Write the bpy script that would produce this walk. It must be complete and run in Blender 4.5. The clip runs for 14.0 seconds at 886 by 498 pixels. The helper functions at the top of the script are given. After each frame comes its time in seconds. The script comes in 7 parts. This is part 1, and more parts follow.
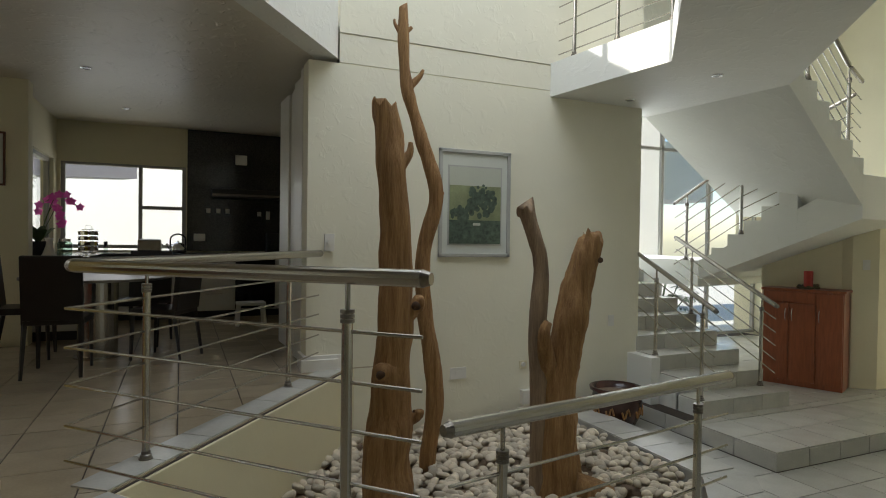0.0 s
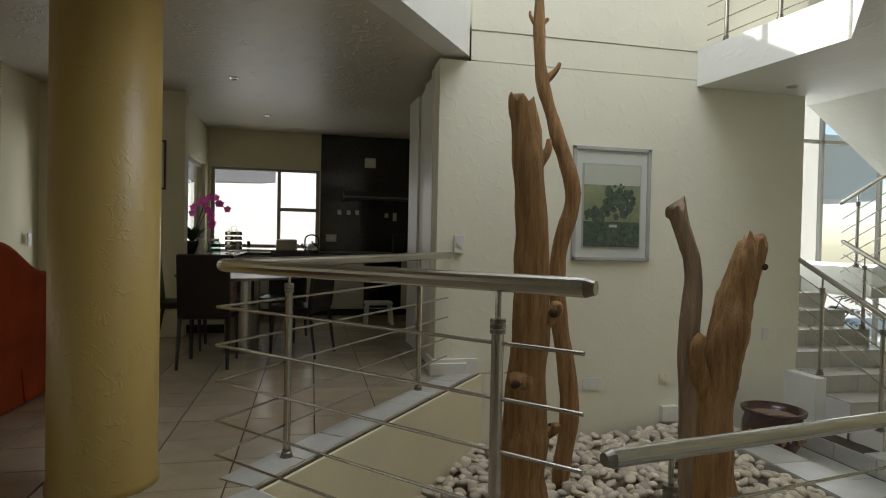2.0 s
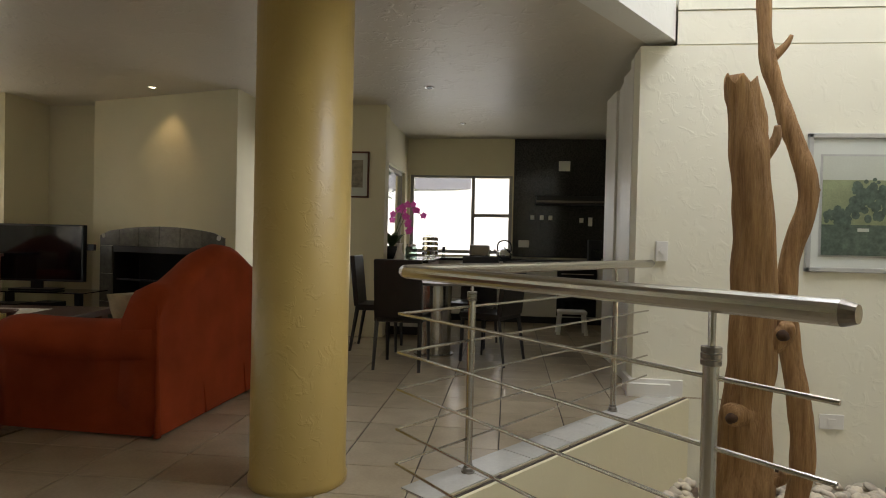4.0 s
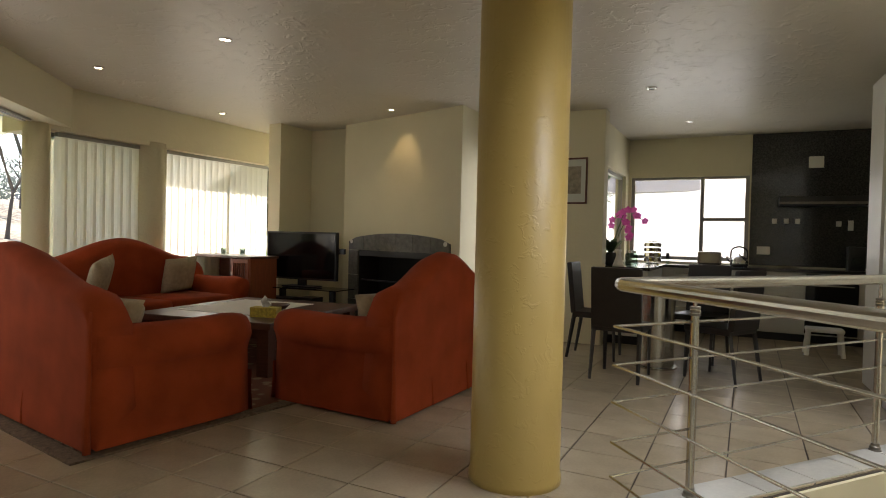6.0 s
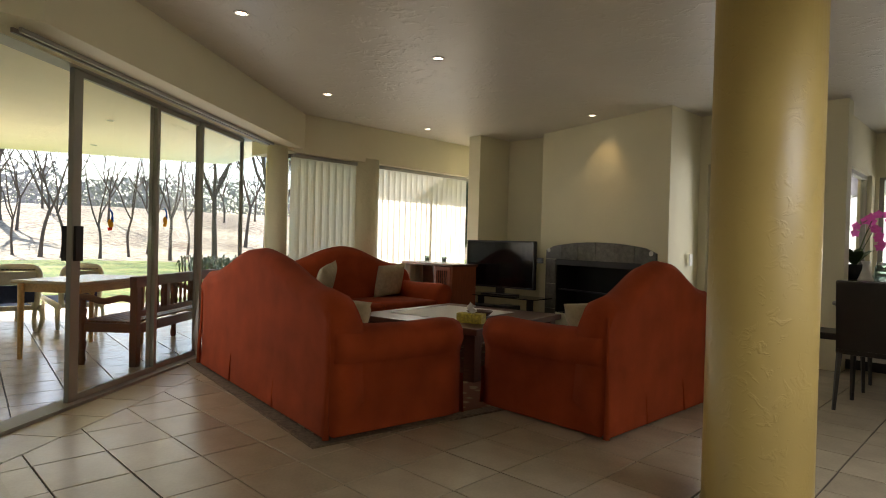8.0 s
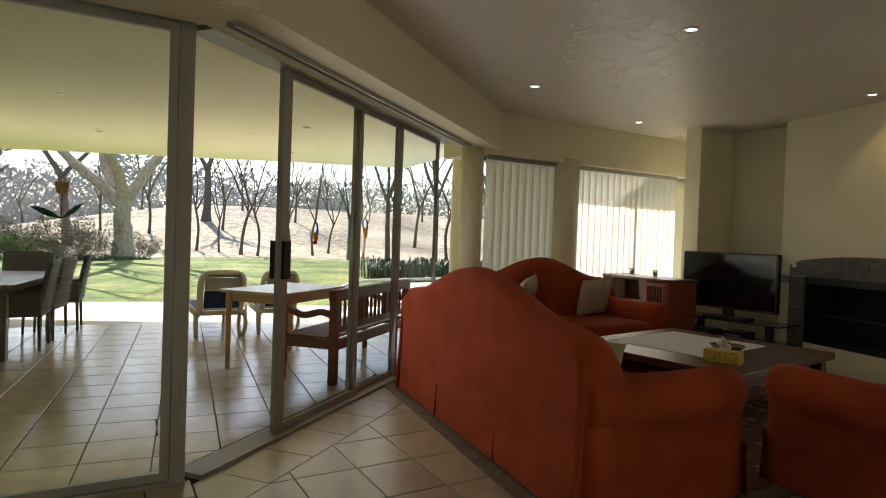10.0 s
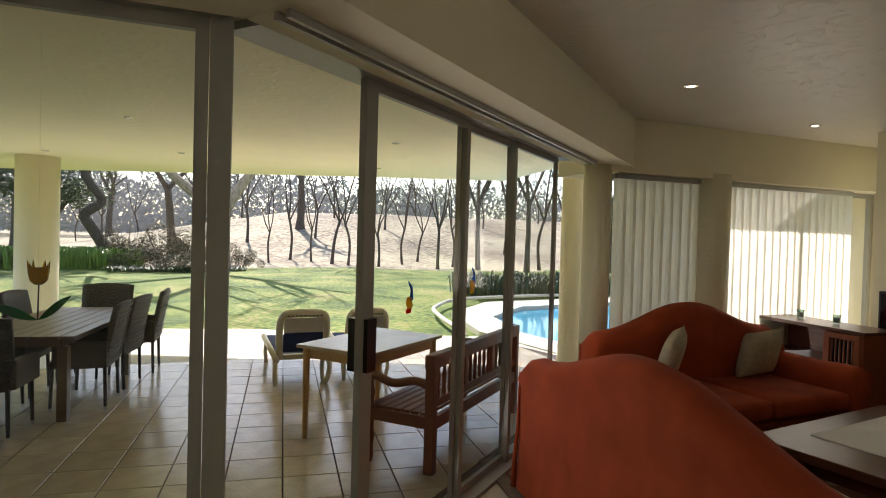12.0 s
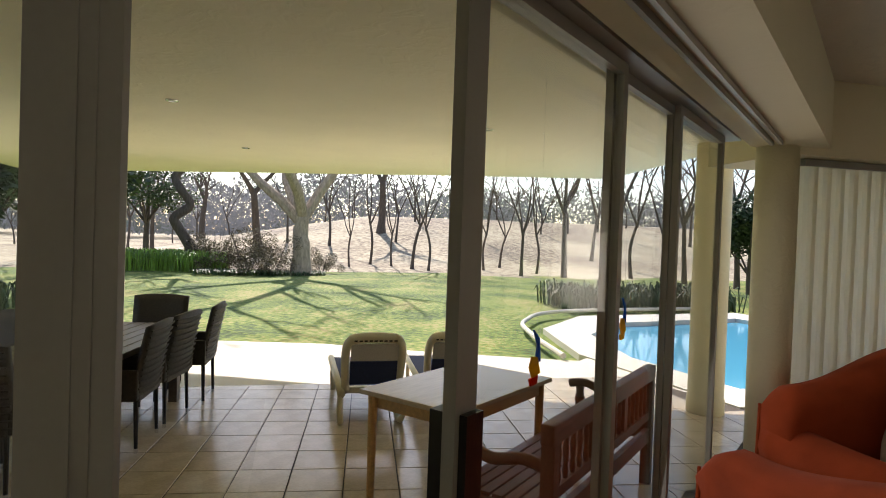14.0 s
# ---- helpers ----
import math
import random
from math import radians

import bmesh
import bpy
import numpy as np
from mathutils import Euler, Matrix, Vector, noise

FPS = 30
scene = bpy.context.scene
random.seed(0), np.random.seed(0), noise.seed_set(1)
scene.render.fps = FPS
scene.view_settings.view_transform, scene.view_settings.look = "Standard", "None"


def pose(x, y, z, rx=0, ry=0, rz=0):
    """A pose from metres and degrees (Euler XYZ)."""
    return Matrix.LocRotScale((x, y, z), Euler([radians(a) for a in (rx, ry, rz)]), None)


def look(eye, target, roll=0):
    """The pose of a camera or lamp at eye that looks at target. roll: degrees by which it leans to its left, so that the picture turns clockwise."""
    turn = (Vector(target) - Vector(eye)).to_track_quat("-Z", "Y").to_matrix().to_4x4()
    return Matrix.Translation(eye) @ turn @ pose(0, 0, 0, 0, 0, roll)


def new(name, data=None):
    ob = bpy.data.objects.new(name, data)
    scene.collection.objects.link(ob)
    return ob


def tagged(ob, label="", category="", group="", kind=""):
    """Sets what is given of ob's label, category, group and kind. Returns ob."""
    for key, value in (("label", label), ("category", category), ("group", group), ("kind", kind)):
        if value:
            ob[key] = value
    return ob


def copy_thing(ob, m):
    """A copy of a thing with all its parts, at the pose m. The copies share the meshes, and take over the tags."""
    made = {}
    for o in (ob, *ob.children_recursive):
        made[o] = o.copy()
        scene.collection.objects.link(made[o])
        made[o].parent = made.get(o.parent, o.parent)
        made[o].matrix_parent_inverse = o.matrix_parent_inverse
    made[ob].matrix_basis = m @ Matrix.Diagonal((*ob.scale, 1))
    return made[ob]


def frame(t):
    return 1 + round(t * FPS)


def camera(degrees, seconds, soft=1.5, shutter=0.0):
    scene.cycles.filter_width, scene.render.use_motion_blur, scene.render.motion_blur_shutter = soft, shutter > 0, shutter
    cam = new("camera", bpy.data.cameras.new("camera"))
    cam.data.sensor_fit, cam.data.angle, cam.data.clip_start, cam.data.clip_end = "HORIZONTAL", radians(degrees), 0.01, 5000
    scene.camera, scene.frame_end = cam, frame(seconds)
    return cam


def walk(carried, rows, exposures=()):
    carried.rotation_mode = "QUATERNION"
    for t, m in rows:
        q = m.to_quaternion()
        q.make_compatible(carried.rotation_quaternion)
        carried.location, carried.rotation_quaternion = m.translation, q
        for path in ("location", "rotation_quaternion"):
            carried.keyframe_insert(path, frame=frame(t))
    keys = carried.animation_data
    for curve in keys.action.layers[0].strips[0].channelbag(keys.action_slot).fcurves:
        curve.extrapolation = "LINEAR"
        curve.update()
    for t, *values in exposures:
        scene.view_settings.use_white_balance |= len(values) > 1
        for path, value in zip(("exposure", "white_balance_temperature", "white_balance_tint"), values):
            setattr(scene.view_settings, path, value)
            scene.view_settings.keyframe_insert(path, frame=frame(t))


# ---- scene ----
cam = camera(73.4, 14.0, soft=1.0)
PATH = [
    (0, (0.164, -0.87, 1.149), (0.97, 0.96, 1.117), 0.8),
    (0.5, (0.156, -0.866, 1.15), (0.883, 0.997, 1.118), 0.9),
    (1, (0.146, -0.847, 1.153), (0.792, 1.046, 1.121), 1.1),
    (1.5, (0.128, -0.776, 1.158), (0.68, 1.146, 1.126), 1.2),
    (2, (0.112, -0.664, 1.152), (0.545, 1.288, 1.118), 1.2),
    (2.5, (0.112, -0.558, 1.156), (0.413, 1.419, 1.121), 1.3),
    (2.7, (0.102, -0.547, 1.159), (0.354, 1.437, 1.126), 1.3),
    (4.8, (0.211, -0.394, 1.153), (-0.297, 1.54, 1.122), 1.4),
    (5, (0.203, -0.447, 1.169), (-0.365, 1.47, 1.132), 1.4),
    (5.5, (0.207, -0.483, 1.182), (-0.538, 1.373, 1.144), 1.4),
    (6, (0.212, -0.521, 1.197), (-0.698, 1.259, 1.159), 1.4),
    (6.5, (0.208, -0.555, 1.196), (-0.85, 1.142, 1.162), 1.3),
    (7, (0.188, -0.563, 1.186), (-1.003, 1.043, 1.161), 1.4),
    (7.5, (0.149, -0.571, 1.183), (-1.154, 0.946, 1.161), 1.4),
    (8, (0.058, -0.587, 1.181), (-1.351, 0.832, 1.16), 1.5),
    (8.5, (-0.116, -0.616, 1.183), (-1.627, 0.694, 1.163), 1.5),
    (9, (-0.313, -0.627, 1.194), (-1.903, 0.586, 1.174), 1.6),
    (9.2, (-0.418, -0.591, 1.19), (-2.041, 0.577, 1.171), 1.6),
    (11.3, (-1.592, -0.297, 1.495), (-3.426, 0.5, 1.438), 2.2),
    (11.5, (-1.698, -0.241, 1.501), (-3.541, 0.535, 1.453), 2.0),
    (12, (-1.996, -0.141, 1.607), (-3.856, 0.594, 1.568), 1.6),
    (12.5, (-2.325, -0.041, 1.634), (-4.205, 0.641, 1.6), 1.7),
    (13, (-2.658, 0.053, 1.627), (-4.555, 0.687, 1.595), 1.8),
    (13.5, (-3.009, 0.124, 1.636), (-4.933, 0.669, 1.601), 1.8),
    (14, (-3.276, 0.135, 1.634), (-5.217, 0.615, 1.601), 2.0),
]
EXPOSURES = [(0.0, 0.35, 6300, 10), (2.5, 0.5, 6450, 12), (5.0, 1.4, 6650, 15), (7.0, 1.45, 6650, 15), (8.5, 1.2, 6600, 14), (11.5, 0.9, 6600, 15), (12.5, 0.8, 6650, 16), (14.0, 0.65, 6700, 17)]
walk(cam, [(t, look(eye, target, roll)) for t, eye, target, roll in PATH], EXPOSURES)

# ---- light ----
SUN_ELEV, SUN_AZ = 36.0, 0.0
world = bpy.data.worlds.new("sky")
scene.world = world
world.use_nodes = True
wn = world.node_tree
sky = wn.nodes.new("ShaderNodeTexSky")
sky.sky_type = "NISHITA"
sky.sun_disc = False
sky.sun_elevation = radians(SUN_ELEV)
sky.sun_rotation = radians(270.0 + SUN_AZ)
sky.air_density = 1.0
sky.dust_density = 0.6
wn.nodes["Background"].inputs["Strength"].default_value = 0.15
wn.links.new(sky.outputs["Color"], wn.nodes["Background"].inputs["Color"])

sun = new("sun", bpy.data.lights.new("sun", "SUN"))
sun.data.energy, sun.data.angle, sun.data.color = 5.0, radians(0.6), (1.0, 0.95, 0.87)
sun.matrix_world = look((0, 0, 0), (math.cos(radians(SUN_ELEV)) * math.cos(radians(SUN_AZ)), math.cos(radians(SUN_ELEV)) * math.sin(radians(SUN_AZ)), -math.sin(radians(SUN_ELEV))))


DOOR_MID = (-5.21, 1.4)


def window_light(name, place, target, w, h, power, color=(0.93, 0.96, 1.0)):
    la = bpy.data.lights.new(name, "AREA")
    la.shape, la.size, la.size_y, la.energy, la.color = "RECTANGLE", w, h, power, color
    ob = new(name, la)
    ob.matrix_world = look(place, target)
    return ob


# area lamps standing in for skylight: sliding doors, kitchen and stair windows, added roof light
window_light("door_daylight", (*DOOR_MID, 1.2), (-3.9, 2.6, 1.0), 3.4, 2.0, 5, (1.0, 0.97, 0.92))
window_light("side_door_daylight", (-4.0, -2.1, 1.2), (-1.0, -2.1, 1.0), 3.4, 2.0, 1, (1.0, 0.97, 0.92))
window_light("kitchen_daylight", (-0.55, 8.62, 1.55), (-0.3, 5.0, 1.2), 1.4, 1.1, 3)
window_light("living_daylight", (-2.2, 6.28, 1.3), (-2.2, 3.0, 1.0), 0.7, 1.7, 3)
# added fill inside the closed blinds, standing for their sunlit glow
window_light("blind_daylight", (-6.36, 5.35, 1.35), (-3.5, 5.0, 1.95), 1.8, 1.8, 3, (1.0, 0.97, 0.92))
window_light("stair_daylight", (6.6, 6.9, 1.6), (5.8, 3.5, 0.6), 2.6, 3.2, 105)
window_light("roof_daylight", (2.2, 2.6, 5.9), (2.2, 2.6, 0.0), 2.6, 2.6, 88)

# ---- materials ----


def material(name, base, rough=0.6, metal=0.0, **kw):
    m = bpy.data.materials.new(name)
    m.use_nodes = True
    b = m.node_tree.nodes["Principled BSDF"]
    b.inputs["Base Color"].default_value = (*base, 1)
    b.inputs["Roughness"].default_value = rough
    b.inputs["Metallic"].default_value = metal
    for k, v in kw.items():
        b.inputs[k.replace("_", " ")].default_value = v
    return m


def rough_surface(name, base, rough=0.6, metal=0.0, scale=4.0, vary=0.12, grain=90.0, bump=0.15, dist=0.01, per_piece=0.0, stretch=(1, 1, 1), tint=None, **kw):
    """Colour that varies at two scales, with fine relief; per_piece shifts each object's shade."""
    m = material(name, base, rough, metal, **kw)
    t = m.node_tree
    b = t.nodes["Principled BSDF"]
    co = t.nodes.new("ShaderNodeTexCoord")
    mp = t.nodes.new("ShaderNodeMapping")
    mp.inputs["Scale"].default_value = stretch
    t.links.new(co.outputs["Object"], mp.inputs["Vector"])
    n1 = t.nodes.new("ShaderNodeTexNoise")
    n1.inputs["Scale"].default_value, n1.inputs["Detail"].default_value = scale, 5
    n2 = t.nodes.new("ShaderNodeTexNoise")
    n2.inputs["Scale"].default_value, n2.inputs["Detail"].default_value = grain, 3
    for n in (n1, n2):
        t.links.new(mp.outputs["Vector"], n.inputs["Vector"])
    mix = t.nodes.new("ShaderNodeMix")
    mix.data_type = "RGBA"
    hi = tint or tuple(min(1, c * (1 + vary)) for c in base)
    mix.inputs[6].default_value = (*[c * (1 - vary) for c in base], 1)
    mix.inputs[7].default_value = (*hi, 1)
    add = t.nodes.new("ShaderNodeMath")
    add.operation = "MULTIPLY_ADD"
    add.inputs[1].default_value = 0.35
    ad2 = t.nodes.new("ShaderNodeMath")
    ad2.operation = "MULTIPLY"
    ad2.inputs[1].default_value = 0.65
    t.links.new(n1.outputs["Fac"], ad2.inputs[0])
    t.links.new(n2.outputs["Fac"], add.inputs[0])
    t.links.new(ad2.outputs[0], add.inputs[2])
    ramp = t.nodes.new("ShaderNodeMapRange")
    ramp.inputs[1].default_value, ramp.inputs[2].default_value = 0.3, 0.7
    t.links.new(add.outputs[0], ramp.inputs[0])
    t.links.new(ramp.outputs[0], mix.inputs[0])
    out = mix.outputs[2]
    if per_piece:
        oi = t.nodes.new("ShaderNodeObjectInfo")
        gi = t.nodes.new("ShaderNodeNewGeometry")
        sm = t.nodes.new("ShaderNodeMath")
        sm.operation = "ADD"
        t.links.new(oi.outputs["Random"], sm.inputs[0])
        t.links.new(gi.outputs["Random Per Island"], sm.inputs[1])
        fr = t.nodes.new("ShaderNodeMath")
        fr.operation = "FRACT"
        t.links.new(sm.outputs[0], fr.inputs[0])
        mr = t.nodes.new("ShaderNodeMapRange")
        mr.inputs[3].default_value, mr.inputs[4].default_value = 1 - per_piece, 1 + per_piece
        t.links.new(fr.outputs[0], mr.inputs[0])
        hs = t.nodes.new("ShaderNodeHueSaturation")
        t.links.new(mr.outputs[0], hs.inputs["Value"])
        t.links.new(out, hs.inputs["Color"])
        out = hs.outputs[0]
    t.links.new(out, b.inputs["Base Color"])
    if bump:
        bp = t.nodes.new("ShaderNodeBump")
        bp.inputs["Strength"].default_value, bp.inputs["Distance"].default_value = bump, dist
        t.links.new(add.outputs[0], bp.inputs["Height"])
        t.links.new(bp.outputs[0], b.inputs["Normal"])
    return m


def trowelled(name, base, scale, strength, dist, rough=0.7, lo=0.42, hi=0.62):
    """Hand-trowelled plaster: smooth flats broken by ragged pits and ridges."""
    m = material(name, base, rough)
    t = m.node_tree
    b = t.nodes["Principled BSDF"]
    co = t.nodes.new("ShaderNodeTexCoord")
    n1 = t.nodes.new("ShaderNodeTexNoise")
    n1.inputs["Scale"].default_value, n1.inputs["Detail"].default_value, n1.inputs["Distortion"].default_value = scale, 6, 1.2
    n2 = t.nodes.new("ShaderNodeTexNoise")
    n2.inputs["Scale"].default_value, n2.inputs["Detail"].default_value = scale * 0.25, 3
    for n in (n1, n2):
        t.links.new(co.outputs["Object"], n.inputs["Vector"])
    mr = t.nodes.new("ShaderNodeMapRange")
    mr.inputs[1].default_value, mr.inputs[2].default_value = lo, hi
    mr.clamp = True
    t.links.new(n1.outputs["Fac"], mr.inputs[0])
    bp = t.nodes.new("ShaderNodeBump")
    bp.inputs["Strength"].default_value, bp.inputs["Distance"].default_value = strength, dist
    t.links.new(mr.outputs[0], bp.inputs["Height"])
    t.links.new(bp.outputs[0], b.inputs["Normal"])
    mix = t.nodes.new("ShaderNodeMix")
    mix.data_type = "RGBA"
    mix.inputs[6].default_value = (*[c * 0.93 for c in base], 1)
    mix.inputs[7].default_value = (*[min(1, c * 1.04) for c in base], 1)
    t.links.new(n2.outputs["Fac"], mix.inputs[0])
    t.links.new(mix.outputs[2], b.inputs["Base Color"])
    return m


M_WALL = trowelled("cream_plaster", (0.75, 0.695, 0.49), 9, 0.17, 0.006, 0.75, 0.5, 0.72)
M_WALL_HALL = trowelled("pale_hall_plaster", (0.80, 0.77, 0.62), 9, 0.22, 0.007, 0.75, 0.52, 0.7)
M_WALL_WHITE = trowelled("white_plaster", (0.80, 0.80, 0.74), 9, 0.3, 0.008, 0.7, 0.52, 0.72)
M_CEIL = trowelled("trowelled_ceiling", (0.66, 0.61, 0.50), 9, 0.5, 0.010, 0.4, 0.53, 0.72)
# lighter, warmer variant of M_CEIL; bounced sunlight is put into its colour
M_PATIO_CEIL = trowelled("patio_ceiling_paint", (0.90, 0.81, 0.58), 7, 0.35, 0.008, 0.6, 0.45, 0.68)
M_COLUMN = trowelled("ochre_column_paint", (0.50, 0.36, 0.115), 16, 0.3, 0.005, 0.38, 0.55, 0.75)
M_PATIO_COL = trowelled("patio_column_paint", (0.72, 0.66, 0.45), 14, 0.3, 0.005, 0.6)
M_TILE = rough_surface("beige_floor_tile", (0.42, 0.35, 0.245), 0.24, scale=5, vary=0.13, grain=60, bump=0.05, dist=0.003, per_piece=0.08)
M_GROUT = rough_surface("dark_grout", (0.065, 0.05, 0.036), 0.9, scale=20, vary=0.2)
M_HALL_TILE = rough_surface("grey_hall_tile", (0.50, 0.49, 0.44), 0.25, scale=5, vary=0.1, grain=60, bump=0.05, dist=0.003, per_piece=0.06)
M_PATIO_TILE = rough_surface("patio_tile", (0.54, 0.44, 0.30), 0.2, scale=6, vary=0.2, grain=40, bump=0.08, dist=0.004, per_piece=0.12)
M_PAVING = rough_surface("pale_paving", (0.72, 0.68, 0.59), 0.8, scale=3, vary=0.1, grain=60, bump=0.2, dist=0.005, per_piece=0.05)
M_STEEL = rough_surface("brushed_steel", (0.46, 0.44, 0.40), 0.26, 1.0, scale=12, vary=0.06, grain=200, bump=0.02, dist=0.001)
M_STEEL_DARK = rough_surface("dark_steel_collar", (0.22, 0.20, 0.17), 0.4, 1.0, scale=30, vary=0.2)
M_ALU = rough_surface("white_aluminium", (0.35, 0.34, 0.30), 0.42, 0.0, scale=3, vary=0.05, grain=80, bump=0.03, dist=0.002)
M_ALU_DARK = rough_surface("grey_aluminium", (0.20, 0.185, 0.155), 0.45, 0.2, scale=3, vary=0.08, grain=80, bump=0.03, dist=0.002)
M_FABRIC = rough_surface("terracotta_slipcover", (0.34, 0.055, 0.016), 0.95, scale=4, vary=0.3, grain=260, bump=0.3, dist=0.004, Sheen_Weight=0.02, Specular_IOR_Level=0.2)
M_CUSHION = rough_surface("beige_damask", (0.45, 0.38, 0.25), 0.85, scale=22, vary=0.22, grain=240, bump=0.2, dist=0.004)
M_DARKWOOD = rough_surface("dark_stained_wood", (0.10, 0.035, 0.018), 0.35, scale=6, vary=0.35, grain=70, bump=0.12, dist=0.002, stretch=(1, 8, 8))
M_BENCHWOOD = rough_surface("weathered_red_hardwood", (0.14, 0.068, 0.038), 0.5, scale=7, vary=0.35, grain=80, bump=0.2, dist=0.003, stretch=(1, 9, 9))
M_CABWOOD = rough_surface("cherry_wood", (0.27, 0.075, 0.03), 0.35, scale=5, vary=0.25, grain=70, bump=0.08, dist=0.002, stretch=(9, 9, 1))
M_PINE = rough_surface("varnished_pine", (0.62, 0.36, 0.13), 0.35, scale=6, vary=0.18, grain=60, bump=0.08, dist=0.002, stretch=(1, 7, 7))
M_PINE_TOP = rough_surface("pale_pine_top", (0.66, 0.50, 0.30), 0.25, scale=6, vary=0.12, grain=60, bump=0.05, dist=0.002, stretch=(1, 7, 7))
M_DRIFT = rough_surface("driftwood", (0.40, 0.185, 0.055), 0.8, scale=7, vary=0.55, grain=45, bump=0.9, dist=0.03, stretch=(4, 4, 0.3), tint=(0.46, 0.27, 0.11))
M_DRIFT_GREY = rough_surface("grey_driftwood", (0.27, 0.19, 0.12), 0.85, scale=6, vary=0.45, grain=40, bump=0.8, dist=0.02, stretch=(4, 4, 0.3))
M_KNOT = rough_surface("dark_knot", (0.07, 0.035, 0.015), 0.9, scale=30, vary=0.4)
M_PEBBLE = rough_surface("river_pebble", (0.55, 0.48, 0.37), 0.75, scale=9, vary=0.2, grain=90, bump=0.15, dist=0.003, per_piece=0.28)
M_BLACK = rough_surface("black_plastic", (0.012, 0.012, 0.013), 0.35, scale=9, vary=0.2)
M_SCREEN = material("tv_screen", (0.004, 0.004, 0.005), 0.08)
M_LEATHER = rough_surface("black_leather", (0.018, 0.014, 0.012), 0.42, scale=9, vary=0.3, grain=150, bump=0.15, dist=0.002)
M_GRANITE = rough_surface("black_granite", (0.022, 0.022, 0.022), 0.12, scale=60, vary=0.7, grain=160, bump=0.0, tint=(0.075, 0.072, 0.066))
M_SLATE = rough_surface("polished_slate", (0.10, 0.095, 0.075), 0.3, scale=14, vary=0.5, grain=60, bump=0.12, dist=0.004)
# dull near-black for the firebox and the sideboard door
M_DULL_BLACK = rough_surface("dull_black", (0.008, 0.007, 0.006), 0.95, scale=10, vary=0.4)
M_WHITE = rough_surface("white_paint", (0.74, 0.72, 0.66), 0.4, scale=4, vary=0.04, grain=80, bump=0.03, dist=0.002)
M_WHITE_CAB = rough_surface("white_cabinet_laminate", (0.66, 0.64, 0.58), 0.35, scale=4, vary=0.04, grain=80, bump=0.02, dist=0.002)
M_WICKER = rough_surface("dark_wicker", (0.042, 0.031, 0.021), 0.6, scale=60, vary=0.4, grain=160, bump=0.6, dist=0.006)
M_TEAK = rough_surface("dark_teak_slats", (0.13, 0.085, 0.055), 0.3, scale=6, vary=0.3, grain=60, bump=0.1, dist=0.002, stretch=(1, 8, 8))
M_RESIN = rough_surface("cream_resin", (0.72, 0.65, 0.48), 0.45, scale=5, vary=0.08)
M_SLING = rough_surface("blue_sling", (0.03, 0.045, 0.13), 0.8, scale=90, vary=0.25)
M_SLING_PALE = rough_surface("pale_sling", (0.55, 0.52, 0.50), 0.8, scale=90, vary=0.1)
M_POTGLAZE = rough_surface("brown_glaze", (0.06, 0.025, 0.018), 0.25, scale=8, vary=0.4)
M_GOLD = rough_surface("ochre_glaze_relief", (0.35, 0.17, 0.05), 0.4, scale=20, vary=0.3)
M_SOIL = rough_surface("soil", (0.24, 0.17, 0.11), 0.95, scale=30, vary=0.4)
M_BARK = rough_surface("grey_brown_bark", (0.115, 0.09, 0.07), 0.9, scale=5, vary=0.4, grain=30, bump=0.7, dist=0.03, stretch=(3, 3, 0.6))
M_BARK_PALE = rough_surface("pale_peeling_bark", (0.42, 0.33, 0.24), 0.9, scale=4, vary=0.45, grain=24, bump=0.6, dist=0.03, stretch=(3, 3, 0.8))
M_TWIG = rough_surface("bare_twigs", (0.12, 0.095, 0.075), 0.95, scale=3, vary=0.3, bump=0)
M_LEAF = rough_surface("green_leaves", (0.07, 0.115, 0.035), 0.6, scale=2, vary=0.4, grain=20, bump=0, per_piece=0.35)
M_LEAF_DARK = rough_surface("dark_evergreen_leaves", (0.045, 0.075, 0.03), 0.6, scale=2, vary=0.4, grain=20, bump=0, per_piece=0.35)
M_LEAF_LILY = rough_surface("strap_leaves", (0.20, 0.34, 0.045), 0.45, scale=2, vary=0.35, grain=20, bump=0, per_piece=0.4)
M_DRYLEAF = rough_surface("dry_brown_leaves", (0.15, 0.125, 0.07), 0.9, scale=3, vary=0.35, bump=0, per_piece=0.35)
M_WATER = material("pool_water", (0.10, 0.42, 0.62), 0.06, 0.0, IOR=1.33)
M_RED = rough_surface("red_candle_wax", (0.50, 0.05, 0.035), 0.5, scale=9, vary=0.15)
M_YELLOWBOX = rough_surface("patterned_yellow_card", (0.52, 0.42, 0.06), 0.6, scale=45, vary=0.5, grain=120, bump=0)
M_TISSUE = rough_surface("tissue", (0.82, 0.80, 0.76), 0.9, scale=20, vary=0.04)
M_EXT = trowelled("outside_white_render", (0.78, 0.77, 0.74), 10, 0.2, 0.006, 0.8)
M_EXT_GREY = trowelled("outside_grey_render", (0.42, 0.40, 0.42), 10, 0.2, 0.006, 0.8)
M_CHROME = material("chrome", (0.75, 0.75, 0.76), 0.12, 1.0)
M_MAT_BOARD = rough_surface("picture_mount", (0.62, 0.64, 0.58), 0.8, scale=5, vary=0.03)
M_FRAME = rough_surface("silver_frame", (0.46, 0.46, 0.43), 0.45, 0.3, scale=12, vary=0.1)


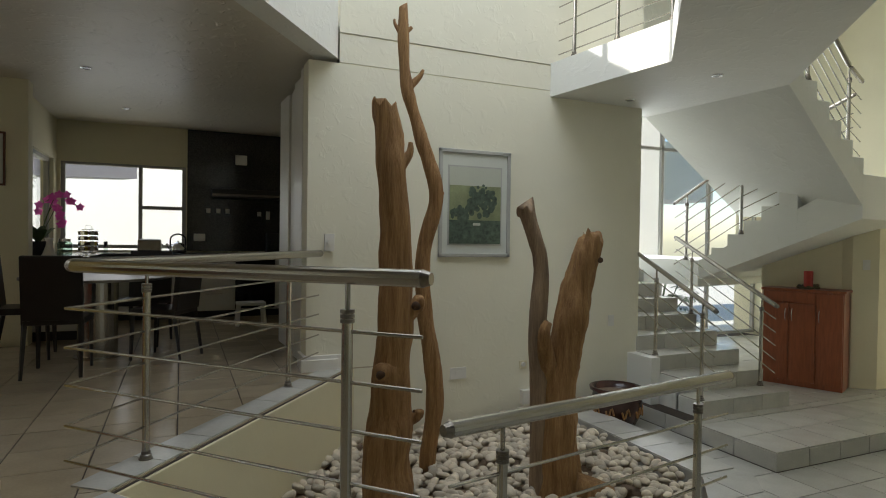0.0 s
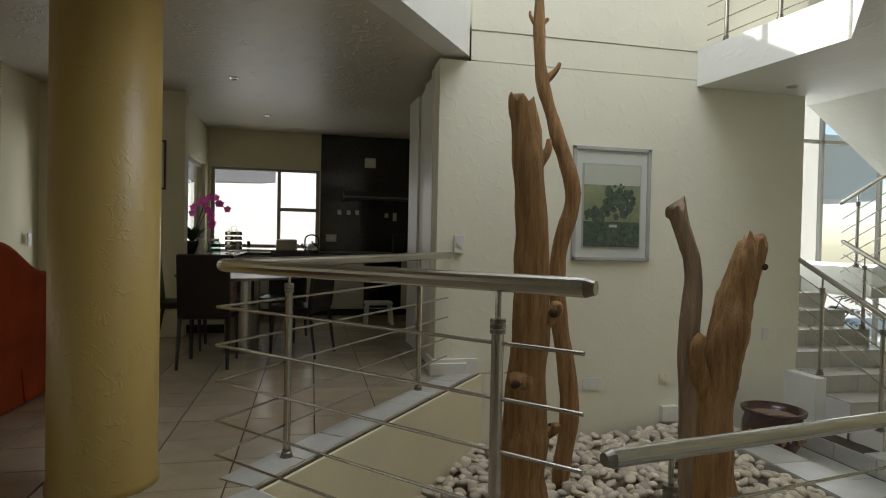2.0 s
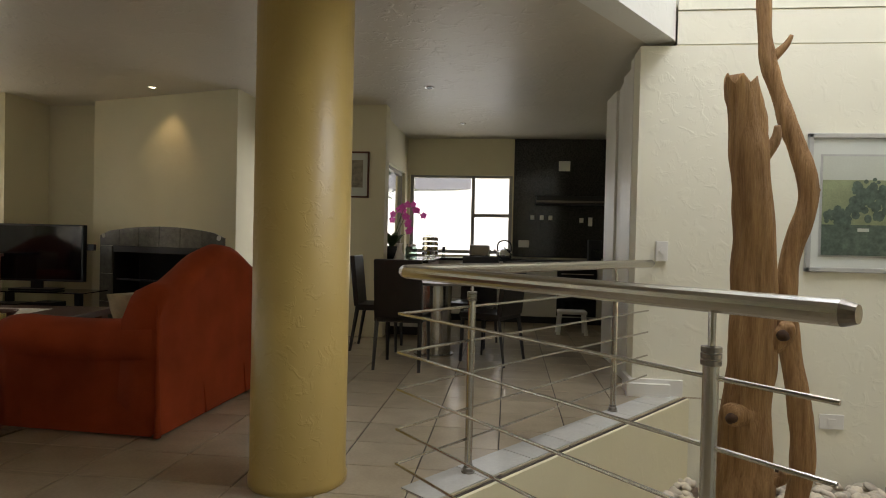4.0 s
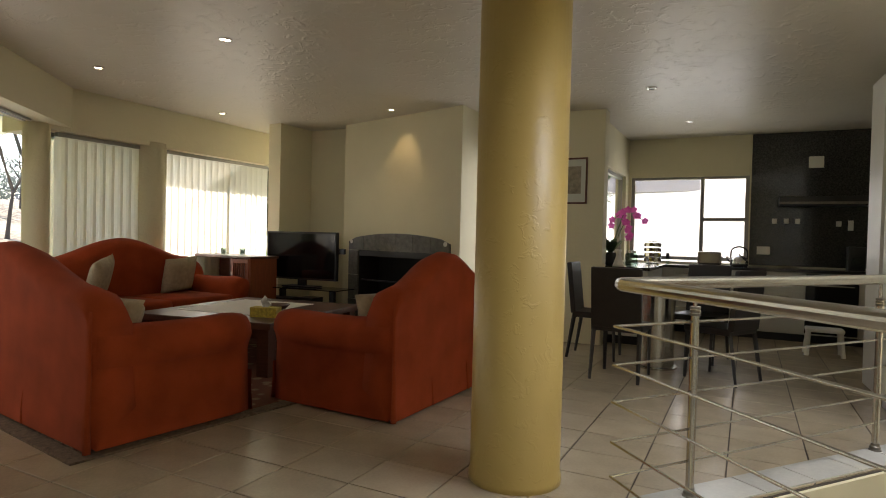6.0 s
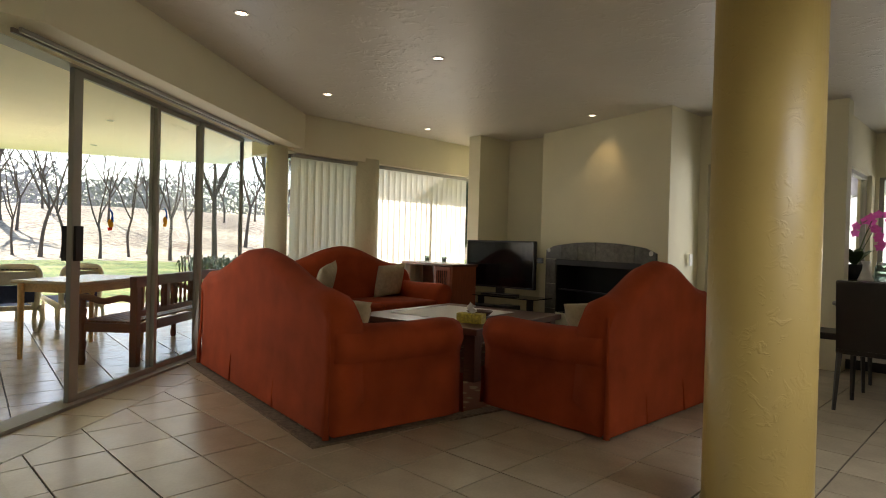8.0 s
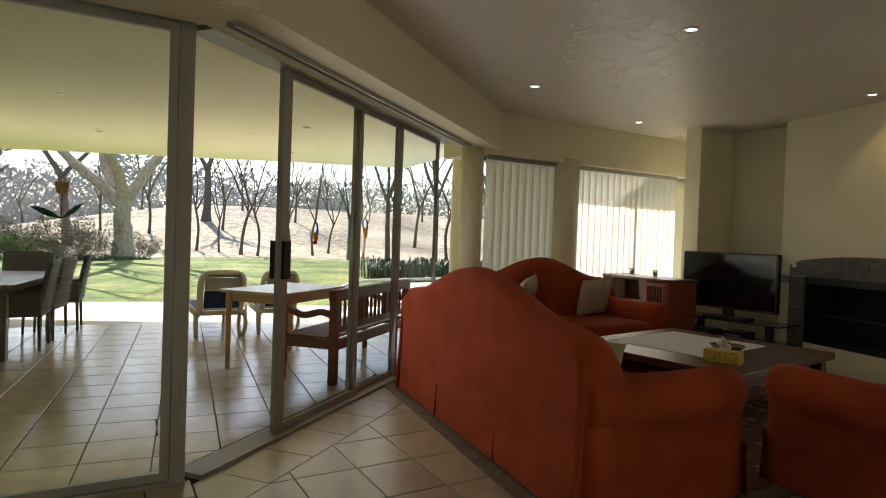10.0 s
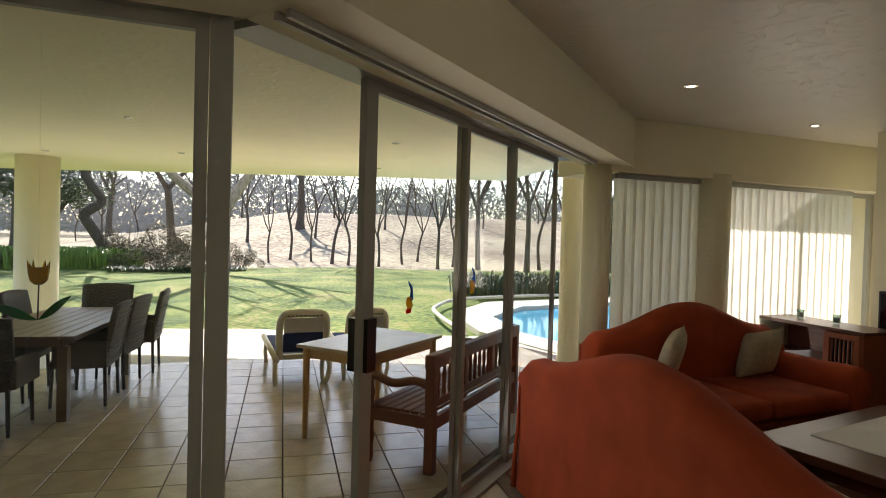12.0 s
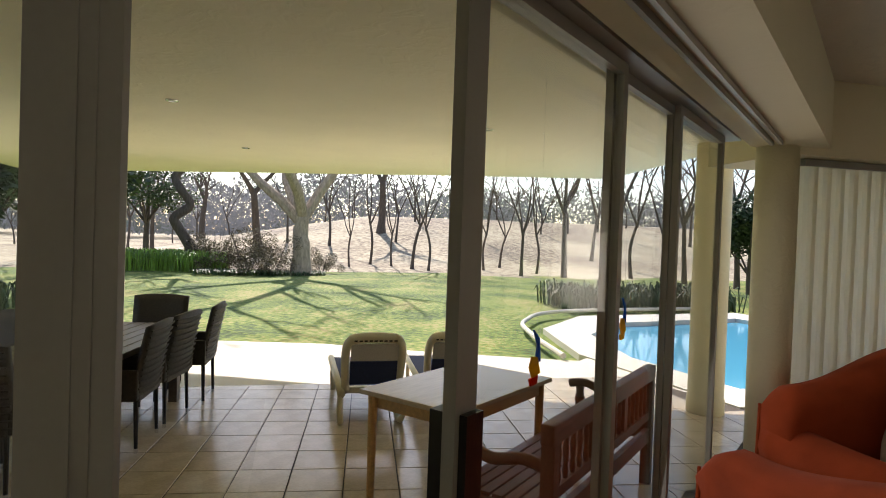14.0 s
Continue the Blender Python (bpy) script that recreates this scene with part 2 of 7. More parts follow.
def glass_material(name, tint=(0.97, 0.98, 0.97)):
    m = bpy.data.materials.new(name)
    m.use_nodes = True
    t = m.node_tree
    t.nodes.remove(t.nodes["Principled BSDF"])
    tr = t.nodes.new("ShaderNodeBsdfTransparent")
    tr.inputs[0].default_value = (*tint, 1)
    gl = t.nodes.new("ShaderNodeBsdfGlossy")
    gl.inputs["Roughness"].default_value = 0.02
    lw = t.nodes.new("ShaderNodeLayerWeight")
    lw.inputs[0].default_value = 0.5
    pw = t.nodes.new("ShaderNodeMath")
    pw.operation = "POWER"
    pw.inputs[1].default_value = 4.0
    t.links.new(lw.outputs["Facing"], pw.inputs[0])
    fr = t.nodes.new("ShaderNodeMath")
    fr.operation = "MULTIPLY_ADD"
    fr.inputs[1].default_value, fr.inputs[2].default_value = 0.45, 0.025
    t.links.new(pw.outputs[0], fr.inputs[0])
    mx = t.nodes.new("ShaderNodeMixShader")
    t.links.new(fr.outputs[0], mx.inputs[0])
    t.links.new(tr.outputs[0], mx.inputs[1])
    t.links.new(gl.outputs[0], mx.inputs[2])
    t.links.new(mx.outputs[0], t.nodes["Material Output"].inputs["Surface"])
    return m


M_GLASS = glass_material("clear_glass")


def blind_material():
    m = rough_surface("blind_fabric", (0.78, 0.74, 0.62), 0.9, scale=8, vary=0.05, grain=300, bump=0.1, dist=0.001)
    t = m.node_tree
    tl = t.nodes.new("ShaderNodeBsdfTranslucent")
    tl.inputs[0].default_value = (0.93, 0.91, 0.84, 1)
    mx = t.nodes.new("ShaderNodeMixShader")
    mx.inputs[0].default_value = 0.75
    t.links.new(t.nodes["Principled BSDF"].outputs[0], mx.inputs[1])
    t.links.new(tl.outputs[0], mx.inputs[2])
    t.links.new(mx.outputs[0], t.nodes["Material Output"].inputs["Surface"])
    return m


M_BLIND = blind_material()


def petal_material():
    """Thin petals that let the daylight behind them through."""
    m = rough_surface("magenta_petals", (0.78, 0.17, 0.52), 0.55, scale=30, vary=0.3, bump=0)
    t = m.node_tree
    tl = t.nodes.new("ShaderNodeBsdfTranslucent")
    tl.inputs[0].default_value = (0.85, 0.16, 0.55, 1)
    mx = t.nodes.new("ShaderNodeMixShader")
    mx.inputs[0].default_value = 0.5
    t.links.new(t.nodes["Principled BSDF"].outputs[0], mx.inputs[1])
    t.links.new(tl.outputs[0], mx.inputs[2])
    t.links.new(mx.outputs[0], t.nodes["Material Output"].inputs["Surface"])
    return m


M_ORCHID = petal_material()
M_TABLEGLASS = glass_material("table_glass", (0.75, 0.82, 0.79))


def lamp_material():
    m = material("downlight_glow", (0.9, 0.85, 0.7), 0.5)
    b = m.node_tree.nodes["Principled BSDF"]
    b.inputs["Emission Color"].default_value = (1.0, 0.86, 0.6, 1)
    b.inputs["Emission Strength"].default_value = 4.0
    return m


M_GLOW = lamp_material()


def rug_material():
    m = rough_surface("persian_rug", (0.34, 0.26, 0.14), 0.95, scale=14, vary=0.45, grain=200, bump=0.3, dist=0.004, tint=(0.34, 0.25, 0.14))
    t = m.node_tree
    b = t.nodes["Principled BSDF"]
    src = b.inputs["Base Color"].links[0].from_socket
    vo = t.nodes.new("ShaderNodeTexVoronoi")
    vo.inputs["Scale"].default_value = 9
    co = t.nodes.new("ShaderNodeTexCoord")
    t.links.new(co.outputs["Object"], vo.inputs["Vector"])
    mr = t.nodes.new("ShaderNodeMapRange")
    mr.inputs[1].default_value, mr.inputs[2].default_value = 0.25, 0.4
    t.links.new(vo.outputs["Distance"], mr.inputs[0])
    mx = t.nodes.new("ShaderNodeMix")
    mx.data_type = "RGBA"
    mx.inputs[7].default_value = (0.16, 0.055, 0.03, 1)
    t.links.new(src, mx.inputs[6])
    t.links.new(mr.outputs[0], mx.inputs[0])
    t.links.new(mx.outputs[2], b.inputs["Base Color"])
    return m


M_RUG = rug_material()
M_RUG_EDGE = rough_surface("rug_border", (0.16, 0.11, 0.07), 0.95, scale=40, vary=0.5, grain=200, bump=0.3, dist=0.004)


def ground_material(name, stops, scale, clump, bump):
    m = material(name, stops[0], 0.95)
    t = m.node_tree
    b = t.nodes["Principled BSDF"]
    co = t.nodes.new("ShaderNodeTexCoord")
    n1 = t.nodes.new("ShaderNodeTexNoise")
    n1.inputs["Scale"].default_value, n1.inputs["Detail"].default_value = scale, 8
    n2 = t.nodes.new("ShaderNodeTexNoise")
    n2.inputs["Scale"].default_value, n2.inputs["Detail"].default_value = clump, 6
    for n in (n1, n2):
        t.links.new(co.outputs["Object"], n.inputs["Vector"])
    mh = t.nodes.new("ShaderNodeMath")
    mh.operation = "ADD"
    t.links.new(n1.outputs["Fac"], mh.inputs[0])
    t.links.new(n2.outputs["Fac"], mh.inputs[1])
    cr = t.nodes.new("ShaderNodeValToRGB")
    mr = t.nodes.new("ShaderNodeMapRange")
    mr.inputs[1].default_value, mr.inputs[2].default_value = 0.82, 1.18
    t.links.new(mh.outputs[0], mr.inputs[0])
    cr.color_ramp.elements[0].color = (*stops[0], 1)
    cr.color_ramp.elements[1].color = (*stops[-1], 1)
    for i, s in enumerate(stops[1:-1]):
        e = cr.color_ramp.elements.new((i + 1) / (len(stops) - 1))
        e.color = (*s, 1)
    t.links.new(mr.outputs[0], cr.inputs[0])
    t.links.new(cr.outputs[0], b.inputs["Base Color"])
    bp = t.nodes.new("ShaderNodeBump")
    bp.inputs["Strength"].default_value, bp.inputs["Distance"].default_value = bump, 0.05
    t.links.new(n2.outputs["Fac"], bp.inputs["Height"])
    t.links.new(bp.outputs[0], b.inputs["Normal"])
    return m


M_LAWN = ground_material("winter_lawn", [(0.045, 0.085, 0.008), (0.11, 0.18, 0.016), (0.19, 0.25, 0.03), (0.32, 0.29, 0.09)], 0.55, 9.0, 0.7)
# darkest stops mottle the slope for leaf litter and painted tree shade
M_FIELD = ground_material("dry_veld", [(0.16, 0.12, 0.08), (0.31, 0.25, 0.16), (0.45, 0.38, 0.25), (0.52, 0.45, 0.30)], 0.09, 3.0, 0.5)

# ---- building helpers ----


def part(name, bm, mat, parent=None, label="", smooth=False, m=None):
    me = bpy.data.meshes.new(name)
    bmesh.ops.recalc_face_normals(bm, faces=bm.faces)
    if smooth:
        for f in bm.faces:
            f.smooth = True
    bm.to_mesh(me)
    bm.free()
    me.materials.append(mat)
    ob = new(name, me)
    if parent is not None:
        ob.parent = parent
    if m is not None:
        ob.matrix_basis = m
    if label:
        ob["label"] = label
    return ob


def thing(name, m, label, category, group=""):
    ob = new(name)
    ob.empty_display_size = 0.1
    ob.matrix_basis = m
    return tagged(ob, label, category, group)


def structure(name, bm, mat, label="", smooth=False):
    return tagged(part(name, bm, mat, None, label, smooth), category=name.split("_")[0], kind="structure")


def box(bm, x0, y0, z0, x1, y1, z1, bevel=0.0, m=None):
    c = Matrix.Translation(((x0 + x1) / 2, (y0 + y1) / 2, (z0 + z1) / 2)) @ Matrix.Diagonal((abs(x1 - x0), abs(y1 - y0), abs(z1 - z0), 1))
    r = bmesh.ops.create_cube(bm, size=1.0, matrix=(m @ c) if m is not None else c)
    if bevel:
        es = {e for v in r["verts"] for e in v.link_edges}
        bmesh.ops.bevel(bm, geom=list(es), offset=bevel, segments=2, affect="EDGES", profile=0.6)
    return bm


def B(x0, y0, z0, x1, y1, z1, bevel=0.0, m=None):
    return box(bmesh.new(), x0, y0, z0, x1, y1, z1, bevel, m)


def prism(bm, poly, z0, z1):
    """An upright solid over a plan polygon."""
    lo = [bm.verts.new((x, y, z0)) for x, y in poly]
    hi = [bm.verts.new((x, y, z1)) for x, y in poly]
    bm.faces.new(lo[::-1])
    bm.faces.new(hi)
    for i in range(len(poly)):
        j = (i + 1) % len(poly)
        bm.faces.new((lo[i], lo[j], hi[j], hi[i]))
    return bm


def wall_between(bm, a, b, z0, z1, thick, side=1):
    """A wall from plan point a to b; its thickness lies to the left (side 1) or right (-1) of the way."""
    ax, ay = a
    bx, by = b
    d = Vector((bx - ax, by - ay)).normalized()
    n = Vector((-d.y, d.x)) * thick * side
    return prism(bm, [(ax, ay), (bx, by), (bx + n.x, by + n.y), (ax + n.x, ay + n.y)], z0, z1)


def rod(bm, a, b, r0, r1=None, seg=10):
    a, b = Vector(a), Vector(b)
    d = b - a
    q = d.to_track_quat("Z", "Y").to_matrix().to_4x4()
    bmesh.ops.create_cone(bm, cap_ends=True, segments=seg, radius1=r0, radius2=r0 if r1 is None else r1, depth=d.length, matrix=Matrix.Translation((a + b) / 2) @ q)
    return bm


def tube(bm, pts, radii, seg=10, wobble=0.0, seed=0.0):
    """A round limb along points, tapered by radii."""
    rings = []
    pts = [Vector(p) for p in pts]
    for i, p in enumerate(pts):
        d = (pts[min(i + 1, len(pts) - 1)] - pts[max(i - 1, 0)]).normalized()
        ref = Vector((1, 0, 0)) if abs(d.x) < 0.9 else Vector((0, 1, 0))
        u = d.cross(ref).normalized()
        v = d.cross(u)
        ring = []
        for k in range(seg):
            a = 2 * math.pi * k / seg
            r = radii[i] if isinstance(radii, (list, tuple)) else radii
            w = u * math.cos(a) + v * math.sin(a)
            if wobble:
                r *= 1 + wobble * noise.noise((p + w * r) * 4.0 + Vector((seed, seed, 0)))
            ring.append(bm.verts.new(p + w * r))
        rings.append(ring)
    for i in range(len(rings) - 1):
        for k in range(seg):
            j = (k + 1) % seg
            bm.faces.new((rings[i][k], rings[i][j], rings[i + 1][j], rings[i + 1][k]))
    bm.faces.new(rings[0][::-1])
    bm.faces.new(rings[-1])
    return bm


def lathe(bm, profile, seg=24, m=None):
    """A turned form from (radius, height) pairs."""
    rings = []
    for r, z in profile:
        ring = []
        for k in range(seg):
            a = 2 * math.pi * k / seg
            co = Vector((r * math.cos(a), r * math.sin(a), z))
            ring.append(bm.verts.new(m @ co if m is not None else co))
        rings.append(ring)
    for i in range(len(rings) - 1):
        for k in range(seg):
            j = (k + 1) % seg
            bm.faces.new((rings[i][k], rings[i][j], rings[i + 1][j], rings[i + 1][k]))
    bm.faces.new(rings[0][::-1])
    bm.faces.new(rings[-1])
    return bm


def spline(pts, n):
    """Points smoothly spread through pts."""
    pts = [Vector(p) for p in pts]
    out = []
    for i in range(len(pts) - 1):
        p0, p1, p2, p3 = pts[max(i - 1, 0)], pts[i], pts[i + 1], pts[min(i + 2, len(pts) - 1)]
        for k in range(n):
            t = k / n
            out.append(0.5 * (2 * p1 + (p2 - p0) * t + (2 * p0 - 5 * p1 + 4 * p2 - p3) * t * t + (3 * p1 - p0 - 3 * p2 + p3) * t ** 3))
    out.append(pts[-1])
    return out


def pillow(bm, w, h, d, m=None, n=10):
    """A soft cushion: pinched corners, full middle."""
    grid = []
    for s in (1, -1):
        g = []
        for i in range(n + 1):
            row = []
            for j in range(n + 1):
                u, v = 2 * i / n - 1, 2 * j / n - 1
                f = max(0.0, (1 - u ** 4) * (1 - v ** 4)) ** 0.5
                pin = 1 - 0.06 * (1 - abs(u)) * abs(v) - 0.06 * (1 - abs(v)) * abs(u)
                co = Vector((u * w / 2 * pin, s * d / 2 * f, v * h / 2 * pin))
                row.append(bm.verts.new(m @ co if m is not None else co))
            g.append(row)
        grid.append(g)
    for s, g in enumerate(grid):
        for i in range(n):
            for j in range(n):
                q = [g[i][j], g[i + 1][j], g[i + 1][j + 1], g[i][j + 1]]
                bm.faces.new(q if s else q[::-1])
    bmesh.ops.remove_doubles(bm, verts=bm.verts, dist=0.0005)
    return bm


def clip(poly, a, b, c):
    """The part of a plan polygon where a*x + b*y >= c."""
    out = []
    for i in range(len(poly)):
        p, q = poly[i], poly[(i + 1) % len(poly)]
        fp, fq = a * p[0] + b * p[1] - c, a * q[0] + b * q[1] - c
        if fp >= 0:
            out.append(p)
        if fp * fq < 0:
            t = fp / (fp - fq)
            out.append((p[0] + t * (q[0] - p[0]), p[1] + t * (q[1] - p[1])))
    return out


def area(poly):
    return abs(sum(poly[i][0] * poly[(i + 1) % len(poly)][1] - poly[(i + 1) % len(poly)][0] * poly[i][1] for i in range(len(poly)))) / 2

# ---- structure ----
CEIL = 2.72
HALL = -0.70
DOOR_A, DOOR_D = Vector((-4.17, -0.05)), Vector((-0.640, 0.768))
DOOR_N = Vector((0.768, 0.640))


def door_point(s, n=0.0):
    p = DOOR_A + DOOR_D * s + DOOR_N * n
    return (p.x, p.y)


FLOOR_POLY = [(-4.3, -4.0), (-4.3, -0.1), (-6.75, 2.75), (-6.75, 7.0), (-2.6, 7.0), (-2.6, 6.6), (-1.4, 6.6), (-1.4, 8.8), (2.0, 8.8), (2.0, 4.5), (1.56, 4.27), (-0.11, 2.13), (1.02, 0.75), (1.02, -4.0)]
structure("floor_living", prism(bmesh.new(), FLOOR_POLY, -0.25, -0.008), M_GROUT, "dark grout bed under beige floor tiles")
structure("wall_planter_side", wall_between(bmesh.new(), (1.56, 4.27), (-0.11, 2.13), -0.75, -0.012, 0.02, 1), M_WALL, "cream plastered face below the upper floor")
structure("wall_planter_front", wall_between(bmesh.new(), (-0.11, 2.13), (1.02, 0.75), -0.75, -0.012, 0.02, 1), M_WALL, "cream plastered face below the upper floor")
structure("wall_step_side", wall_between(bmesh.new(), (1.02, 0.75), (1.02, -4.0), -0.75, -0.012, 0.02, 1), M_WALL, "cream plastered face below the upper floor")

# hall level, planter bed and rim, stair platform
structure("floor_hall", prism(bmesh.new(), [(1.04, -4.0), (10, -4.0), (10, 7.2), (3.95, 7.2), (3.95, 2.1), (3.2, 1.25), (1.04, 0.6)], HALL - 0.2, HALL - 0.008), M_GROUT, "grout bed under grey hall tiles")
structure("ground_planter", prism(bmesh.new(), [(1.56, 4.27), (3.6, 4.27), (3.6, 2.25), (2.95, 1.55), (1.05, 0.95), (-0.09, 2.13)], HALL - 0.3, -0.69), M_SOIL, "soil bed of the indoor planter")
rim = bmesh.new()
prism(rim, [(3.6, 4.27), (3.95, 4.27), (3.95, 2.1), (3.6, 2.25)], HALL - 0.1, -0.53)
structure("planter_rim_side", rim, M_HALL_TILE, "tiled rim of the indoor planter")
structure("planter_rim_corner", prism(bmesh.new(), [(3.6, 2.25), (3.95, 2.1), (3.2, 1.25), (2.95, 1.55)], HALL - 0.1, -0.53), M_HALL_TILE, "tiled rim of the indoor planter")
structure("planter_rim_front", prism(bmesh.new(), [(2.95, 1.55), (3.2, 1.25), (1.04, 0.6), (1.05, 0.95)], HALL - 0.1, -0.53), M_HALL_TILE, "tiled rim of the indoor planter")
structure("floor_platform", prism(bmesh.new(), [(4.6, 2.42), (10, 2.42), (10, 7.2), (4.6, 7.2)], HALL - 0.1, -0.548), M_GROUT, "raised platform before the stairs")

# picture wall, high over the planter; its left end carries the kitchen door
PW = bmesh.new()
box(PW, 1.15, 4.27, -0.8, 4.8, 4.5, CEIL - 0.045)
structure("wall_picture", PW, M_WALL_HALL, "cream trowelled wall behind the planter")
structure("wall_picture_band", B(1.42, 4.275, CEIL - 0.033, 4.8, 4.5, 2.935), M_WALL_HALL, "white plaster band between two shadow grooves")
structure("wall_picture_upper", B(1.42, 4.27, 2.947, 4.8, 4.5, 6.2), M_WALL_HALL, "white upper wall of the double-height hall")
structure("wall_picture_groove", B(1.42, 4.29, CEIL - 0.06, 4.8, 4.5, 2.98), M_WALL, "recessed groove lines in the wall")

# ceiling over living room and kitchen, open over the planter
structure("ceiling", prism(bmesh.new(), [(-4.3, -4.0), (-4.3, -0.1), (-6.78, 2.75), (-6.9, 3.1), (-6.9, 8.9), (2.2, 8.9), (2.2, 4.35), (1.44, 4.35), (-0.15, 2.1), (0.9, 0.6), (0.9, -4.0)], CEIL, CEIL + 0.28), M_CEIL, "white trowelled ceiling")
# its unseen top is kept low so sunlight passes over it
structure("wall_void_side", wall_between(bmesh.new(), (1.40, 4.27), (-0.17, 2.10), CEIL - 0.004, 4.8, 0.2, -1), M_WALL_WHITE, "white upper wall over the ceiling edge")
structure("wall_void_front", wall_between(bmesh.new(), (-0.17, 2.10), (0.9, 0.6), CEIL - 0.004, 6.2, 0.2, -1), M_WALL_WHITE, "white upper wall over the ceiling edge")
structure("wall_void_south", B(0.9, -4.2, -0.8, 10.2, -4.0, 6.2), M_WALL_WHITE, "white end wall of the hall")
structure("wall_void_west", B(0.7, -4.0, CEIL, 0.9, 0.6, 6.2), M_WALL_WHITE, "white upper wall of the hall")
structure("wall_hall_east", B(10.0, -4.2, -0.8, 10.2, 7.4, 6.2), M_WALL, "cream end wall of the hall")
# unseen roof, its gaps placed to let sun and sky into the hall
roof = bmesh.new()
box(roof, -0.4, -4.2, 6.2, 0.75, 1.9, 6.4)
box(roof, -0.4, 4.3, 6.2, 0.75, 8.9, 6.4)
box(roof, 3.6, -4.2, 6.2, 10.2, 8.9, 6.4)
box(roof, 0.75, -4.2, 6.2, 3.6, 0.9, 6.4)
box(roof, 0.75, 4.15, 6.2, 3.6, 8.9, 6.4)
structure("ceiling_hall", roof, M_WALL_WHITE, "white high ceiling, unseen, with gaps added as a roof light")

# living room walls
structure("wall_south", B(-7.0, -4.2, -0.2, 0.9, -4.0, CEIL), M_WALL, "cream wall closing the living room")
structure("wall_window_sill", B(-6.72, 3.1, -0.2, -6.55, 7.0, 0.06), M_WALL, "cream sill under the blinds")
# outer part is unseen, drawn out to set the shade line on the blinds
structure("beam_windows", B(-7.12, 3.1, 2.24, -6.35, 7.0, CEIL), M_WALL, "cream bulkhead over the blinds")
hd = bmesh.new()
prism(hd, [door_point(-0.12, -0.12), door_point(3.75, -0.12), door_point(3.75, 0.12), (-4.0215, -0.042)], 2.336, CEIL)
prism(hd, [(-4.02, -0.042), door_point(3.75, 0.1205), (-6.62, 3.36), (-6.35, 3.40), (-3.68, 0.143)], 2.29, CEIL)
structure("beam_doors", hd, M_WALL, "cream bulkhead over the sliding doors")
sdb = prism(bmesh.new(), [(-4.3, -4.0), (-4.0205, -4.0), (-4.0205, -0.044), door_point(-0.122, -0.12)], 2.337, CEIL)
prism(sdb, [(-4.02, -4.0), (-3.68, -4.0), (-3.68, 0.142), (-4.02, -0.043)], 2.29, CEIL)
structure("beam_side_door", sdb, M_WALL, "cream bulkhead over the sliding doors")
track = bmesh.new()
for off in (0.27, 0.32):
    a, b = door_point(-0.1, off), door_point(3.6, off)
    wall_between(track, a, b, 2.262, 2.289, 0.018)
structure("trim_curtain_track", track, M_ALU, "white twin curtain track under the bulkhead")
structure("wall_pier", B(-5.76, 5.76, -0.2, -5.55, 7.0, CEIL), M_WALL, "cream pier beside the television niche")
structure("wall_niche_back", B(-5.55, 6.42, -0.2, -4.7, 7.0, CEIL), M_WALL, "cream back of the television niche")
nwl = bmesh.new()
box(nwl, -6.9, 7.0, -0.2, -6.45, 7.2, CEIL)
box(nwl, -6.45, 7.0, -0.2, -5.77, 7.2, 0.058)
box(nwl, -6.45, 7.0, 2.202, -5.77, 7.2, CEIL)
box(nwl, -5.77, 7.0, -0.2, -2.6, 7.2, CEIL)
structure("wall_north_west", nwl, M_WALL, "cream wall behind the chimney")
CH_A, CH_D = Vector((-4.78, 6.2)), Vector((0.965, -0.262))


def chim(s, n=0.0):
    p = CH_A + CH_D * s + Vector((-0.262, -0.965)) * n
    return (p.x, p.y)


# chimney breast with its firebox opening
cb = bmesh.new()
prism(cb, [chim(0), chim(0.33), (chim(0.33)[0] + 0.1, 7.0), (-4.78, 7.0)], -0.2, 1.03)
prism(cb, [chim(1.80), chim(2.13), (-2.7, 7.0), (chim(1.80)[0] + 0.1, 7.0)], -0.2, 1.03)
prism(cb, [chim(0), chim(2.13), (-2.7, 7.0), (-4.78, 7.0)], 1.03, CEIL)
prism(cb, [chim(0.33), chim(1.80), (chim(1.8)[0] + 0.1, 7.0), (chim(0.33)[0] + 0.1, 7.0)], -0.2, 0.3)
structure("wall_chimney", cb, M_WALL, "cream chimney breast")
nw = bmesh.new()
box(nw, -2.72, 6.4, -0.2, -2.62, 6.6, CEIL)
box(nw, -2.62, 6.4, 2.16, -1.86, 6.6, CEIL)
box(nw, -1.86, 6.4, -0.2, -1.27, 6.6, CEIL)
structure("wall_north", nw, M_WALL, "cream wall with a tall garden window")

# kitchen shell
kw = bmesh.new()
box(kw, -1.5, 8.7, -0.2, -1.36, 8.95, CEIL)
box(kw, -1.36, 8.7, -0.2, 0.22, 8.95, 0.93)
box(kw, -1.36, 8.7, 2.16, 0.22, 8.95, CEIL)
box(kw, 0.22, 8.7, -0.2, 2.2, 8.95, CEIL)
structure("wall_kitchen_back", kw, M_WALL, "cream kitchen wall with a window")
kl = bmesh.new()
box(kl, -1.55, 6.6, -0.2, -1.4, 7.1, CEIL)
box(kl, -1.55, 7.1, -0.2, -1.4, 8.5, 0.93)
box(kl, -1.55, 7.1, 2.16, -1.4, 8.5, CEIL)
box(kl, -1.55, 8.5, -0.2, -1.4, 8.95, CEIL)
structure("wall_kitchen_left", kl, M_WALL, "cream kitchen wall with a side window")
structure("wall_kitchen_right", B(2.0, 4.5, -0.2, 2.2, 8.9, CEIL), M_WALL, "cream kitchen side wall")
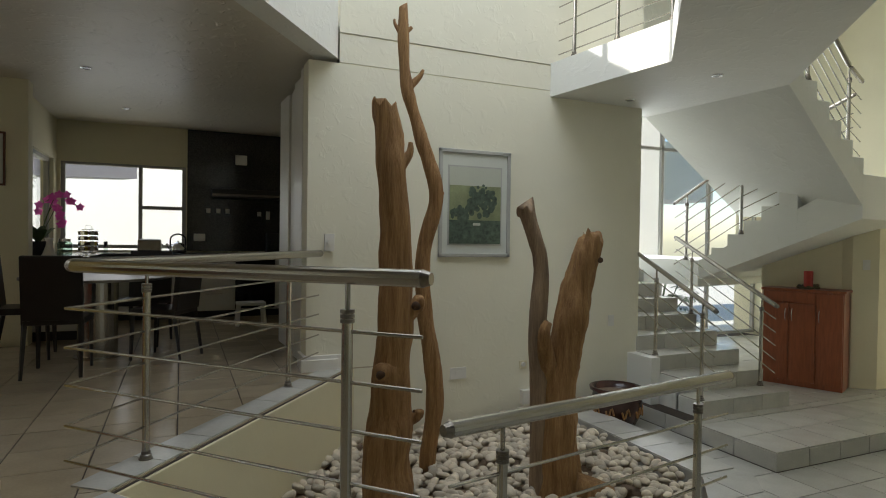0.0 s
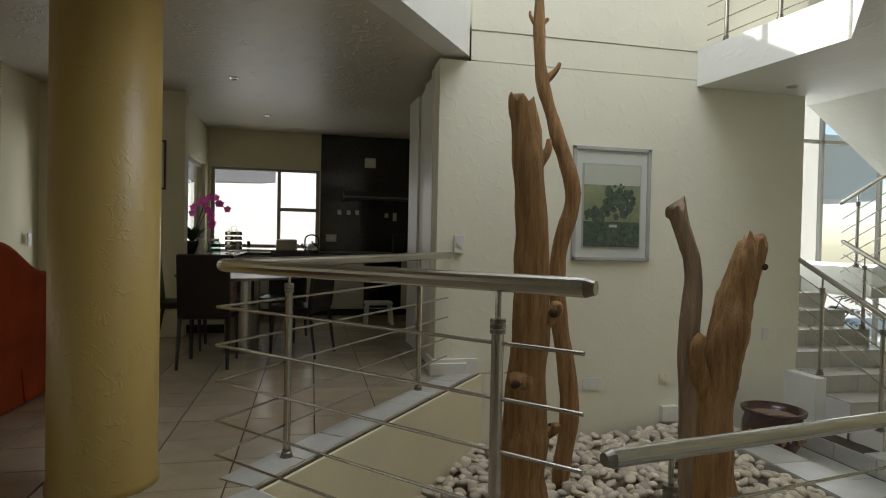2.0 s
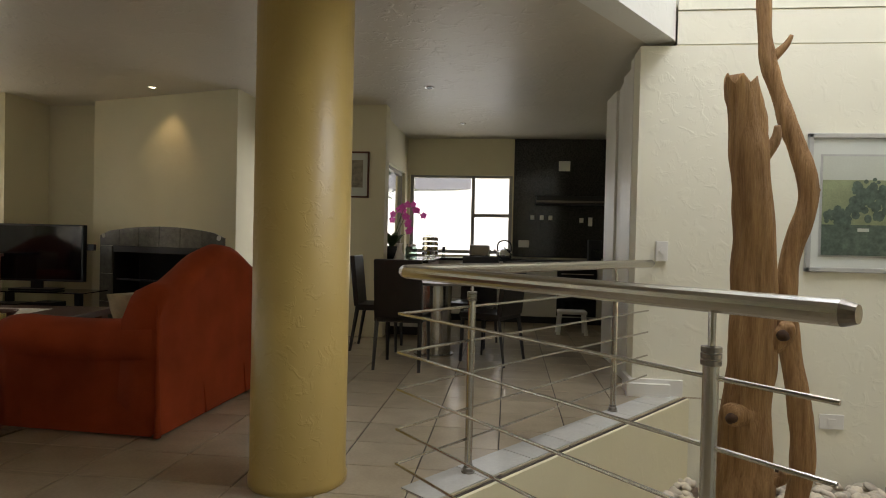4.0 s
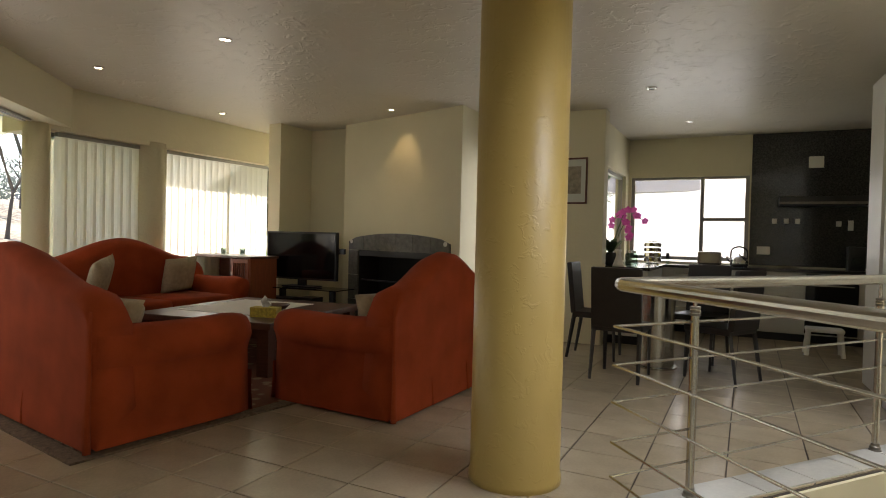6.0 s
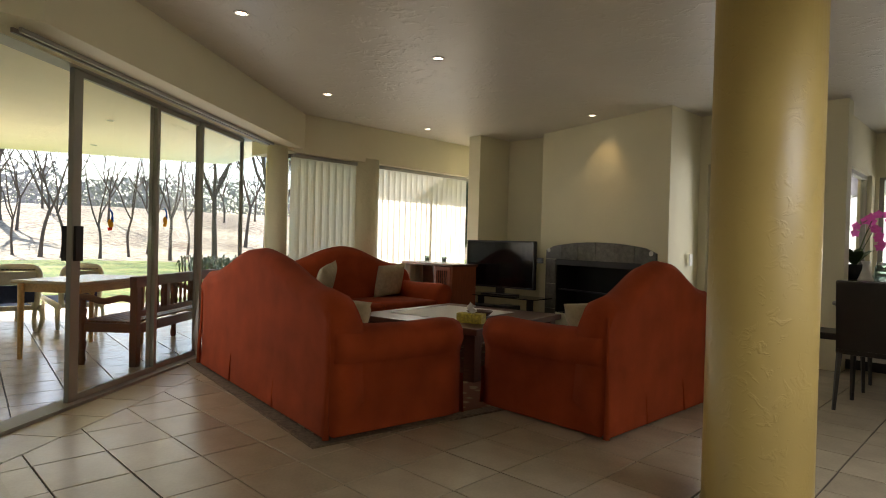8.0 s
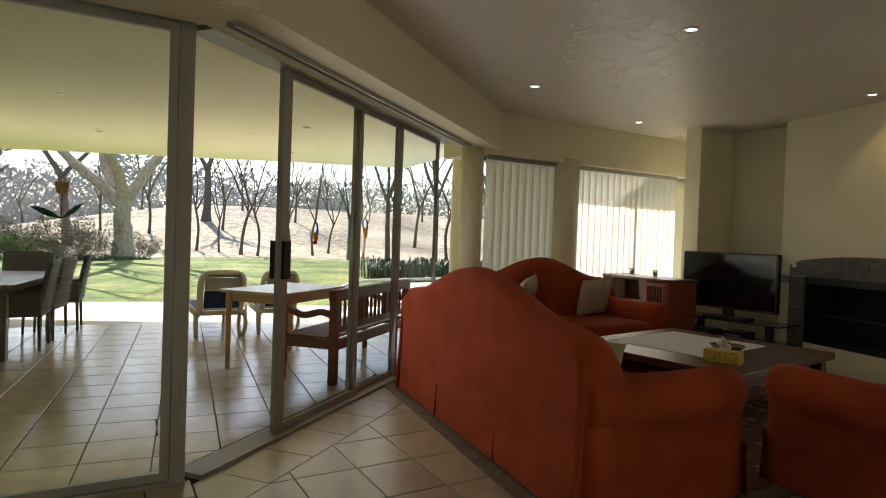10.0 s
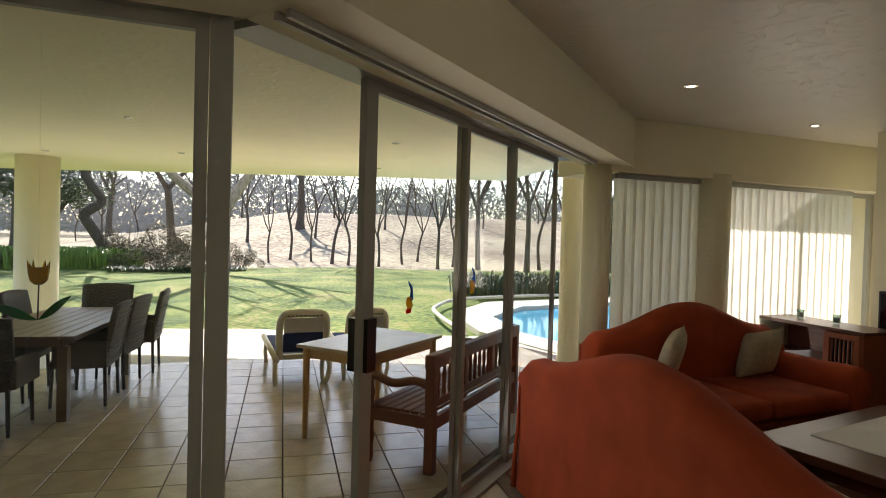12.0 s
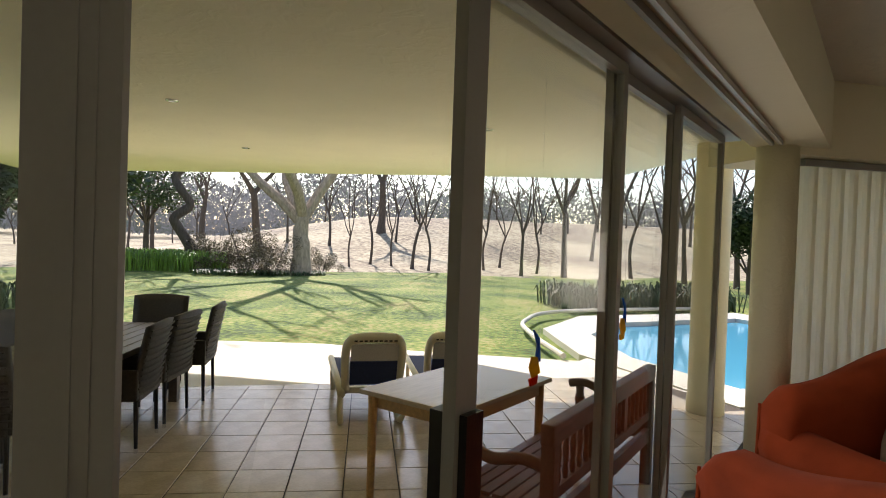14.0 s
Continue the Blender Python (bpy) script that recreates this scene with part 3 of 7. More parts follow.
structure("wall_granite", B(0.24, 8.672, 0.93, 2.0, 8.698, CEIL - 0.004), M_GRANITE, "polished black granite splashback up to the ceiling")

# round columns
for nm, x, y, r, mat, lab in (("column_1", -0.80, 2.31, 0.225, M_COLUMN, "round ochre painted column in the living room"), ("column_2", -6.45, 3.09, 0.125, M_PATIO_COL, "round cream column at the end of the doors"), ("column_3", -6.5, 4.46, 0.19, M_PATIO_COL, "round cream column between two blinds")):
    c = bmesh.new()
    prof = [(r * 1.03, -0.012), (r * 1.03, 0.03), (r, 0.05), (r, CEIL)] if nm == "column_1" else [(r, -0.1), (r, CEIL - 0.43)]
    lathe(c, prof, 48, Matrix.Translation((x, y, 0)))
    structure(nm, c, mat, lab, True)

# balcony slab and stairs of the hall
structure("balcony_slab", prism(bmesh.new(), [(3.6, 4.27), (3.79, 2.82), (0.9, -0.36), (0.9, -2.17), (5.28, 2.88), (5.15, 4.6), (4.8, 4.62), (4.8, 4.27)], 2.62, 2.96), M_WALL_WHITE, "white balcony slab and bridge over the hall")

# ---- sliding doors ----


def frame_rect(bm, a, b, z0, z1, w, t, n0):
    """A rectangular frame in the plane from plan point a to b."""
    a, b = Vector(a), Vector(b)
    d = (b - a).normalized()
    n = Vector((-d.y, d.x))

    def bar(s0, s1, u0, u1):
        p0, p1 = a + d * s0 + n * n0, a + d * s1 + n * n0
        q = n * t
        prism(bm, [(p0.x, p0.y), (p1.x, p1.y), (p1.x + q.x, p1.y + q.y), (p0.x + q.x, p0.y + q.y)], u0, u1)
    ln = (b - a).length
    bar(0, w, z0, z1)
    bar(ln - w, ln, z0, z1)
    bar(w, ln - w, z0, z0 + w)
    bar(w, ln - w, z1 - w, z1)
    return bm


def pane_between(a, b, z0, z1, n0, parent, thick=0.006):
    bm = bmesh.new()
    d = (Vector(b) - Vector(a)).normalized()
    n = Vector((-d.y, d.x))
    a2, b2 = Vector(a) + n * n0, Vector(b) + n * n0
    wall_between(bm, (a2.x, a2.y), (b2.x, b2.y), z0, z1, thick)
    p = part("pane", bm, M_GLASS, parent)
    p.visible_shadow = False
    return p


def frame_stile(a, b, z0, z1, n0):
    """The wide leading stile of a sliding door, a little proud of its frame."""
    d = (Vector(b) - Vector(a)).normalized()
    n = Vector((-d.y, d.x)) * (n0 - 0.003)
    return wall_between(bmesh.new(), (a[0] + n.x - d.x * 0.003, a[1] + n.y - d.y * 0.003), (b[0] + n.x, b[1] + n.y), z0 - 0.002, z1 + 0.002, 0.036)


def sliding_door(name, a, b, n0, label, z0=0.022, z1=2.30, w=0.042, lead=0.0):
    d = thing(name, Matrix.Identity(4), label, "door")
    d["kind"] = "structure"
    part("door_frame", frame_rect(bmesh.new(), a, b, z0, z1, w, 0.03, n0), M_ALU, d)
    if lead:
        dd = (Vector(b) - Vector(a)).normalized() * lead
        part("lead_stile", frame_stile(a, (a[0] + dd.x, a[1] + dd.y), z0, z1, n0), M_ALU, d)
    dv = (Vector(b) - Vector(a)).normalized() * w
    pane_between((a[0] + dv.x, a[1] + dv.y), (b[0] - dv.x, b[1] - dv.y), z0 + w, z1 - w, n0 + 0.012, d)
    return d


SD = "white aluminium framed sliding glass door"
sliding_door("door_2", door_point(0.685), door_point(1.735), -0.036, SD, lead=0.085)
sliding_door("door_3", door_point(1.685), door_point(2.50), 0.0, SD)
sliding_door("door_4", door_point(2.455), door_point(3.42), -0.036, SD)
sliding_door("door_5", (-4.125, -0.150), (-4.125, -1.35), 0.0, SD)
sliding_door("door_6", (-4.18, -1.30), (-4.18, -2.6), 0.0, SD)
sliding_door("door_7", (-4.125, -2.55), (-4.125, -3.95), 0.0, SD)
fr = bmesh.new()
wall_between(fr, door_point(0.0, -0.08), door_point(3.62, -0.08), -0.02, 0.018, 0.17, -1)
wall_between(fr, door_point(0.0, -0.08), door_point(3.62, -0.08), 2.305, 2.333, 0.17, -1)
box(fr, -4.25, -4.0, -0.02, -4.08, -0.15, 0.018)
box(fr, -4.25, -4.0, 2.305, -4.08, -0.15, 2.333)
structure("trim_door_frame", fr, M_ALU, "white aluminium head and sill track of the sliding doors")
cp = bmesh.new()
prism(cp, [(-4.085, -0.148), (-4.085, -0.078), (-4.10, -0.074), (-4.25, -0.12), (-4.25, -0.148)], 0.0, 2.333)
for yg in (-0.130, -0.108):
    box(cp, -4.0855, yg - 0.003, 0.0, -4.081, yg + 0.003, 2.33)
structure("trim_corner_post", cp, M_ALU, "wide white aluminium corner post between two sliding doors")
# black pull handle block on the door stile
hb = thing("door_lock", Matrix.Identity(4), "black plastic pull handle and lock block on a sliding door stile", "door handle")
hp = bmesh.new()
wall_between(hp, door_point(0.70, 0.005), door_point(0.77, 0.005), 0.99, 1.23, 0.055, -1)
part("inside_grip", hp, M_BLACK, hb)
hp = bmesh.new()
wall_between(hp, door_point(0.695, 0.006), door_point(0.76, 0.006), 0.99, 1.23, 0.05, 1)
part("outside_grip", hp, M_BLACK, hb)

# ---- vertical blinds ----


def vertical_blind(y0, y1, label):
    b = thing("vertical_blind", Matrix.Translation((-6.47, y0, 0)), label, "blind", "vertical blinds in the living room")
    part("headrail", B(-0.03, 0, 2.19, 0.03, y1 - y0, 2.235, 0.004), M_ALU, b)
    n = int(round((y1 - y0) / 0.108))
    p = (y1 - y0) / n
    sl = bmesh.new()
    ang = radians(79)
    ca, sa = math.cos(ang), math.sin(ang)
    cols = []
    for u in (-1, -0.5, 0, 0.5, 1):
        a, c = 0.066 * u, 0.008 * (1 - u * u)
        x, y = a * ca + c * sa, a * sa - c * ca
        cols.append((sl.verts.new((x, y, 0.06)), sl.verts.new((x, y, 2.19))))
    for p0, p1 in zip(cols, cols[1:]):
        sl.faces.new((p0[0], p1[0], p1[1], p0[1]))
    bmesh.ops.solidify(sl, geom=sl.faces[:], thickness=0.0015)
    s0 = part("slat", sl, M_BLIND, b, m=Matrix.Translation((0, p / 2, 0)))
    for i in range(1, n):
        s = new("slat", s0.data)
        s.parent = b
        s.matrix_basis = Matrix.Translation((0, p * (i + 0.5), 0))
    return b


vertical_blind(3.30, 4.28, "closed cream vertical blind beside a round column")
vertical_blind(4.64, 6.46, "cream vertical blind lit by the sun")


def window(name, a, b, z0, z1, bars, label, w=0.05, zbars=()):
    """A framed window with upright mullions at the lengths in bars and crossbars (from, to, height)."""
    d = thing(name, Matrix.Identity(4), label, "window")
    d["kind"] = "structure"
    bm = frame_rect(bmesh.new(), a, b, z0, z1, w, 0.06, -0.03)
    va, vb = Vector(a), Vector(b)
    dr = (vb - va).normalized()
    n = Vector((-dr.y, dr.x)) * 0.03
    for s in bars:
        p, q = va + dr * (s - w / 2) - n, va + dr * (s + w / 2) - n
        wall_between(bm, (p.x, p.y), (q.x, q.y), z0 + w, z1 - w, 0.06)
    for s0, s1, z in zbars:
        p, q = va + dr * s0 - n, va + dr * s1 - n
        wall_between(bm, (p.x, p.y), (q.x, q.y), z - w / 2, z + w / 2, 0.06)
    part("window_frame", bm, M_ALU, d)
    ends = [0] + list(bars) + [(vb - va).length]
    for s0, s1 in zip(ends, ends[1:]):
        p, q = va + dr * (s0 + w / 2), va + dr * (s1 - w / 2)
        pane_between((p.x, p.y), (q.x, q.y), z0 + w, z1 - w, 0.0, d)
    return d


window("window_1", (-1.36, 8.78), (0.22, 8.78), 0.96, 2.175, (0.98,), "white aluminium kitchen window", zbars=((1.0, 1.53, 1.55),))
window("window_2", (-1.48, 8.5), (-1.48, 7.1), 0.93, 2.16, (), "white aluminium kitchen side window")
window("window_3", (-2.62, 6.5), (-1.86, 6.5), 0.02, 2.16, (), "tall white aluminium garden window", zbars=((0.05, 0.71, 1.6), (0.05, 0.71, 0.93)))
window("window_4", (-6.6, 3.1), (-6.6, 7.0), 0.06, 2.24, (1.25, 2.6), "white aluminium windows behind the blinds")

# made-up opening out of view that lets sun strike the balcony edge
window("window_6", (1.40, 4.27), (-0.17, 2.10), 4.802, 6.198, (0.9, 1.8), "white aluminium clerestory, unseen, added high over the planter for sun")
window("window_7", (-6.45, 7.1), (-5.77, 7.1), 0.06, 2.2, (), "narrow white aluminium window beside the television niche")

# ---- stair hall ----
ST_X0, ST_X1 = 4.78, 6.0
st = bmesh.new()
for k in range(8):
    y0 = 3.34 + 0.31 * k
    box(st, ST_X0, y0, -0.56, ST_X1, y0 + 0.33 if k < 7 else 7.0, -0.395 + 0.165 * k)
structure("stairs_lower", st, M_WALL_WHITE, "white plastered lower flight under grey tiles")
structure("wall_stair_stringer", B(4.66, 3.9, HALL, 4.775, 4.27, -0.06), M_WALL_WHITE, "white plaster stringer beside the stairs")
for k in range(8):
    y0 = 3.34 + 0.31 * k
    z = -0.38 + 0.165 * k
    tr = thing("stair_step", Matrix.Translation((0, y0, z)), "grey tiled stair step with a dark nosing line", "step", "steps of the lower flight")
    for i in range(3):
        x0 = ST_X0 + (ST_X1 - ST_X0) / 3 * i
        x1 = x0 + (ST_X1 - ST_X0) / 3
        part("tread_tile", B(x0 + 0.003, -0.012, -0.014, x1 - 0.003, 0.30 if k < 7 else 1.4, 0.0, 0.002), M_HALL_TILE, tr)
        part("riser_tile", B(x0 + 0.003, -0.008, -0.163, x1 - 0.003, 0.002, -0.017), M_HALL_TILE, tr)
# the middle flight comes back over the cabinet, the upper one rises from its corner landing to the balcony


def hexa(lo, hi):
    """A solid between a lower and an upper four-sided face."""
    bm = bmesh.new()
    a, b = [bm.verts.new(c) for c in lo], [bm.verts.new(c) for c in hi]
    bm.faces.new(a[::-1])
    bm.faces.new(b)
    for i in range(4):
        bm.faces.new((a[i], a[(i + 1) % 4], b[(i + 1) % 4], b[i]))
    return bm


def lifted(pts, dz):
    return [(x, y, z + dz) for x, y, z in pts]


MID = [(6.10, 4.65, 0.70), (6.75, 3.10, 1.43), (8.2, 3.3, 1.43), (7.7, 4.95, 0.70)]
MID_TOP = [(6.10, 4.65, 0.93), (6.75, 3.10, 1.90), (8.2, 3.3, 1.90), (7.7, 4.95, 0.93)]
structure("stairs_middle", hexa(MID, MID_TOP), M_WALL_WHITE, "white middle flight with a sloping underside")
for k in range(5):
    u0, u1 = 0.09 + 0.11 * k, 0.09 + 0.11 * (k + 1)
    a, b = Vector(MID[0]).lerp(Vector(MID[1]), u0), Vector(MID[0]).lerp(Vector(MID[1]), u1)
    c, d = Vector(MID[3]).lerp(Vector(MID[2]), u1), Vector(MID[3]).lerp(Vector(MID[2]), u0)
    st = thing("stair_step", Matrix.Identity(4), "white plastered winding stair step", "step", "steps of the middle flight")
    part("riser", prism(bmesh.new(), [(a.x - 0.003, a.y), (b.x - 0.003, b.y), (c.x, c.y), (d.x, d.y)], a.z + 0.15, 1.095 + 0.165 * k), M_WALL_WHITE, st)
structure("stairs_landing", prism(bmesh.new(), [(6.10, 4.66), (7.7, 4.96), (7.5, 6.9), (6.02, 6.9)], 0.60, 0.93), M_WALL_WHITE, "white half landing at the window")
structure("stairs_corner_landing", prism(bmesh.new(), [(6.75, 3.105), (8.2, 3.305), (8.2, 4.6), (6.75, 4.6)], 1.50, 1.85), M_WALL_WHITE, "white corner landing over the cabinet")
UP = [(5.15, 4.6, 2.62), (5.28, 2.885, 2.62), (6.745, 3.10, 1.57), (6.745, 4.6, 1.49)]
structure("stairs_upper_soffit", hexa(UP, lifted(UP, 0.30)), M_WALL_WHITE, "white sloping underside of the upper flight")
for k in range(6):
    x = 5.30 + 0.24 * k
    y0 = 2.90 + 0.2 * (x - 5.28) / 1.46 + 0.03
    st = thing("stair_step", Matrix.Identity(4), "white plastered step of the upper flight", "step", "steps of the upper flight")
    part("riser", B(x, y0, 2.86 - 0.724 * (x + 0.12 - 5.2), x + 0.245, 4.58, 2.96 - 0.165 * (k + 0.4)), M_WALL_WHITE, st)
# stair window and the wall beyond the cabinet
sw = window("window_5", (4.8, 6.98), (10.0, 6.98), -0.5, 4.6, (0.9, 1.75, 2.9, 4.0), "tall white aluminium stair window", zbars=((0.05, 5.1, 2.75),))
structure("wall_stair_left", B(4.62, 4.5, -0.8, 4.775, 7.0, 6.2), M_WALL_WHITE, "white wall beside the lower flight")
structure("wall_stair_top", B(4.8, 6.98, 4.6, 10.0, 7.2, 6.2), M_WALL_WHITE, "white wall over the stair window")
structure("wall_cabinet", prism(bmesh.new(), [(6.95, 4.42), (7.42, 3.72), (7.42, 3.60), (7.62, 3.42), (10.0, 3.42), (10.0, 3.6), (7.7, 3.6), (7.1, 4.55)], -0.6, 1.42), M_WALL, "cream wall behind the cabinet")

structure("baseboard", B(1.10, 4.20, 0.0, 1.42, 4.268, 0.10, 0.004), M_WHITE, "white skirting at the end of the picture wall")

# pebble bed
rnd = random.Random(4)


def inside(poly, x, y):
    c = False
    for i in range(len(poly)):
        (x0, y0), (x1, y1) = poly[i], poly[i - 1]
        if (y0 > y) != (y1 > y) and x < (x1 - x0) * (y - y0) / (y1 - y0) + x0:
            c = not c
    return c


PEB = [(1.50, 4.2), (3.53, 4.2), (3.53, 2.28), (2.9, 1.62), (1.06, 1.06), (0.02, 2.14)]
ico = bmesh.new()
bmesh.ops.create_icosphere(ico, subdivisions=2, radius=1.0)
iv = [tuple(q.co) for q in ico.verts]
ifc = [tuple(q.index for q in f.verts) for f in ico.faces]
ico.free()
pv, pf = [], []
for i in range(2900):
    x, y = rnd.uniform(0, 3.55), rnd.uniform(1.0, 4.22)
    if not inside(PEB, x, y):
        continue
    a, b, c = rnd.uniform(0.034, 0.062), rnd.uniform(0.028, 0.045), rnd.uniform(0.02, 0.033)
    heap = 0.1 * max(0, min(1, (x - 1.2) / 2.0)) + 0.03 * noise.noise((x * 2, y * 2, 0))
    rot = Euler((rnd.uniform(-0.5, 0.5), rnd.uniform(-0.5, 0.5), rnd.uniform(0, 6.3))).to_matrix()
    o = Vector((x, y, -0.655 + heap + rnd.uniform(0, 0.03)))
    base = len(pv)
    sh = rnd.uniform(0, 50)
    for q in iv:
        q = Vector(q)
        q *= 1 + 0.16 * noise.noise(q * 1.3 + Vector((sh, 0, 0)))
        pv.append(tuple(o + rot @ Vector((q.x * a, q.y * b, q.z * c))))
    pf += [tuple(base + k for k in f) for f in ifc]
me = bpy.data.meshes.new("pebbles")
me.from_pydata(pv, [], pf)
me.shade_smooth()
me.materials.append(M_PEBBLE)
tagged(new("pebbles", me), "cream and tan river pebbles filling the planter", "pebbles", kind="stuff")


def driftwood(pts, radii, mat, label, knots=(), forks=(), seed=1.0, seg=40):
    o = Vector(pts[0])
    t = thing("driftwood_log", Matrix.Translation(o), label, "driftwood", "driftwood in the planter")
    sp = spline([Vector(p) - o for p in pts], 16)
    n = len(sp)
    rr = [np.interp(i / (n - 1) * (len(radii) - 1), range(len(radii)), radii) for i in range(n)]
    bm = tube(bmesh.new(), sp, [float(r) for r in rr], seg, 0.2, seed)
    bm.normal_update()
    big = max(radii)
    top = sp[-1].z
    for q in bm.verts:
        p = q.co + Vector((seed * 3, 0, 0))
        groove = noise.noise((p.x * 26, p.y * 26, p.z * 2.2))
        lump = noise.noise((p.x * 8, p.y * 8, p.z * 3.5))
        q.co += q.normal * big * (0.09 * groove - 0.3 * max(0, groove - 0.25) + 0.09 * lump)
        if q.co.z > top - 0.12:
            q.co.z += 0.10 * noise.noise((p.x * 16, p.y * 16, 0)) * (q.co.z - top + 0.12) / 0.12
    part("trunk", bm, mat, t, smooth=True)
    for x, y, z, r in knots:
        r *= 0.62
        k = bmesh.new()
        bmesh.ops.create_icosphere(k, subdivisions=2, radius=r, matrix=Matrix.Translation(Vector((x, y, z)) - o))
        for q in k.verts:
            q.co += Vector((noise.noise(q.co * 20), noise.noise(q.co * 20 + Vector((5, 0, 0))), noise.noise(q.co * 20 + Vector((0, 9, 0))))) * r * 0.35
        part("knot", k, M_KNOT, t, smooth=True)
    for fp, fr_ in forks:
        f = tube(bmesh.new(), spline([Vector(p) - o for p in fp], 4), list(np.interp(np.linspace(0, 1, 4 * (len(fp) - 1) + 1), np.linspace(0, 1, len(fr_)), fr_)), 10, 0.3, seed + 3)
        part("branch_stub", f, mat, t, smooth=True)
    return t


driftwood([(1.41, 2.78, -0.72), (1.40, 2.78, -0.45), (1.41, 2.78, 0.05), (1.42, 2.78, 0.38), (1.44, 2.78, 1.0), (1.40, 2.80, 1.64), (1.37, 2.82, 2.03)], (0.18, 0.165, 0.135, 0.12, 0.10, 0.095, 0.075), M_DRIFT, "thick orange-brown driftwood trunk standing in pebbles",
          knots=((1.31, 2.67, 0.30, 0.05), (1.545, 2.68, 0.72, 0.05), (1.56, 2.72, 0.02, 0.03)), forks=(([(1.46, 2.78, 0.6), (1.56, 2.72, 0.72), (1.57, 2.70, 0.78)], (0.07, 0.06, 0.035)), ([(1.38, 2.74, 0.3), (1.29, 2.68, 0.31)], (0.08, 0.045)), ([(1.44, 2.8, 1.6), (1.52, 2.78, 1.7), (1.53, 2.78, 1.78)], (0.05, 0.03, 0.015)), ([(1.46, 2.75, -0.05), (1.57, 2.70, 0.0), (1.58, 2.69, 0.04)], (0.06, 0.035, 0.03))), seed=2.0)
driftwood([(1.90, 3.33, -0.66), (1.91, 3.33, -0.55), (1.96, 3.32, -0.03), (1.89, 3.36, 0.58), (1.87, 3.39, 1.02), (1.96, 3.36, 1.5), (1.84, 3.42, 1.98), (1.74, 3.47, 2.38), (1.72, 3.5, 2.94)], (0.045, 0.065, 0.07, 0.062, 0.055, 0.06, 0.05, 0.045, 0.033), M_DRIFT, "thin twisting driftwood pole standing in pebbles",
          forks=(([(1.76, 3.46, 2.32), (1.84, 3.44, 2.40), (1.87, 3.43, 2.46)], (0.035, 0.022, 0.012)), ([(1.72, 3.5, 2.72), (1.66, 3.5, 2.80), (1.655, 3.5, 2.84)], (0.025, 0.014, 0.008)), ([(1.73, 3.49, 2.74), (1.79, 3.48, 2.79)], (0.025, 0.012)), ([(1.95, 3.36, 1.46), (2.01, 3.35, 1.52)], (0.04, 0.02))), seed=5.0, seg=24)
driftwood([(2.60, 2.56, -0.7), (2.58, 2.56, -0.45), (2.55, 2.56, 0.0), (2.60, 2.55, 0.4), (2.69, 2.53, 0.85), (2.79, 2.5, 1.2)], (0.21, 0.16, 0.125, 0.115, 0.105, 0.07), M_DRIFT, "stout forked driftwood stump standing in pebbles",
          knots=((2.80, 2.43, 1.02, 0.03), (2.42, 2.50, 0.60, 0.028)), forks=(([(2.62, 2.45, -0.55), (2.76, 2.40, -0.58), (2.92, 2.36, -0.62)], (0.13, 0.11, 0.05)), ([(2.5, 2.58, 0.2), (2.40, 2.5, 0.5), (2.43, 2.50, 0.6)], (0.08, 0.05, 0.03))), seed=9.0)
driftwood([(2.47, 2.60, -0.62), (2.45, 2.60, 0.1), (2.42, 2.61, 0.58), (2.44, 2.61, 0.97), (2.32, 2.64, 1.38)], (0.08, 0.08, 0.062, 0.05, 0.06), M_DRIFT_GREY, "grey weathered driftwood limb leaning in the fork", seed=13.0, seg=26)


# ---- steel balustrades ----


def balustrade(path, z_top, posts, bars, base, label, knee=0.2, ends=(0.0, 0.0), r=0.029):
    """A round top rail over posts with horizontal bars. path: plan points; posts: (x, y)."""
    t = thing("balustrade", Matrix.Identity(4), label, "railing")
    pts = [Vector((x, y, z)) for (x, y), z in zip(path, z_top)]
    rail = bmesh.new()
    dense = []
    for i, p in enumerate(pts):
        if 0 < i < len(pts) - 1:
            a, b = (pts[i - 1] - p).normalized() * 0.06, (pts[i + 1] - p).normalized() * 0.06
            dense += [p + a, p + (a + b) * 0.3, p + b]
        else:
            dense.append(p)
    tube(rail, dense, r, 16)
    part("handrail", rail, M_STEEL, t, smooth=False)
    for e in (0, -1):
        d = (pts[e] - pts[1 if e == 0 else -2]).normalized()
        part("end_cap", rod(bmesh.new(), pts[e] - d * 0.001, pts[e] + d * 0.028, r * 1.02, r * 0.7, 16), M_STEEL_DARK, t)
    for z in bars:
        bb = bmesh.new()
        q = [Vector((p.x, p.y, p.z - z_top[0] + z)) for p in pts]
        q[0] = q[0] + (q[1] - q[0]).normalized() * ends[0]
        q[-1] = q[-1] + (q[-2] - q[-1]).normalized() * ends[1]
        tube(bb, q, 0.0065, 8)
        part("bar", bb, M_STEEL, t)
    for x, y, z0, z1 in posts:
        po = part("post", rod(bmesh.new(), (x, y, z0), (x, y, z1 - 0.12), 0.019, seg=16), M_STEEL, t)
        part("pin", rod(bmesh.new(), (x, y, z1 - 0.12), (x, y, z1 - r * 0.6), 0.009, seg=10), M_STEEL, po)
        co = bmesh.new()
        for k in range(3):
            rod(co, (x, y, z1 - 0.155 + 0.016 * k), (x, y, z1 - 0.143 + 0.016 * k), 0.0245, seg=16)
        part("collar", co, M_STEEL_DARK, po)
        part("base_flange", lathe(bmesh.new(), [(0.034, 0), (0.034, 0.012), (0.028, 0.014), (0.028, 0.03), (0.022, 0.034), (0.022, 0.05)], 18, Matrix.Translation((x, y, z0 - 0.0))), M_STEEL_DARK, po)
    return t


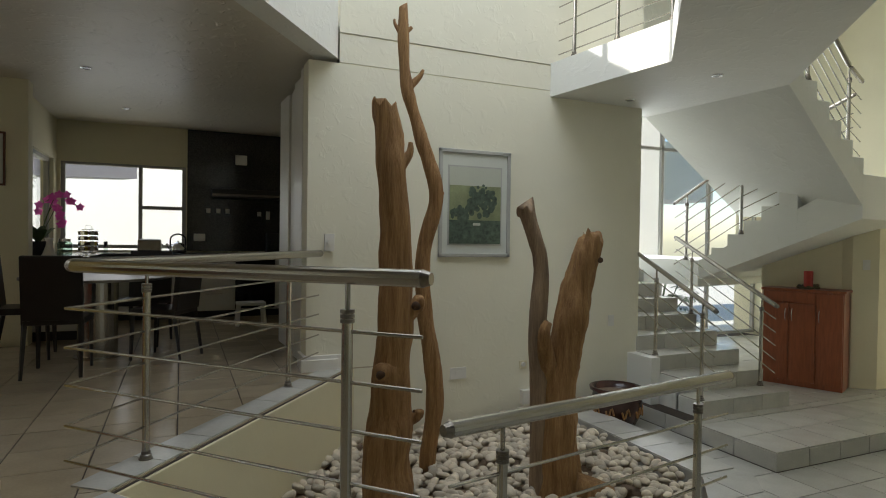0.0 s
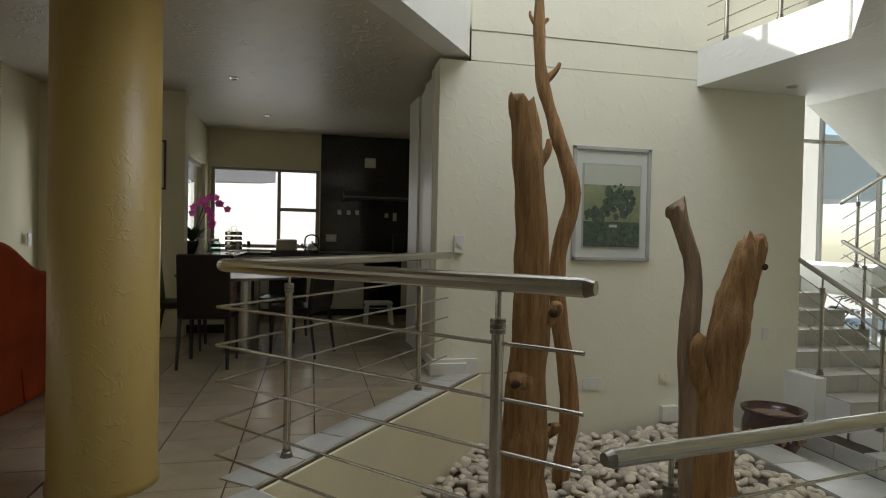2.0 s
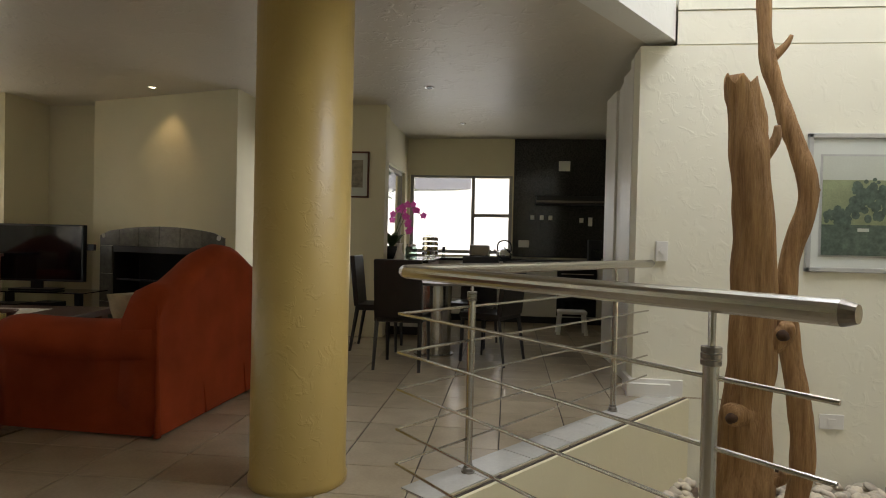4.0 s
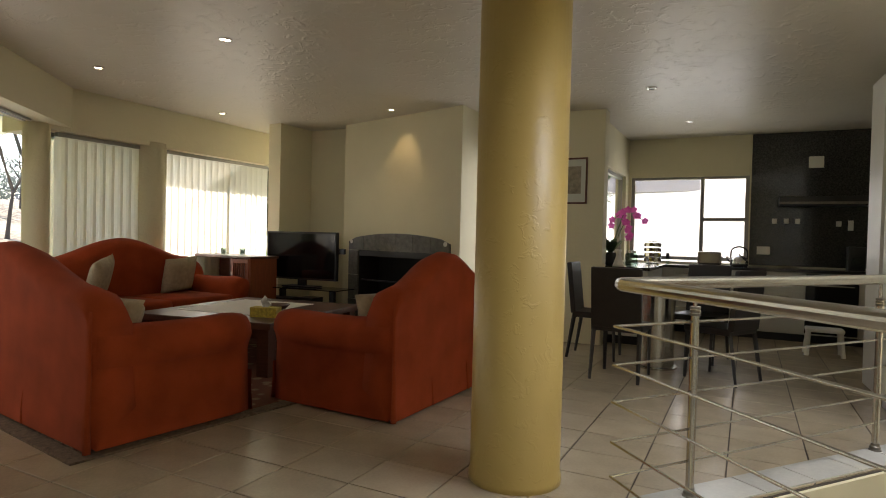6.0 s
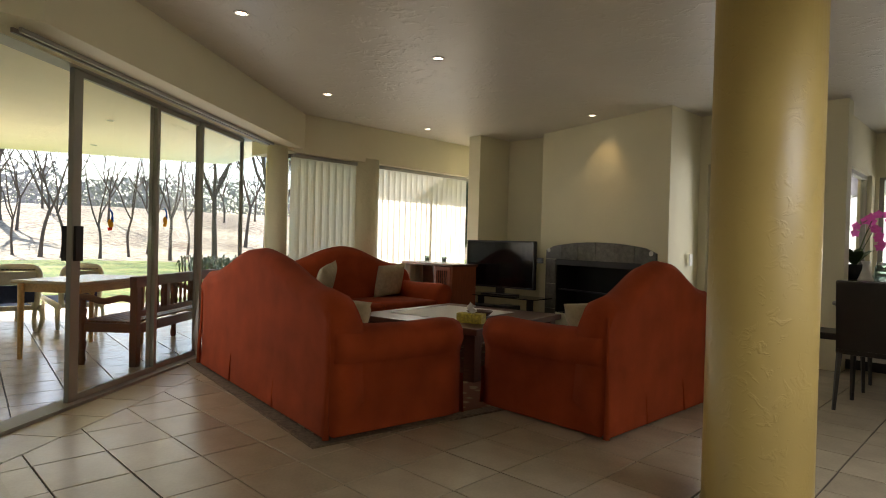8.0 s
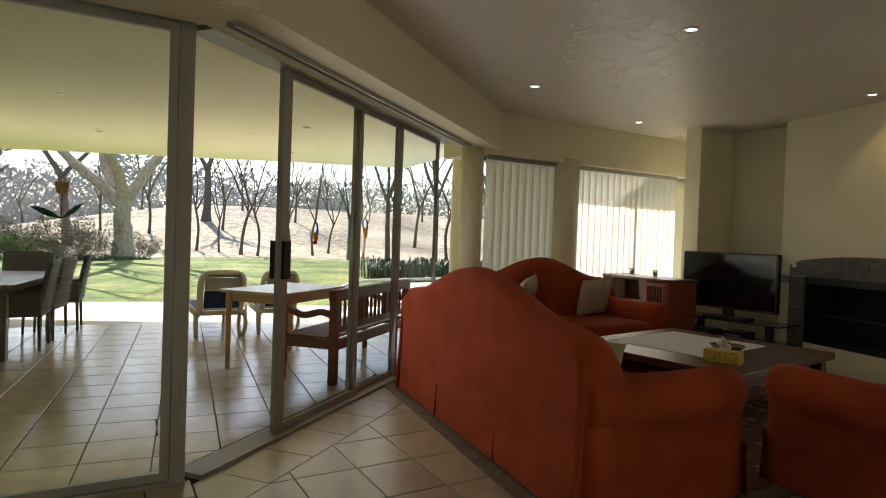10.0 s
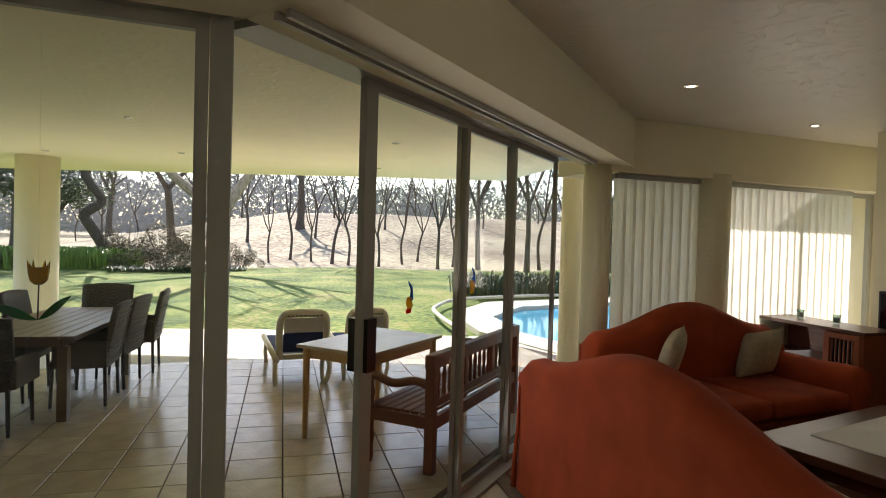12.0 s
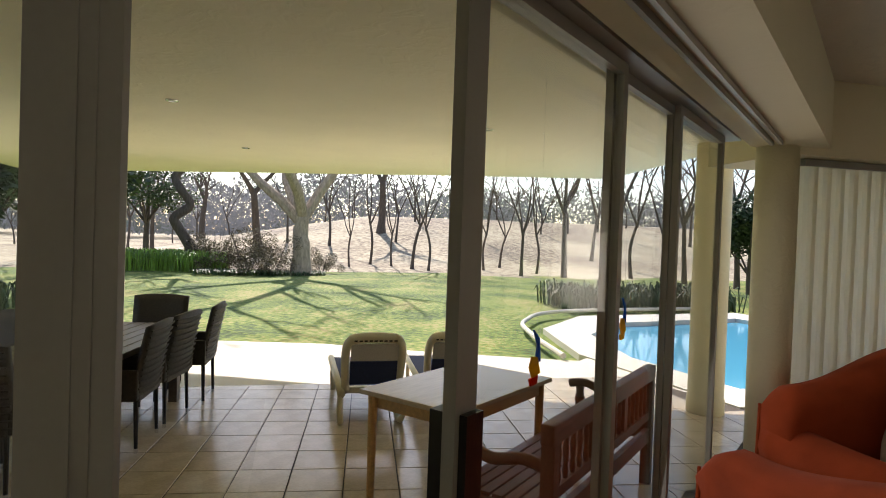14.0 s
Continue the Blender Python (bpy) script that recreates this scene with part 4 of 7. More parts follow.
balustrade([(1.25, 4.20), (-0.29, 2.12), (0.86, 0.86)], (1.015, 1.015, 1.025), [(0.005, 2.50, 0.0, 1.015), (0.92, 3.755, 0.0, 1.015), (0.672, 1.065, 0.0, 1.023)], (0.83, 0.66, 0.498, 0.322, 0.17), 0, "brushed steel balustrade with five bars round the planter edge", ends=(0.02, 0.0))
balustrade([(1.0, 0.95), (2.77, 1.345)], (0.505, 0.46), [(1.235, 1.0, -0.53, 0.50), (2.495, 1.283, -0.53, 0.47)], (0.31, 0.145, -0.02, -0.19, -0.35), 0, "lower brushed steel balustrade along the planter rim")
balustrade([(4.80, 4.28), (4.80, 3.23)], (1.02, 0.51), [(4.80, 4.0, -0.05, 0.88), (4.80, 3.38, -0.38, 0.58)], (0.87, 0.73, 0.58, 0.44), 0, "brushed steel stair balustrade beside the lower flight", r=0.024)
balustrade([(5.9, 4.83), (5.9, 3.43)], (1.21, 0.50), [(5.9, 4.57, 0.28, 1.07), (5.9, 3.6, -0.38, 0.58)], (1.07, 0.93, 0.79, 0.64, 0.5), 0, "brushed steel stair balustrade on the open side of the flight", r=0.024)
balustrade([(5.99, 4.95), (6.28, 4.22), (6.72, 3.2)], (1.66, 2.19, 2.75), [(6.04, 4.80, 0.93, 1.77), (6.285, 4.20, 1.26, 2.2)], (1.47, 1.32, 1.17, 1.02, 0.87), 0, "brushed steel balustrade of the middle flight", r=0.022)
balustrade([(5.32, 2.96), (6.5, 3.12), (6.78, 3.16)], (3.9, 3.02, 2.9), [(5.72, 3.02, 2.75, 3.6), (6.52, 3.125, 2.15, 3.0)], (3.7, 3.55, 3.4, 3.25, 3.1), 0, "brushed steel balustrade of the upper flight", r=0.024)
balustrade([(3.66, 4.22), (3.84, 2.84), (1.2, -0.06)], (3.9, 3.9, 3.9), [(3.69, 4.0, 2.96, 3.9), (3.76, 3.45, 2.96, 3.9), (3.84, 2.87, 2.96, 3.9), (2.6, 1.48, 2.96, 3.9)], (3.7, 3.52, 3.35, 3.18, 3.04), 0, "brushed steel balustrade along the balcony edge", r=0.024)


# ---- hall things ----
cab = thing("hall_cabinet", pose(6.90, 3.845, -0.54, 0, 0, -66.6), "cherry wood hall cabinet with panelled doors on the platform", "cabinet")
part("body", B(-0.42, 0, 0.0, 0.42, 0.38, 1.13, 0.006), M_CABWOOD, cab)
part("top", B(-0.44, -0.02, 1.13, 0.44, 0.40, 1.16, 0.006), M_CABWOOD, cab)
part("drawer_front", B(-0.41, -0.018, 1.0, 0.14, -0.001, 1.12, 0.004), M_CABWOOD, cab)
for x0, x1, z1 in ((-0.41, -0.14, 0.98), (-0.13, 0.14, 0.98), (0.15, 0.41, 1.12)):
    dr = part("door", B(x0, -0.018, 0.06, x1, -0.001, z1, 0.004), M_CABWOOD, cab)
    hx = x1 - 0.03 if x0 < -0.2 else x0 + 0.03
    part("handle", tube(bmesh.new(), spline([(hx, -0.02, 0.78), (hx, -0.045, 0.82), (hx, -0.045, 0.88), (hx, -0.02, 0.92)], 4), 0.005, 8), M_CHROME, dr)
cn = thing("candle", pose(7.08, 3.90, 0.62), "red pillar candle in a dried flower ring", "candle")
part("wax", lathe(bmesh.new(), [(0.05, 0), (0.05, 0.20), (0.046, 0.21), (0.03, 0.205)], 20), M_RED, cn)
ring = bmesh.new()
for k in range(40):
    a = k * 0.157 * 1.0
    bmesh.ops.create_icosphere(ring, subdivisions=1, radius=rnd.uniform(0.012, 0.028), matrix=Matrix.Translation((0.095 * math.cos(a) * rnd.uniform(0.7, 1.4), 0.095 * math.sin(a), rnd.uniform(0.0, 0.04))))
part("flower_ring", ring, M_DRYLEAF, cn)

pot = thing("glazed_pot", pose(4.14, 3.82, HALL), "brown glazed clay pot with ochre scroll relief", "pot")
part("bowl", lathe(bmesh.new(), [(0.15, 0), (0.17, 0.02), (0.235, 0.16), (0.25, 0.27), (0.225, 0.36), (0.26, 0.38), (0.265, 0.41), (0.24, 0.415), (0.215, 0.36), (0.2, 0.34)], 36), M_POTGLAZE, pot, smooth=True)
part("soil", lathe(bmesh.new(), [(0.212, 0.345), (0.212, 0.35), (0.01, 0.355)], 30), M_SOIL, pot)
for k in range(10):
    a = k * 0.628
    sc = bmesh.new()
    pts = [Vector((0.247 * math.cos(a + 0.1 * u), 0.247 * math.sin(a + 0.1 * u), 0.2 + 0.05 * math.sin(2.2 * u))) * 1.0 for u in np.linspace(-1.6, 1.6, 9)]
    tube(sc, pts, 0.009, 6)
    part("scroll", sc, M_GOLD, pot)

# picture on the wall
art = thing("framed_picture", pose(2.753, 4.268, 1.497), "landscape print of a dark tree in a wide silver frame", "picture")
fm = bmesh.new()
W, H = 0.765, 1.025
for x0, z0, x1, z1 in ((-W / 2, -H / 2, -W / 2 + 0.035, H / 2), (W / 2 - 0.035, -H / 2, W / 2, H / 2), (-W / 2, -H / 2, W / 2, -H / 2 + 0.035), (-W / 2, H / 2 - 0.035, W / 2, H / 2)):
    box(fm, x0, -0.03, z0, x1, 0, z1, 0.006)
part("frame", fm, M_FRAME, art)
part("mount", B(-W / 2 + 0.03, -0.012, -H / 2 + 0.03, W / 2 - 0.03, -0.002, H / 2 - 0.03), M_MAT_BOARD, art)
part("inner_bevel", B(-0.29, -0.016, -0.40, 0.29, -0.0125, 0.36), M_FRAME, art)
M_PRINT = rough_surface("print_paper", (0.50, 0.52, 0.44), 0.6, scale=3, vary=0.08, bump=0)
M_PRINT_G = rough_surface("print_meadow", (0.25, 0.28, 0.15), 0.6, scale=8, vary=0.3, bump=0)
M_PRINT_D = rough_surface("print_foliage", (0.075, 0.105, 0.075), 0.6, scale=25, vary=0.6, grain=60, bump=0)
part("print", B(-0.275, -0.02, -0.385, 0.275, -0.0165, 0.345), M_PRINT, art)
part("printed_meadow", B(-0.275, -0.023, -0.20, 0.275, -0.0205, 0.17), M_PRINT_G, art)
part("printed_shade", B(-0.275, -0.0255, -0.385, 0.275, -0.0232, -0.16), M_PRINT_D, art)
fo = bmesh.new()
rp = random.Random(8)
for k in range(90):
    a, r = rp.uniform(0, 6.28), rp.uniform(0, 1) ** 0.6
    bmesh.ops.create_circle(fo, cap_ends=True, segments=8, radius=rp.uniform(0.012, 0.035), matrix=Matrix.Translation((0.06 + 0.15 * r * math.cos(a), -0.026 - 0.00003 * k, 0.02 + 0.16 * r * math.sin(a))) @ Matrix.Rotation(radians(90), 4, "X"))
for k in range(40):
    bmesh.ops.create_circle(fo, cap_ends=True, segments=8, radius=rp.uniform(0.012, 0.03), matrix=Matrix.Translation((rp.uniform(-0.25, -0.09), -0.029 - 0.00003 * k, rp.uniform(-0.16, -0.04))) @ Matrix.Rotation(radians(90), 4, "X"))
part("printed_tree", fo, M_PRINT_D, art)
part("printed_figure", B(-0.03, -0.0312, -0.21, 0.05, -0.0305, -0.185), M_PRINT, art)


def wall_plate(x, y, z, w, h, label, mat=None, rz=0, knob=False, category="switch", d=0.012):
    t = thing("wall_plate", pose(x, y, z, 0, 0, rz), label, category)
    part("plate", B(-w / 2, -d, -h / 2, w / 2, 0, h / 2, 0.003), mat or M_WHITE, t)
    if knob:
        part("knob", rod(bmesh.new(), (0, -d - 0.012, 0.005), (0, -d + 0.001, 0.005), w * 0.27, seg=20), M_WHITE, t)
    else:
        part("rocker", B(-w / 6, -d - 0.004, -h / 5, w / 6, -d + 0.001, h / 5, 0.001), M_WHITE, t)
    return t


wall_plate(1.34, 4.268, 1.11, 0.085, 0.15, "white wall thermostat with a round knob", knob=True, category="thermostat", d=0.03)
wall_plate(4.42, 4.268, 0.30, 0.075, 0.12, "white light switch plate on the wall")
wall_plate(7.52, 3.505, 0.92, 0.075, 0.12, "white light switch plate beside the hall cabinet", rz=-42)
wall_plate(2.60, 4.268, -0.13, 0.17, 0.11, "white louvred wall vent above the pebbles", category="vent")
wall_plate(3.32, 4.268, -0.10, 0.085, 0.085, "round cream blank plate on the wall", M_WALL, knob=True)
wall_plate(3.38, 4.268, -0.42, 0.17, 0.14, "cream outdoor junction box above the pebbles", category="junction box", d=0.06)
sk = bmesh.new()
box(sk, 1.15, 4.235, 0.0, 1.52, 4.268, 0.13, 0.004)
box(sk, 1.118, 4.235, 0.0, 1.148, 4.5, 0.13, 0.004)
structure("baseboard_picture_wall", sk, M_WHITE, "white moulded skirting at the wall end")
sk = bmesh.new()
box(sk, 4.64, 3.0, HALL + 0.0, 4.66, 4.3, HALL + 0.12)
structure("baseboard_stairs", sk, M_WHITE, "white skirting beside the stairs")

# ---- garden and patio ----


def ground_height(x, y):
    d = -x - 33.0
    k = max(0.0, min(1.0, d / 38.0))
    hill = 4.2 * k * k * (3 - 2 * k) * max(0.0, min(1.0, (y + 14.0) / 22.0))
    far = max(0.0, min(1.0, (-x - 85.0) / 60.0))
    return -0.14 + hill * (1 - 0.75 * far) + (0.25 * noise.noise((x * 0.06, y * 0.06, 0)) + 0.08 * noise.noise((x * 0.3, y * 0.3, 3))) * max(0, min(1, (-x - 16) / 12))


gx = [60.0, 40.0, 14.0] + [10.0 - i for i in range(0, 26)] + [-16.0 - 1.5 * i for i in range(1, 60)] + [-125, -150, -190, -260, -400, -900, -2500]
gy = [-2500, -900, -400, -220, -140] + [-100.0 + 4 * i for i in range(0, 15)] + [-40.0 + 2 * i for i in range(1, 50)] + [64.0 + 5 * i for i in range(0, 10)] + [140, 220, 400, 900, 2500]
HOUSE = (-7.0, 10.3)
gv = [(x, y, ground_height(x, y) if x < -7 else -1.2) for x in gx for y in gy]
ny = len(gy)
gf, gm = [], []
for i in range(len(gx) - 1):
    for j in range(ny - 1):
        gf.append((i * ny + j, i * ny + j + 1, (i + 1) * ny + j + 1, (i + 1) * ny + j))
        cx, cy = (gx[i] + gx[i + 1]) / 2, (gy[j] + gy[j + 1]) / 2
        gm.append(1 if cx < -31.5 + 2.0 * noise.noise((cy * 0.2, 0, 1)) - max(0, 8 - abs(cy)) * 0.1 else 0)
me = bpy.data.meshes.new("ground")
me.from_pydata(gv, [], gf)
me.materials.append(M_LAWN)
me.materials.append(M_FIELD)
me.polygons.foreach_set("material_index", gm)
me.shade_smooth()
tagged(new("ground", me), "winter lawn running into a dry rising field", "ground", kind="structure")

PATIO_Z = -0.045
structure("patio_base", prism(bmesh.new(), [(-4.3, -4.4), (-4.3, -0.2), door_point(3.7, -0.09), (-6.7, 2.9), (-6.7, 7.3), (-8.6, 7.3), (-9.3, 4.6), (-10.1, 4.4), (-10.1, -4.4)], -0.4, PATIO_Z - 0.008), M_GROUT, "grout bed under patio tiles")
structure("pavement_patio", prism(bmesh.new(), [(-10.1, -6.0), (-10.1, 4.4), (-9.3, 4.6), (-9.35, 5.0), (-11.6, 4.75), (-11.1, 4.15), (-11.55, 3.0), (-11.95, 2.0), (-12.65, 0.6), (-13.0, -1.0), (-13.6, -6.0)], -0.35, PATIO_Z - 0.01), M_PAVING, "pale sunlit concrete paving beside the lawn")
POOL = [(-9.3, 5.35), (-11.2, 5.05), (-13.3, 5.5), (-14.8, 7.0), (-15.5, 10.5), (-9.0, 11.5)]
cpb = bmesh.new()
out = [(-8.6, 4.75), (-11.5, 4.35), (-14.0, 4.85), (-15.9, 6.6), (-16.6, 11.4), (-8.4, 12.5)]
for i in range(6):
    j = (i + 1) % 6
    prism(cpb, [out[i], out[j], POOL[j], POOL[i]], -0.4, -0.035)
structure("pavement_pool", cpb, M_PAVING, "pale brick coping round the swimming pool")
structure("water_pool", prism(bmesh.new(), POOL, -0.5, -0.13), M_WATER, "clear blue swimming pool water")
kb = bmesh.new()
tube(kb, spline([(-11.2, 3.95, 0.0), (-13.0, 4.2, 0.02), (-14.7, 4.75, 0.02), (-16.3, 6.4, 0.02), (-17.0, 11.0, 0.02)], 8), 0.045, 8)
structure("kerb_pool", kb, M_PAVING, "low rounded kerb between lawn and pool")

ROOF_Z = 2.70
structure("patio_roof", prism(bmesh.new(), [(-4.2, -4.6), door_point(0, -0.1), door_point(3.7, -0.1), (-6.75, 3.0), (-6.75, 4.4), (-9.98, 4.75), (-12.0, 5.02), (-12.85, 2.8), (-15.4, -2.9), (-16.2, -5.0)], ROOF_Z, ROOF_Z + 0.3), M_PATIO_CEIL, "cream plastered patio ceiling slab")
structure("wall_over_doors", prism(bmesh.new(), [door_point(-0.1, -0.1), door_point(3.7, -0.1), door_point(3.7, -0.16), door_point(-0.1, -0.16)], 2.336, ROOF_Z), M_WALL, "cream wall over the doors outside")
for i, (x, y, r) in enumerate(((-13.05, -2.65, 0.30), (-8.52, 4.26, 0.175))):
    c = bmesh.new()
    lathe(c, [(r * 1.05, -0.15), (r * 1.05, 0.1), (r, 0.12), (r, ROOF_Z)], 40, Matrix.Translation((x, y, 0)))
    structure("column_patio_%d" % (i + 1), c, M_PATIO_COL, "round cream patio column", True)


# patio furniture


def bench():
    b = thing("garden_bench", Matrix.Translation((-6.41, 1.97, PATIO_Z)) @ Matrix.Rotation(radians(132.3), 4, "Z") @ Matrix.Diagonal((1, 1, 0.92, 1)), "weathered red hardwood garden bench with spindle back", "bench")
    L = 0.91
    for sx in (-L + 0.05, L - 0.05):
        fl = bmesh.new()
        lathe(fl, [(0.025, 0), (0.035, 0.05), (0.028, 0.12), (0.04, 0.22), (0.03, 0.26), (0.038, 0.40), (0.036, 0.46), (0.03, 0.5), (0.04, 0.56), (0.028, 0.6), (0.034, 0.66)], 12, Matrix.Translation((sx, 0.52, 0)))
        part("front_leg", fl, M_BENCHWOOD, b, smooth=True)
        part("back_leg", B(sx - 0.035, -0.02, 0, sx + 0.035, 0.05, 0.90, 0.006), M_BENCHWOOD, b)
        ar = bmesh.new()
        tube(ar, spline([(sx, 0.02, 0.66), (sx, 0.15, 0.69), (sx, 0.32, 0.65), (sx, 0.48, 0.69), (sx, 0.60, 0.67)], 5), 0.034, 10)
        part("armrest", ar, M_BENCHWOOD, b, smooth=True)
        part("side_rail", B(sx - 0.02, 0.05, 0.34, sx + 0.02, 0.5, 0.43), M_BENCHWOOD, b)
    part("front_apron", B(-L + 0.05, 0.50, 0.33, L - 0.05, 0.54, 0.43, 0.004), M_BENCHWOOD, b)
    part("back_apron", B(-L + 0.05, -0.01, 0.33, L - 0.05, 0.03, 0.43, 0.004), M_BENCHWOOD, b)
    part("top_rail", B(-L, -0.02, 0.80, L, 0.05, 0.91, 0.012), M_BENCHWOOD, b)
    part("lower_rail", B(-L + 0.08, -0.005, 0.50, L - 0.08, 0.035, 0.56, 0.004), M_BENCHWOOD, b)
    for k in range(7):
        y = 0.05 + 0.072 * k
        part("seat_slat", B(-L + 0.06, y, 0.43, L - 0.06, y + 0.06, 0.452, 0.004), M_BENCHWOOD, b)
    for k in range(17):
        x = -L + 0.15 + (2 * L - 0.3) * k / 16
        if k in (5, 11):
            part("back_stile", B(x - 0.03, 0, 0.55, x + 0.03, 0.035, 0.81), M_BENCHWOOD, b)
        else:
            part("spindle", lathe(bmesh.new(), [(0.011, 0.55), (0.017, 0.6), (0.012, 0.64), (0.018, 0.72), (0.012, 0.77), (0.012, 0.81)], 8, Matrix.Translation((x, 0.015, 0))), M_BENCHWOOD, b, smooth=True)
    return b


bench()
pt = thing("pine_table", Matrix.Translation((-6.92, 1.19, PATIO_Z)) @ Matrix.Rotation(radians(129.5), 4, "Z"), "varnished pine table on the patio", "table")
part("tabletop", B(-0.56, -0.36, 0.735, 0.56, 0.36, 0.765, 0.006), M_PINE_TOP, pt)
for x0, y0, x1, y1 in ((-0.49, -0.31, 0.49, -0.285), (-0.49, 0.285, 0.49, 0.31), (-0.49, -0.284, -0.465, 0.284), (0.465, -0.284, 0.49, 0.284)):
    part("apron", B(x0, y0, 0.65, x1, y1, 0.735), M_PINE, pt)
for x in (-0.50, 0.50):
    for y in (-0.30, 0.30):
        part("leg", rod(bmesh.new(), (x, y, 0), (x, y, 0.735), 0.022, 0.03, 12), M_PINE, pt, smooth=False)


def lounger(m):
    b = thing("sun_lounger", m, "cream resin sun lounger with blue sling, back raised", "lounger", "sun loungers on the patio")
    fr = bmesh.new()
    back = [(-0.27, 0.0, 0.30), (-0.29, -0.10, 0.62), (-0.26, -0.15, 0.76), (-0.15, -0.17, 0.80), (0.15, -0.17, 0.80), (0.26, -0.15, 0.76), (0.29, -0.10, 0.62), (0.27, 0.0, 0.30)]
    tube(fr, spline(back, 5), 0.045, 10)
    part("back_frame", fr, M_RESIN, b, smooth=True)
    part("back_sling", B(-0.24, -0.02, 0, 0.24, 0.0, 0.22, 0.0, Matrix.Translation((0, -0.055, 0.38)) @ Matrix.Rotation(radians(16), 4, "X")), M_SLING, b)
    part("upper_sling", B(-0.24, -0.02, 0, 0.24, 0.0, 0.16, 0.0, Matrix.Translation((0, -0.12, 0.60)) @ Matrix.Rotation(radians(16), 4, "X")), M_SLING_PALE, b)
    for k in range(9):
        x = -0.2 + 0.05 * k
        part("slot", B(x - 0.016, -0.215, 0.775, x + 0.016, -0.20, 0.787), M_BLACK, b)
    for s in (-1, 1):
        rl = tube(bmesh.new(), [(s * 0.32, -0.1, 0.30), (s * 0.32, 1.45, 0.30)], 0.04, 10)
        part("side_rail", rl, M_RESIN, b, smooth=True)
        lg = tube(bmesh.new(), spline([(s * 0.32, -0.05, 0.32), (s * 0.335, -0.10, 0.18), (s * 0.32, -0.02, 0.04), (s * 0.30, 0.10, 0.02), (s * 0.30, 0.18, 0.14), (s * 0.31, 0.16, 0.30)], 5), 0.03, 8)
        part("rear_leg", lg, M_RESIN, b, smooth=True)
        part("front_leg", tube(bmesh.new(), spline([(s * 0.30, 1.25, 0.3), (s * 0.31, 1.28, 0.15), (s * 0.30, 1.24, 0.0)], 4), 0.03, 8), M_RESIN, b, smooth=True)
    part("cross_rail", B(-0.3, 0.02, 0.27, 0.3, 0.08, 0.33, 0.01), M_RESIN, b)
    part("seat_sling", B(-0.28, 0.06, 0.30, 0.28, 1.42, 0.315), M_SLING, b)
    return b


lg = lounger(Matrix.Translation((-8.58, 0.83, PATIO_Z)) @ Matrix.Rotation(radians(90), 4, "Z") @ Matrix.Diagonal((0.86, 1, 1, 1)))
copy_thing(lg, Matrix.Translation((-8.62, 1.55, PATIO_Z)) @ Matrix.Rotation(radians(86), 4, "Z") @ Matrix.Diagonal((0.86, 1, 1, 1)))


def wicker_chair(m):
    c = thing("wicker_armchair", m, "dark brown woven wicker armchair on dark legs", "chair", "wicker chairs round the patio table")
    for s in (-1, 1):
        for y in (-0.22, 0.22):
            lgp = part("leg", rod(bmesh.new(), (s * 0.235, y, 0.03), (s * 0.225, y * 0.95, 0.42), 0.014, 0.019, 8), M_LEATHER, c)
            part("foot_cap", rod(bmesh.new(), (s * 0.236, y, 0), (s * 0.235, y, 0.035), 0.015, seg=8), M_CHROME, lgp)
        ar = bmesh.new()
        box(ar, s * 0.27 - 0.025, -0.24, 0.40, s * 0.27 + 0.025, 0.2, 0.63, 0.015)
        part("arm", ar, M_WICKER, c)
    part("seat", B(-0.25, -0.24, 0.38, 0.25, 0.25, 0.45, 0.02), M_WICKER, c)
    bk = bmesh.new()
    n = 8
    rows = []
    for j in range(n + 1):
        z = 0.40 + 0.55 * j / n
        yb = -0.22 - 0.10 * (j / n) ** 1.3
        rows.append([(u * (0.27 + 0.015 * j / n), yb - 0.03 * (1 - u * u), z + 0.02 * (1 - u * u) * (j == n)) for u in np.linspace(-1, 1, 9)])
    for dy in (0.0, 0.035):
        g = [[bk.verts.new((p[0], p[1] + dy, p[2])) for p in r] for r in rows]
        for j in range(n):
            for i in range(8):
                bk.faces.new((g[j][i], g[j][i + 1], g[j + 1][i + 1], g[j + 1][i]))
        if dy:
            for i in range(8):
                bk.faces.new((g[n][i], g[n][i + 1], first[n][i + 1], first[n][i]))
            for j in range(n):
                bk.faces.new((g[j][0], g[j + 1][0], first[j + 1][0], first[j][0]))
                bk.faces.new((g[j][8], g[j + 1][8], first[j + 1][8], first[j][8]))
        first = g
    part("backrest", bk, M_WICKER, c, smooth=True)
    for k in range(11):
        z = 0.44 + 0.048 * k
        yb = -0.262 - 0.10 * ((z - 0.4) / 0.55) ** 1.3
        part("weave_band", tube(bmesh.new(), [(u * 0.272, yb + 0.03 * u * u, z) for u in np.linspace(-1, 1, 7)], 0.008, 5), M_WICKER, c)
    return c


TY = radians(170.5)
TM = Matrix.Translation((-8.75, -1.45, PATIO_Z)) @ Matrix.Rotation(TY, 4, "Z")
tb = thing("patio_table", TM, "long dark slatted wooden patio dining table", "table")
for k in range(8):
    y = -0.46 + 0.116 * k
    part("slat", B(-1.0, y, 0.715, 1.0, y + 0.108, 0.745, 0.004), M_TEAK, tb)
part("apron", B(-0.9, -0.34, 0.64, 0.9, 0.34, 0.714), M_TEAK, tb)
for x in (-0.85, 0.85):
    for y in (-0.33, 0.33):
        part("leg", B(x - 0.04, y - 0.04, 0, x + 0.04, y + 0.04, 0.64, 0.004), M_TEAK, tb)
wc = wicker_chair(TM @ pose(-0.34, -0.33, 0, 0, 0, 4))
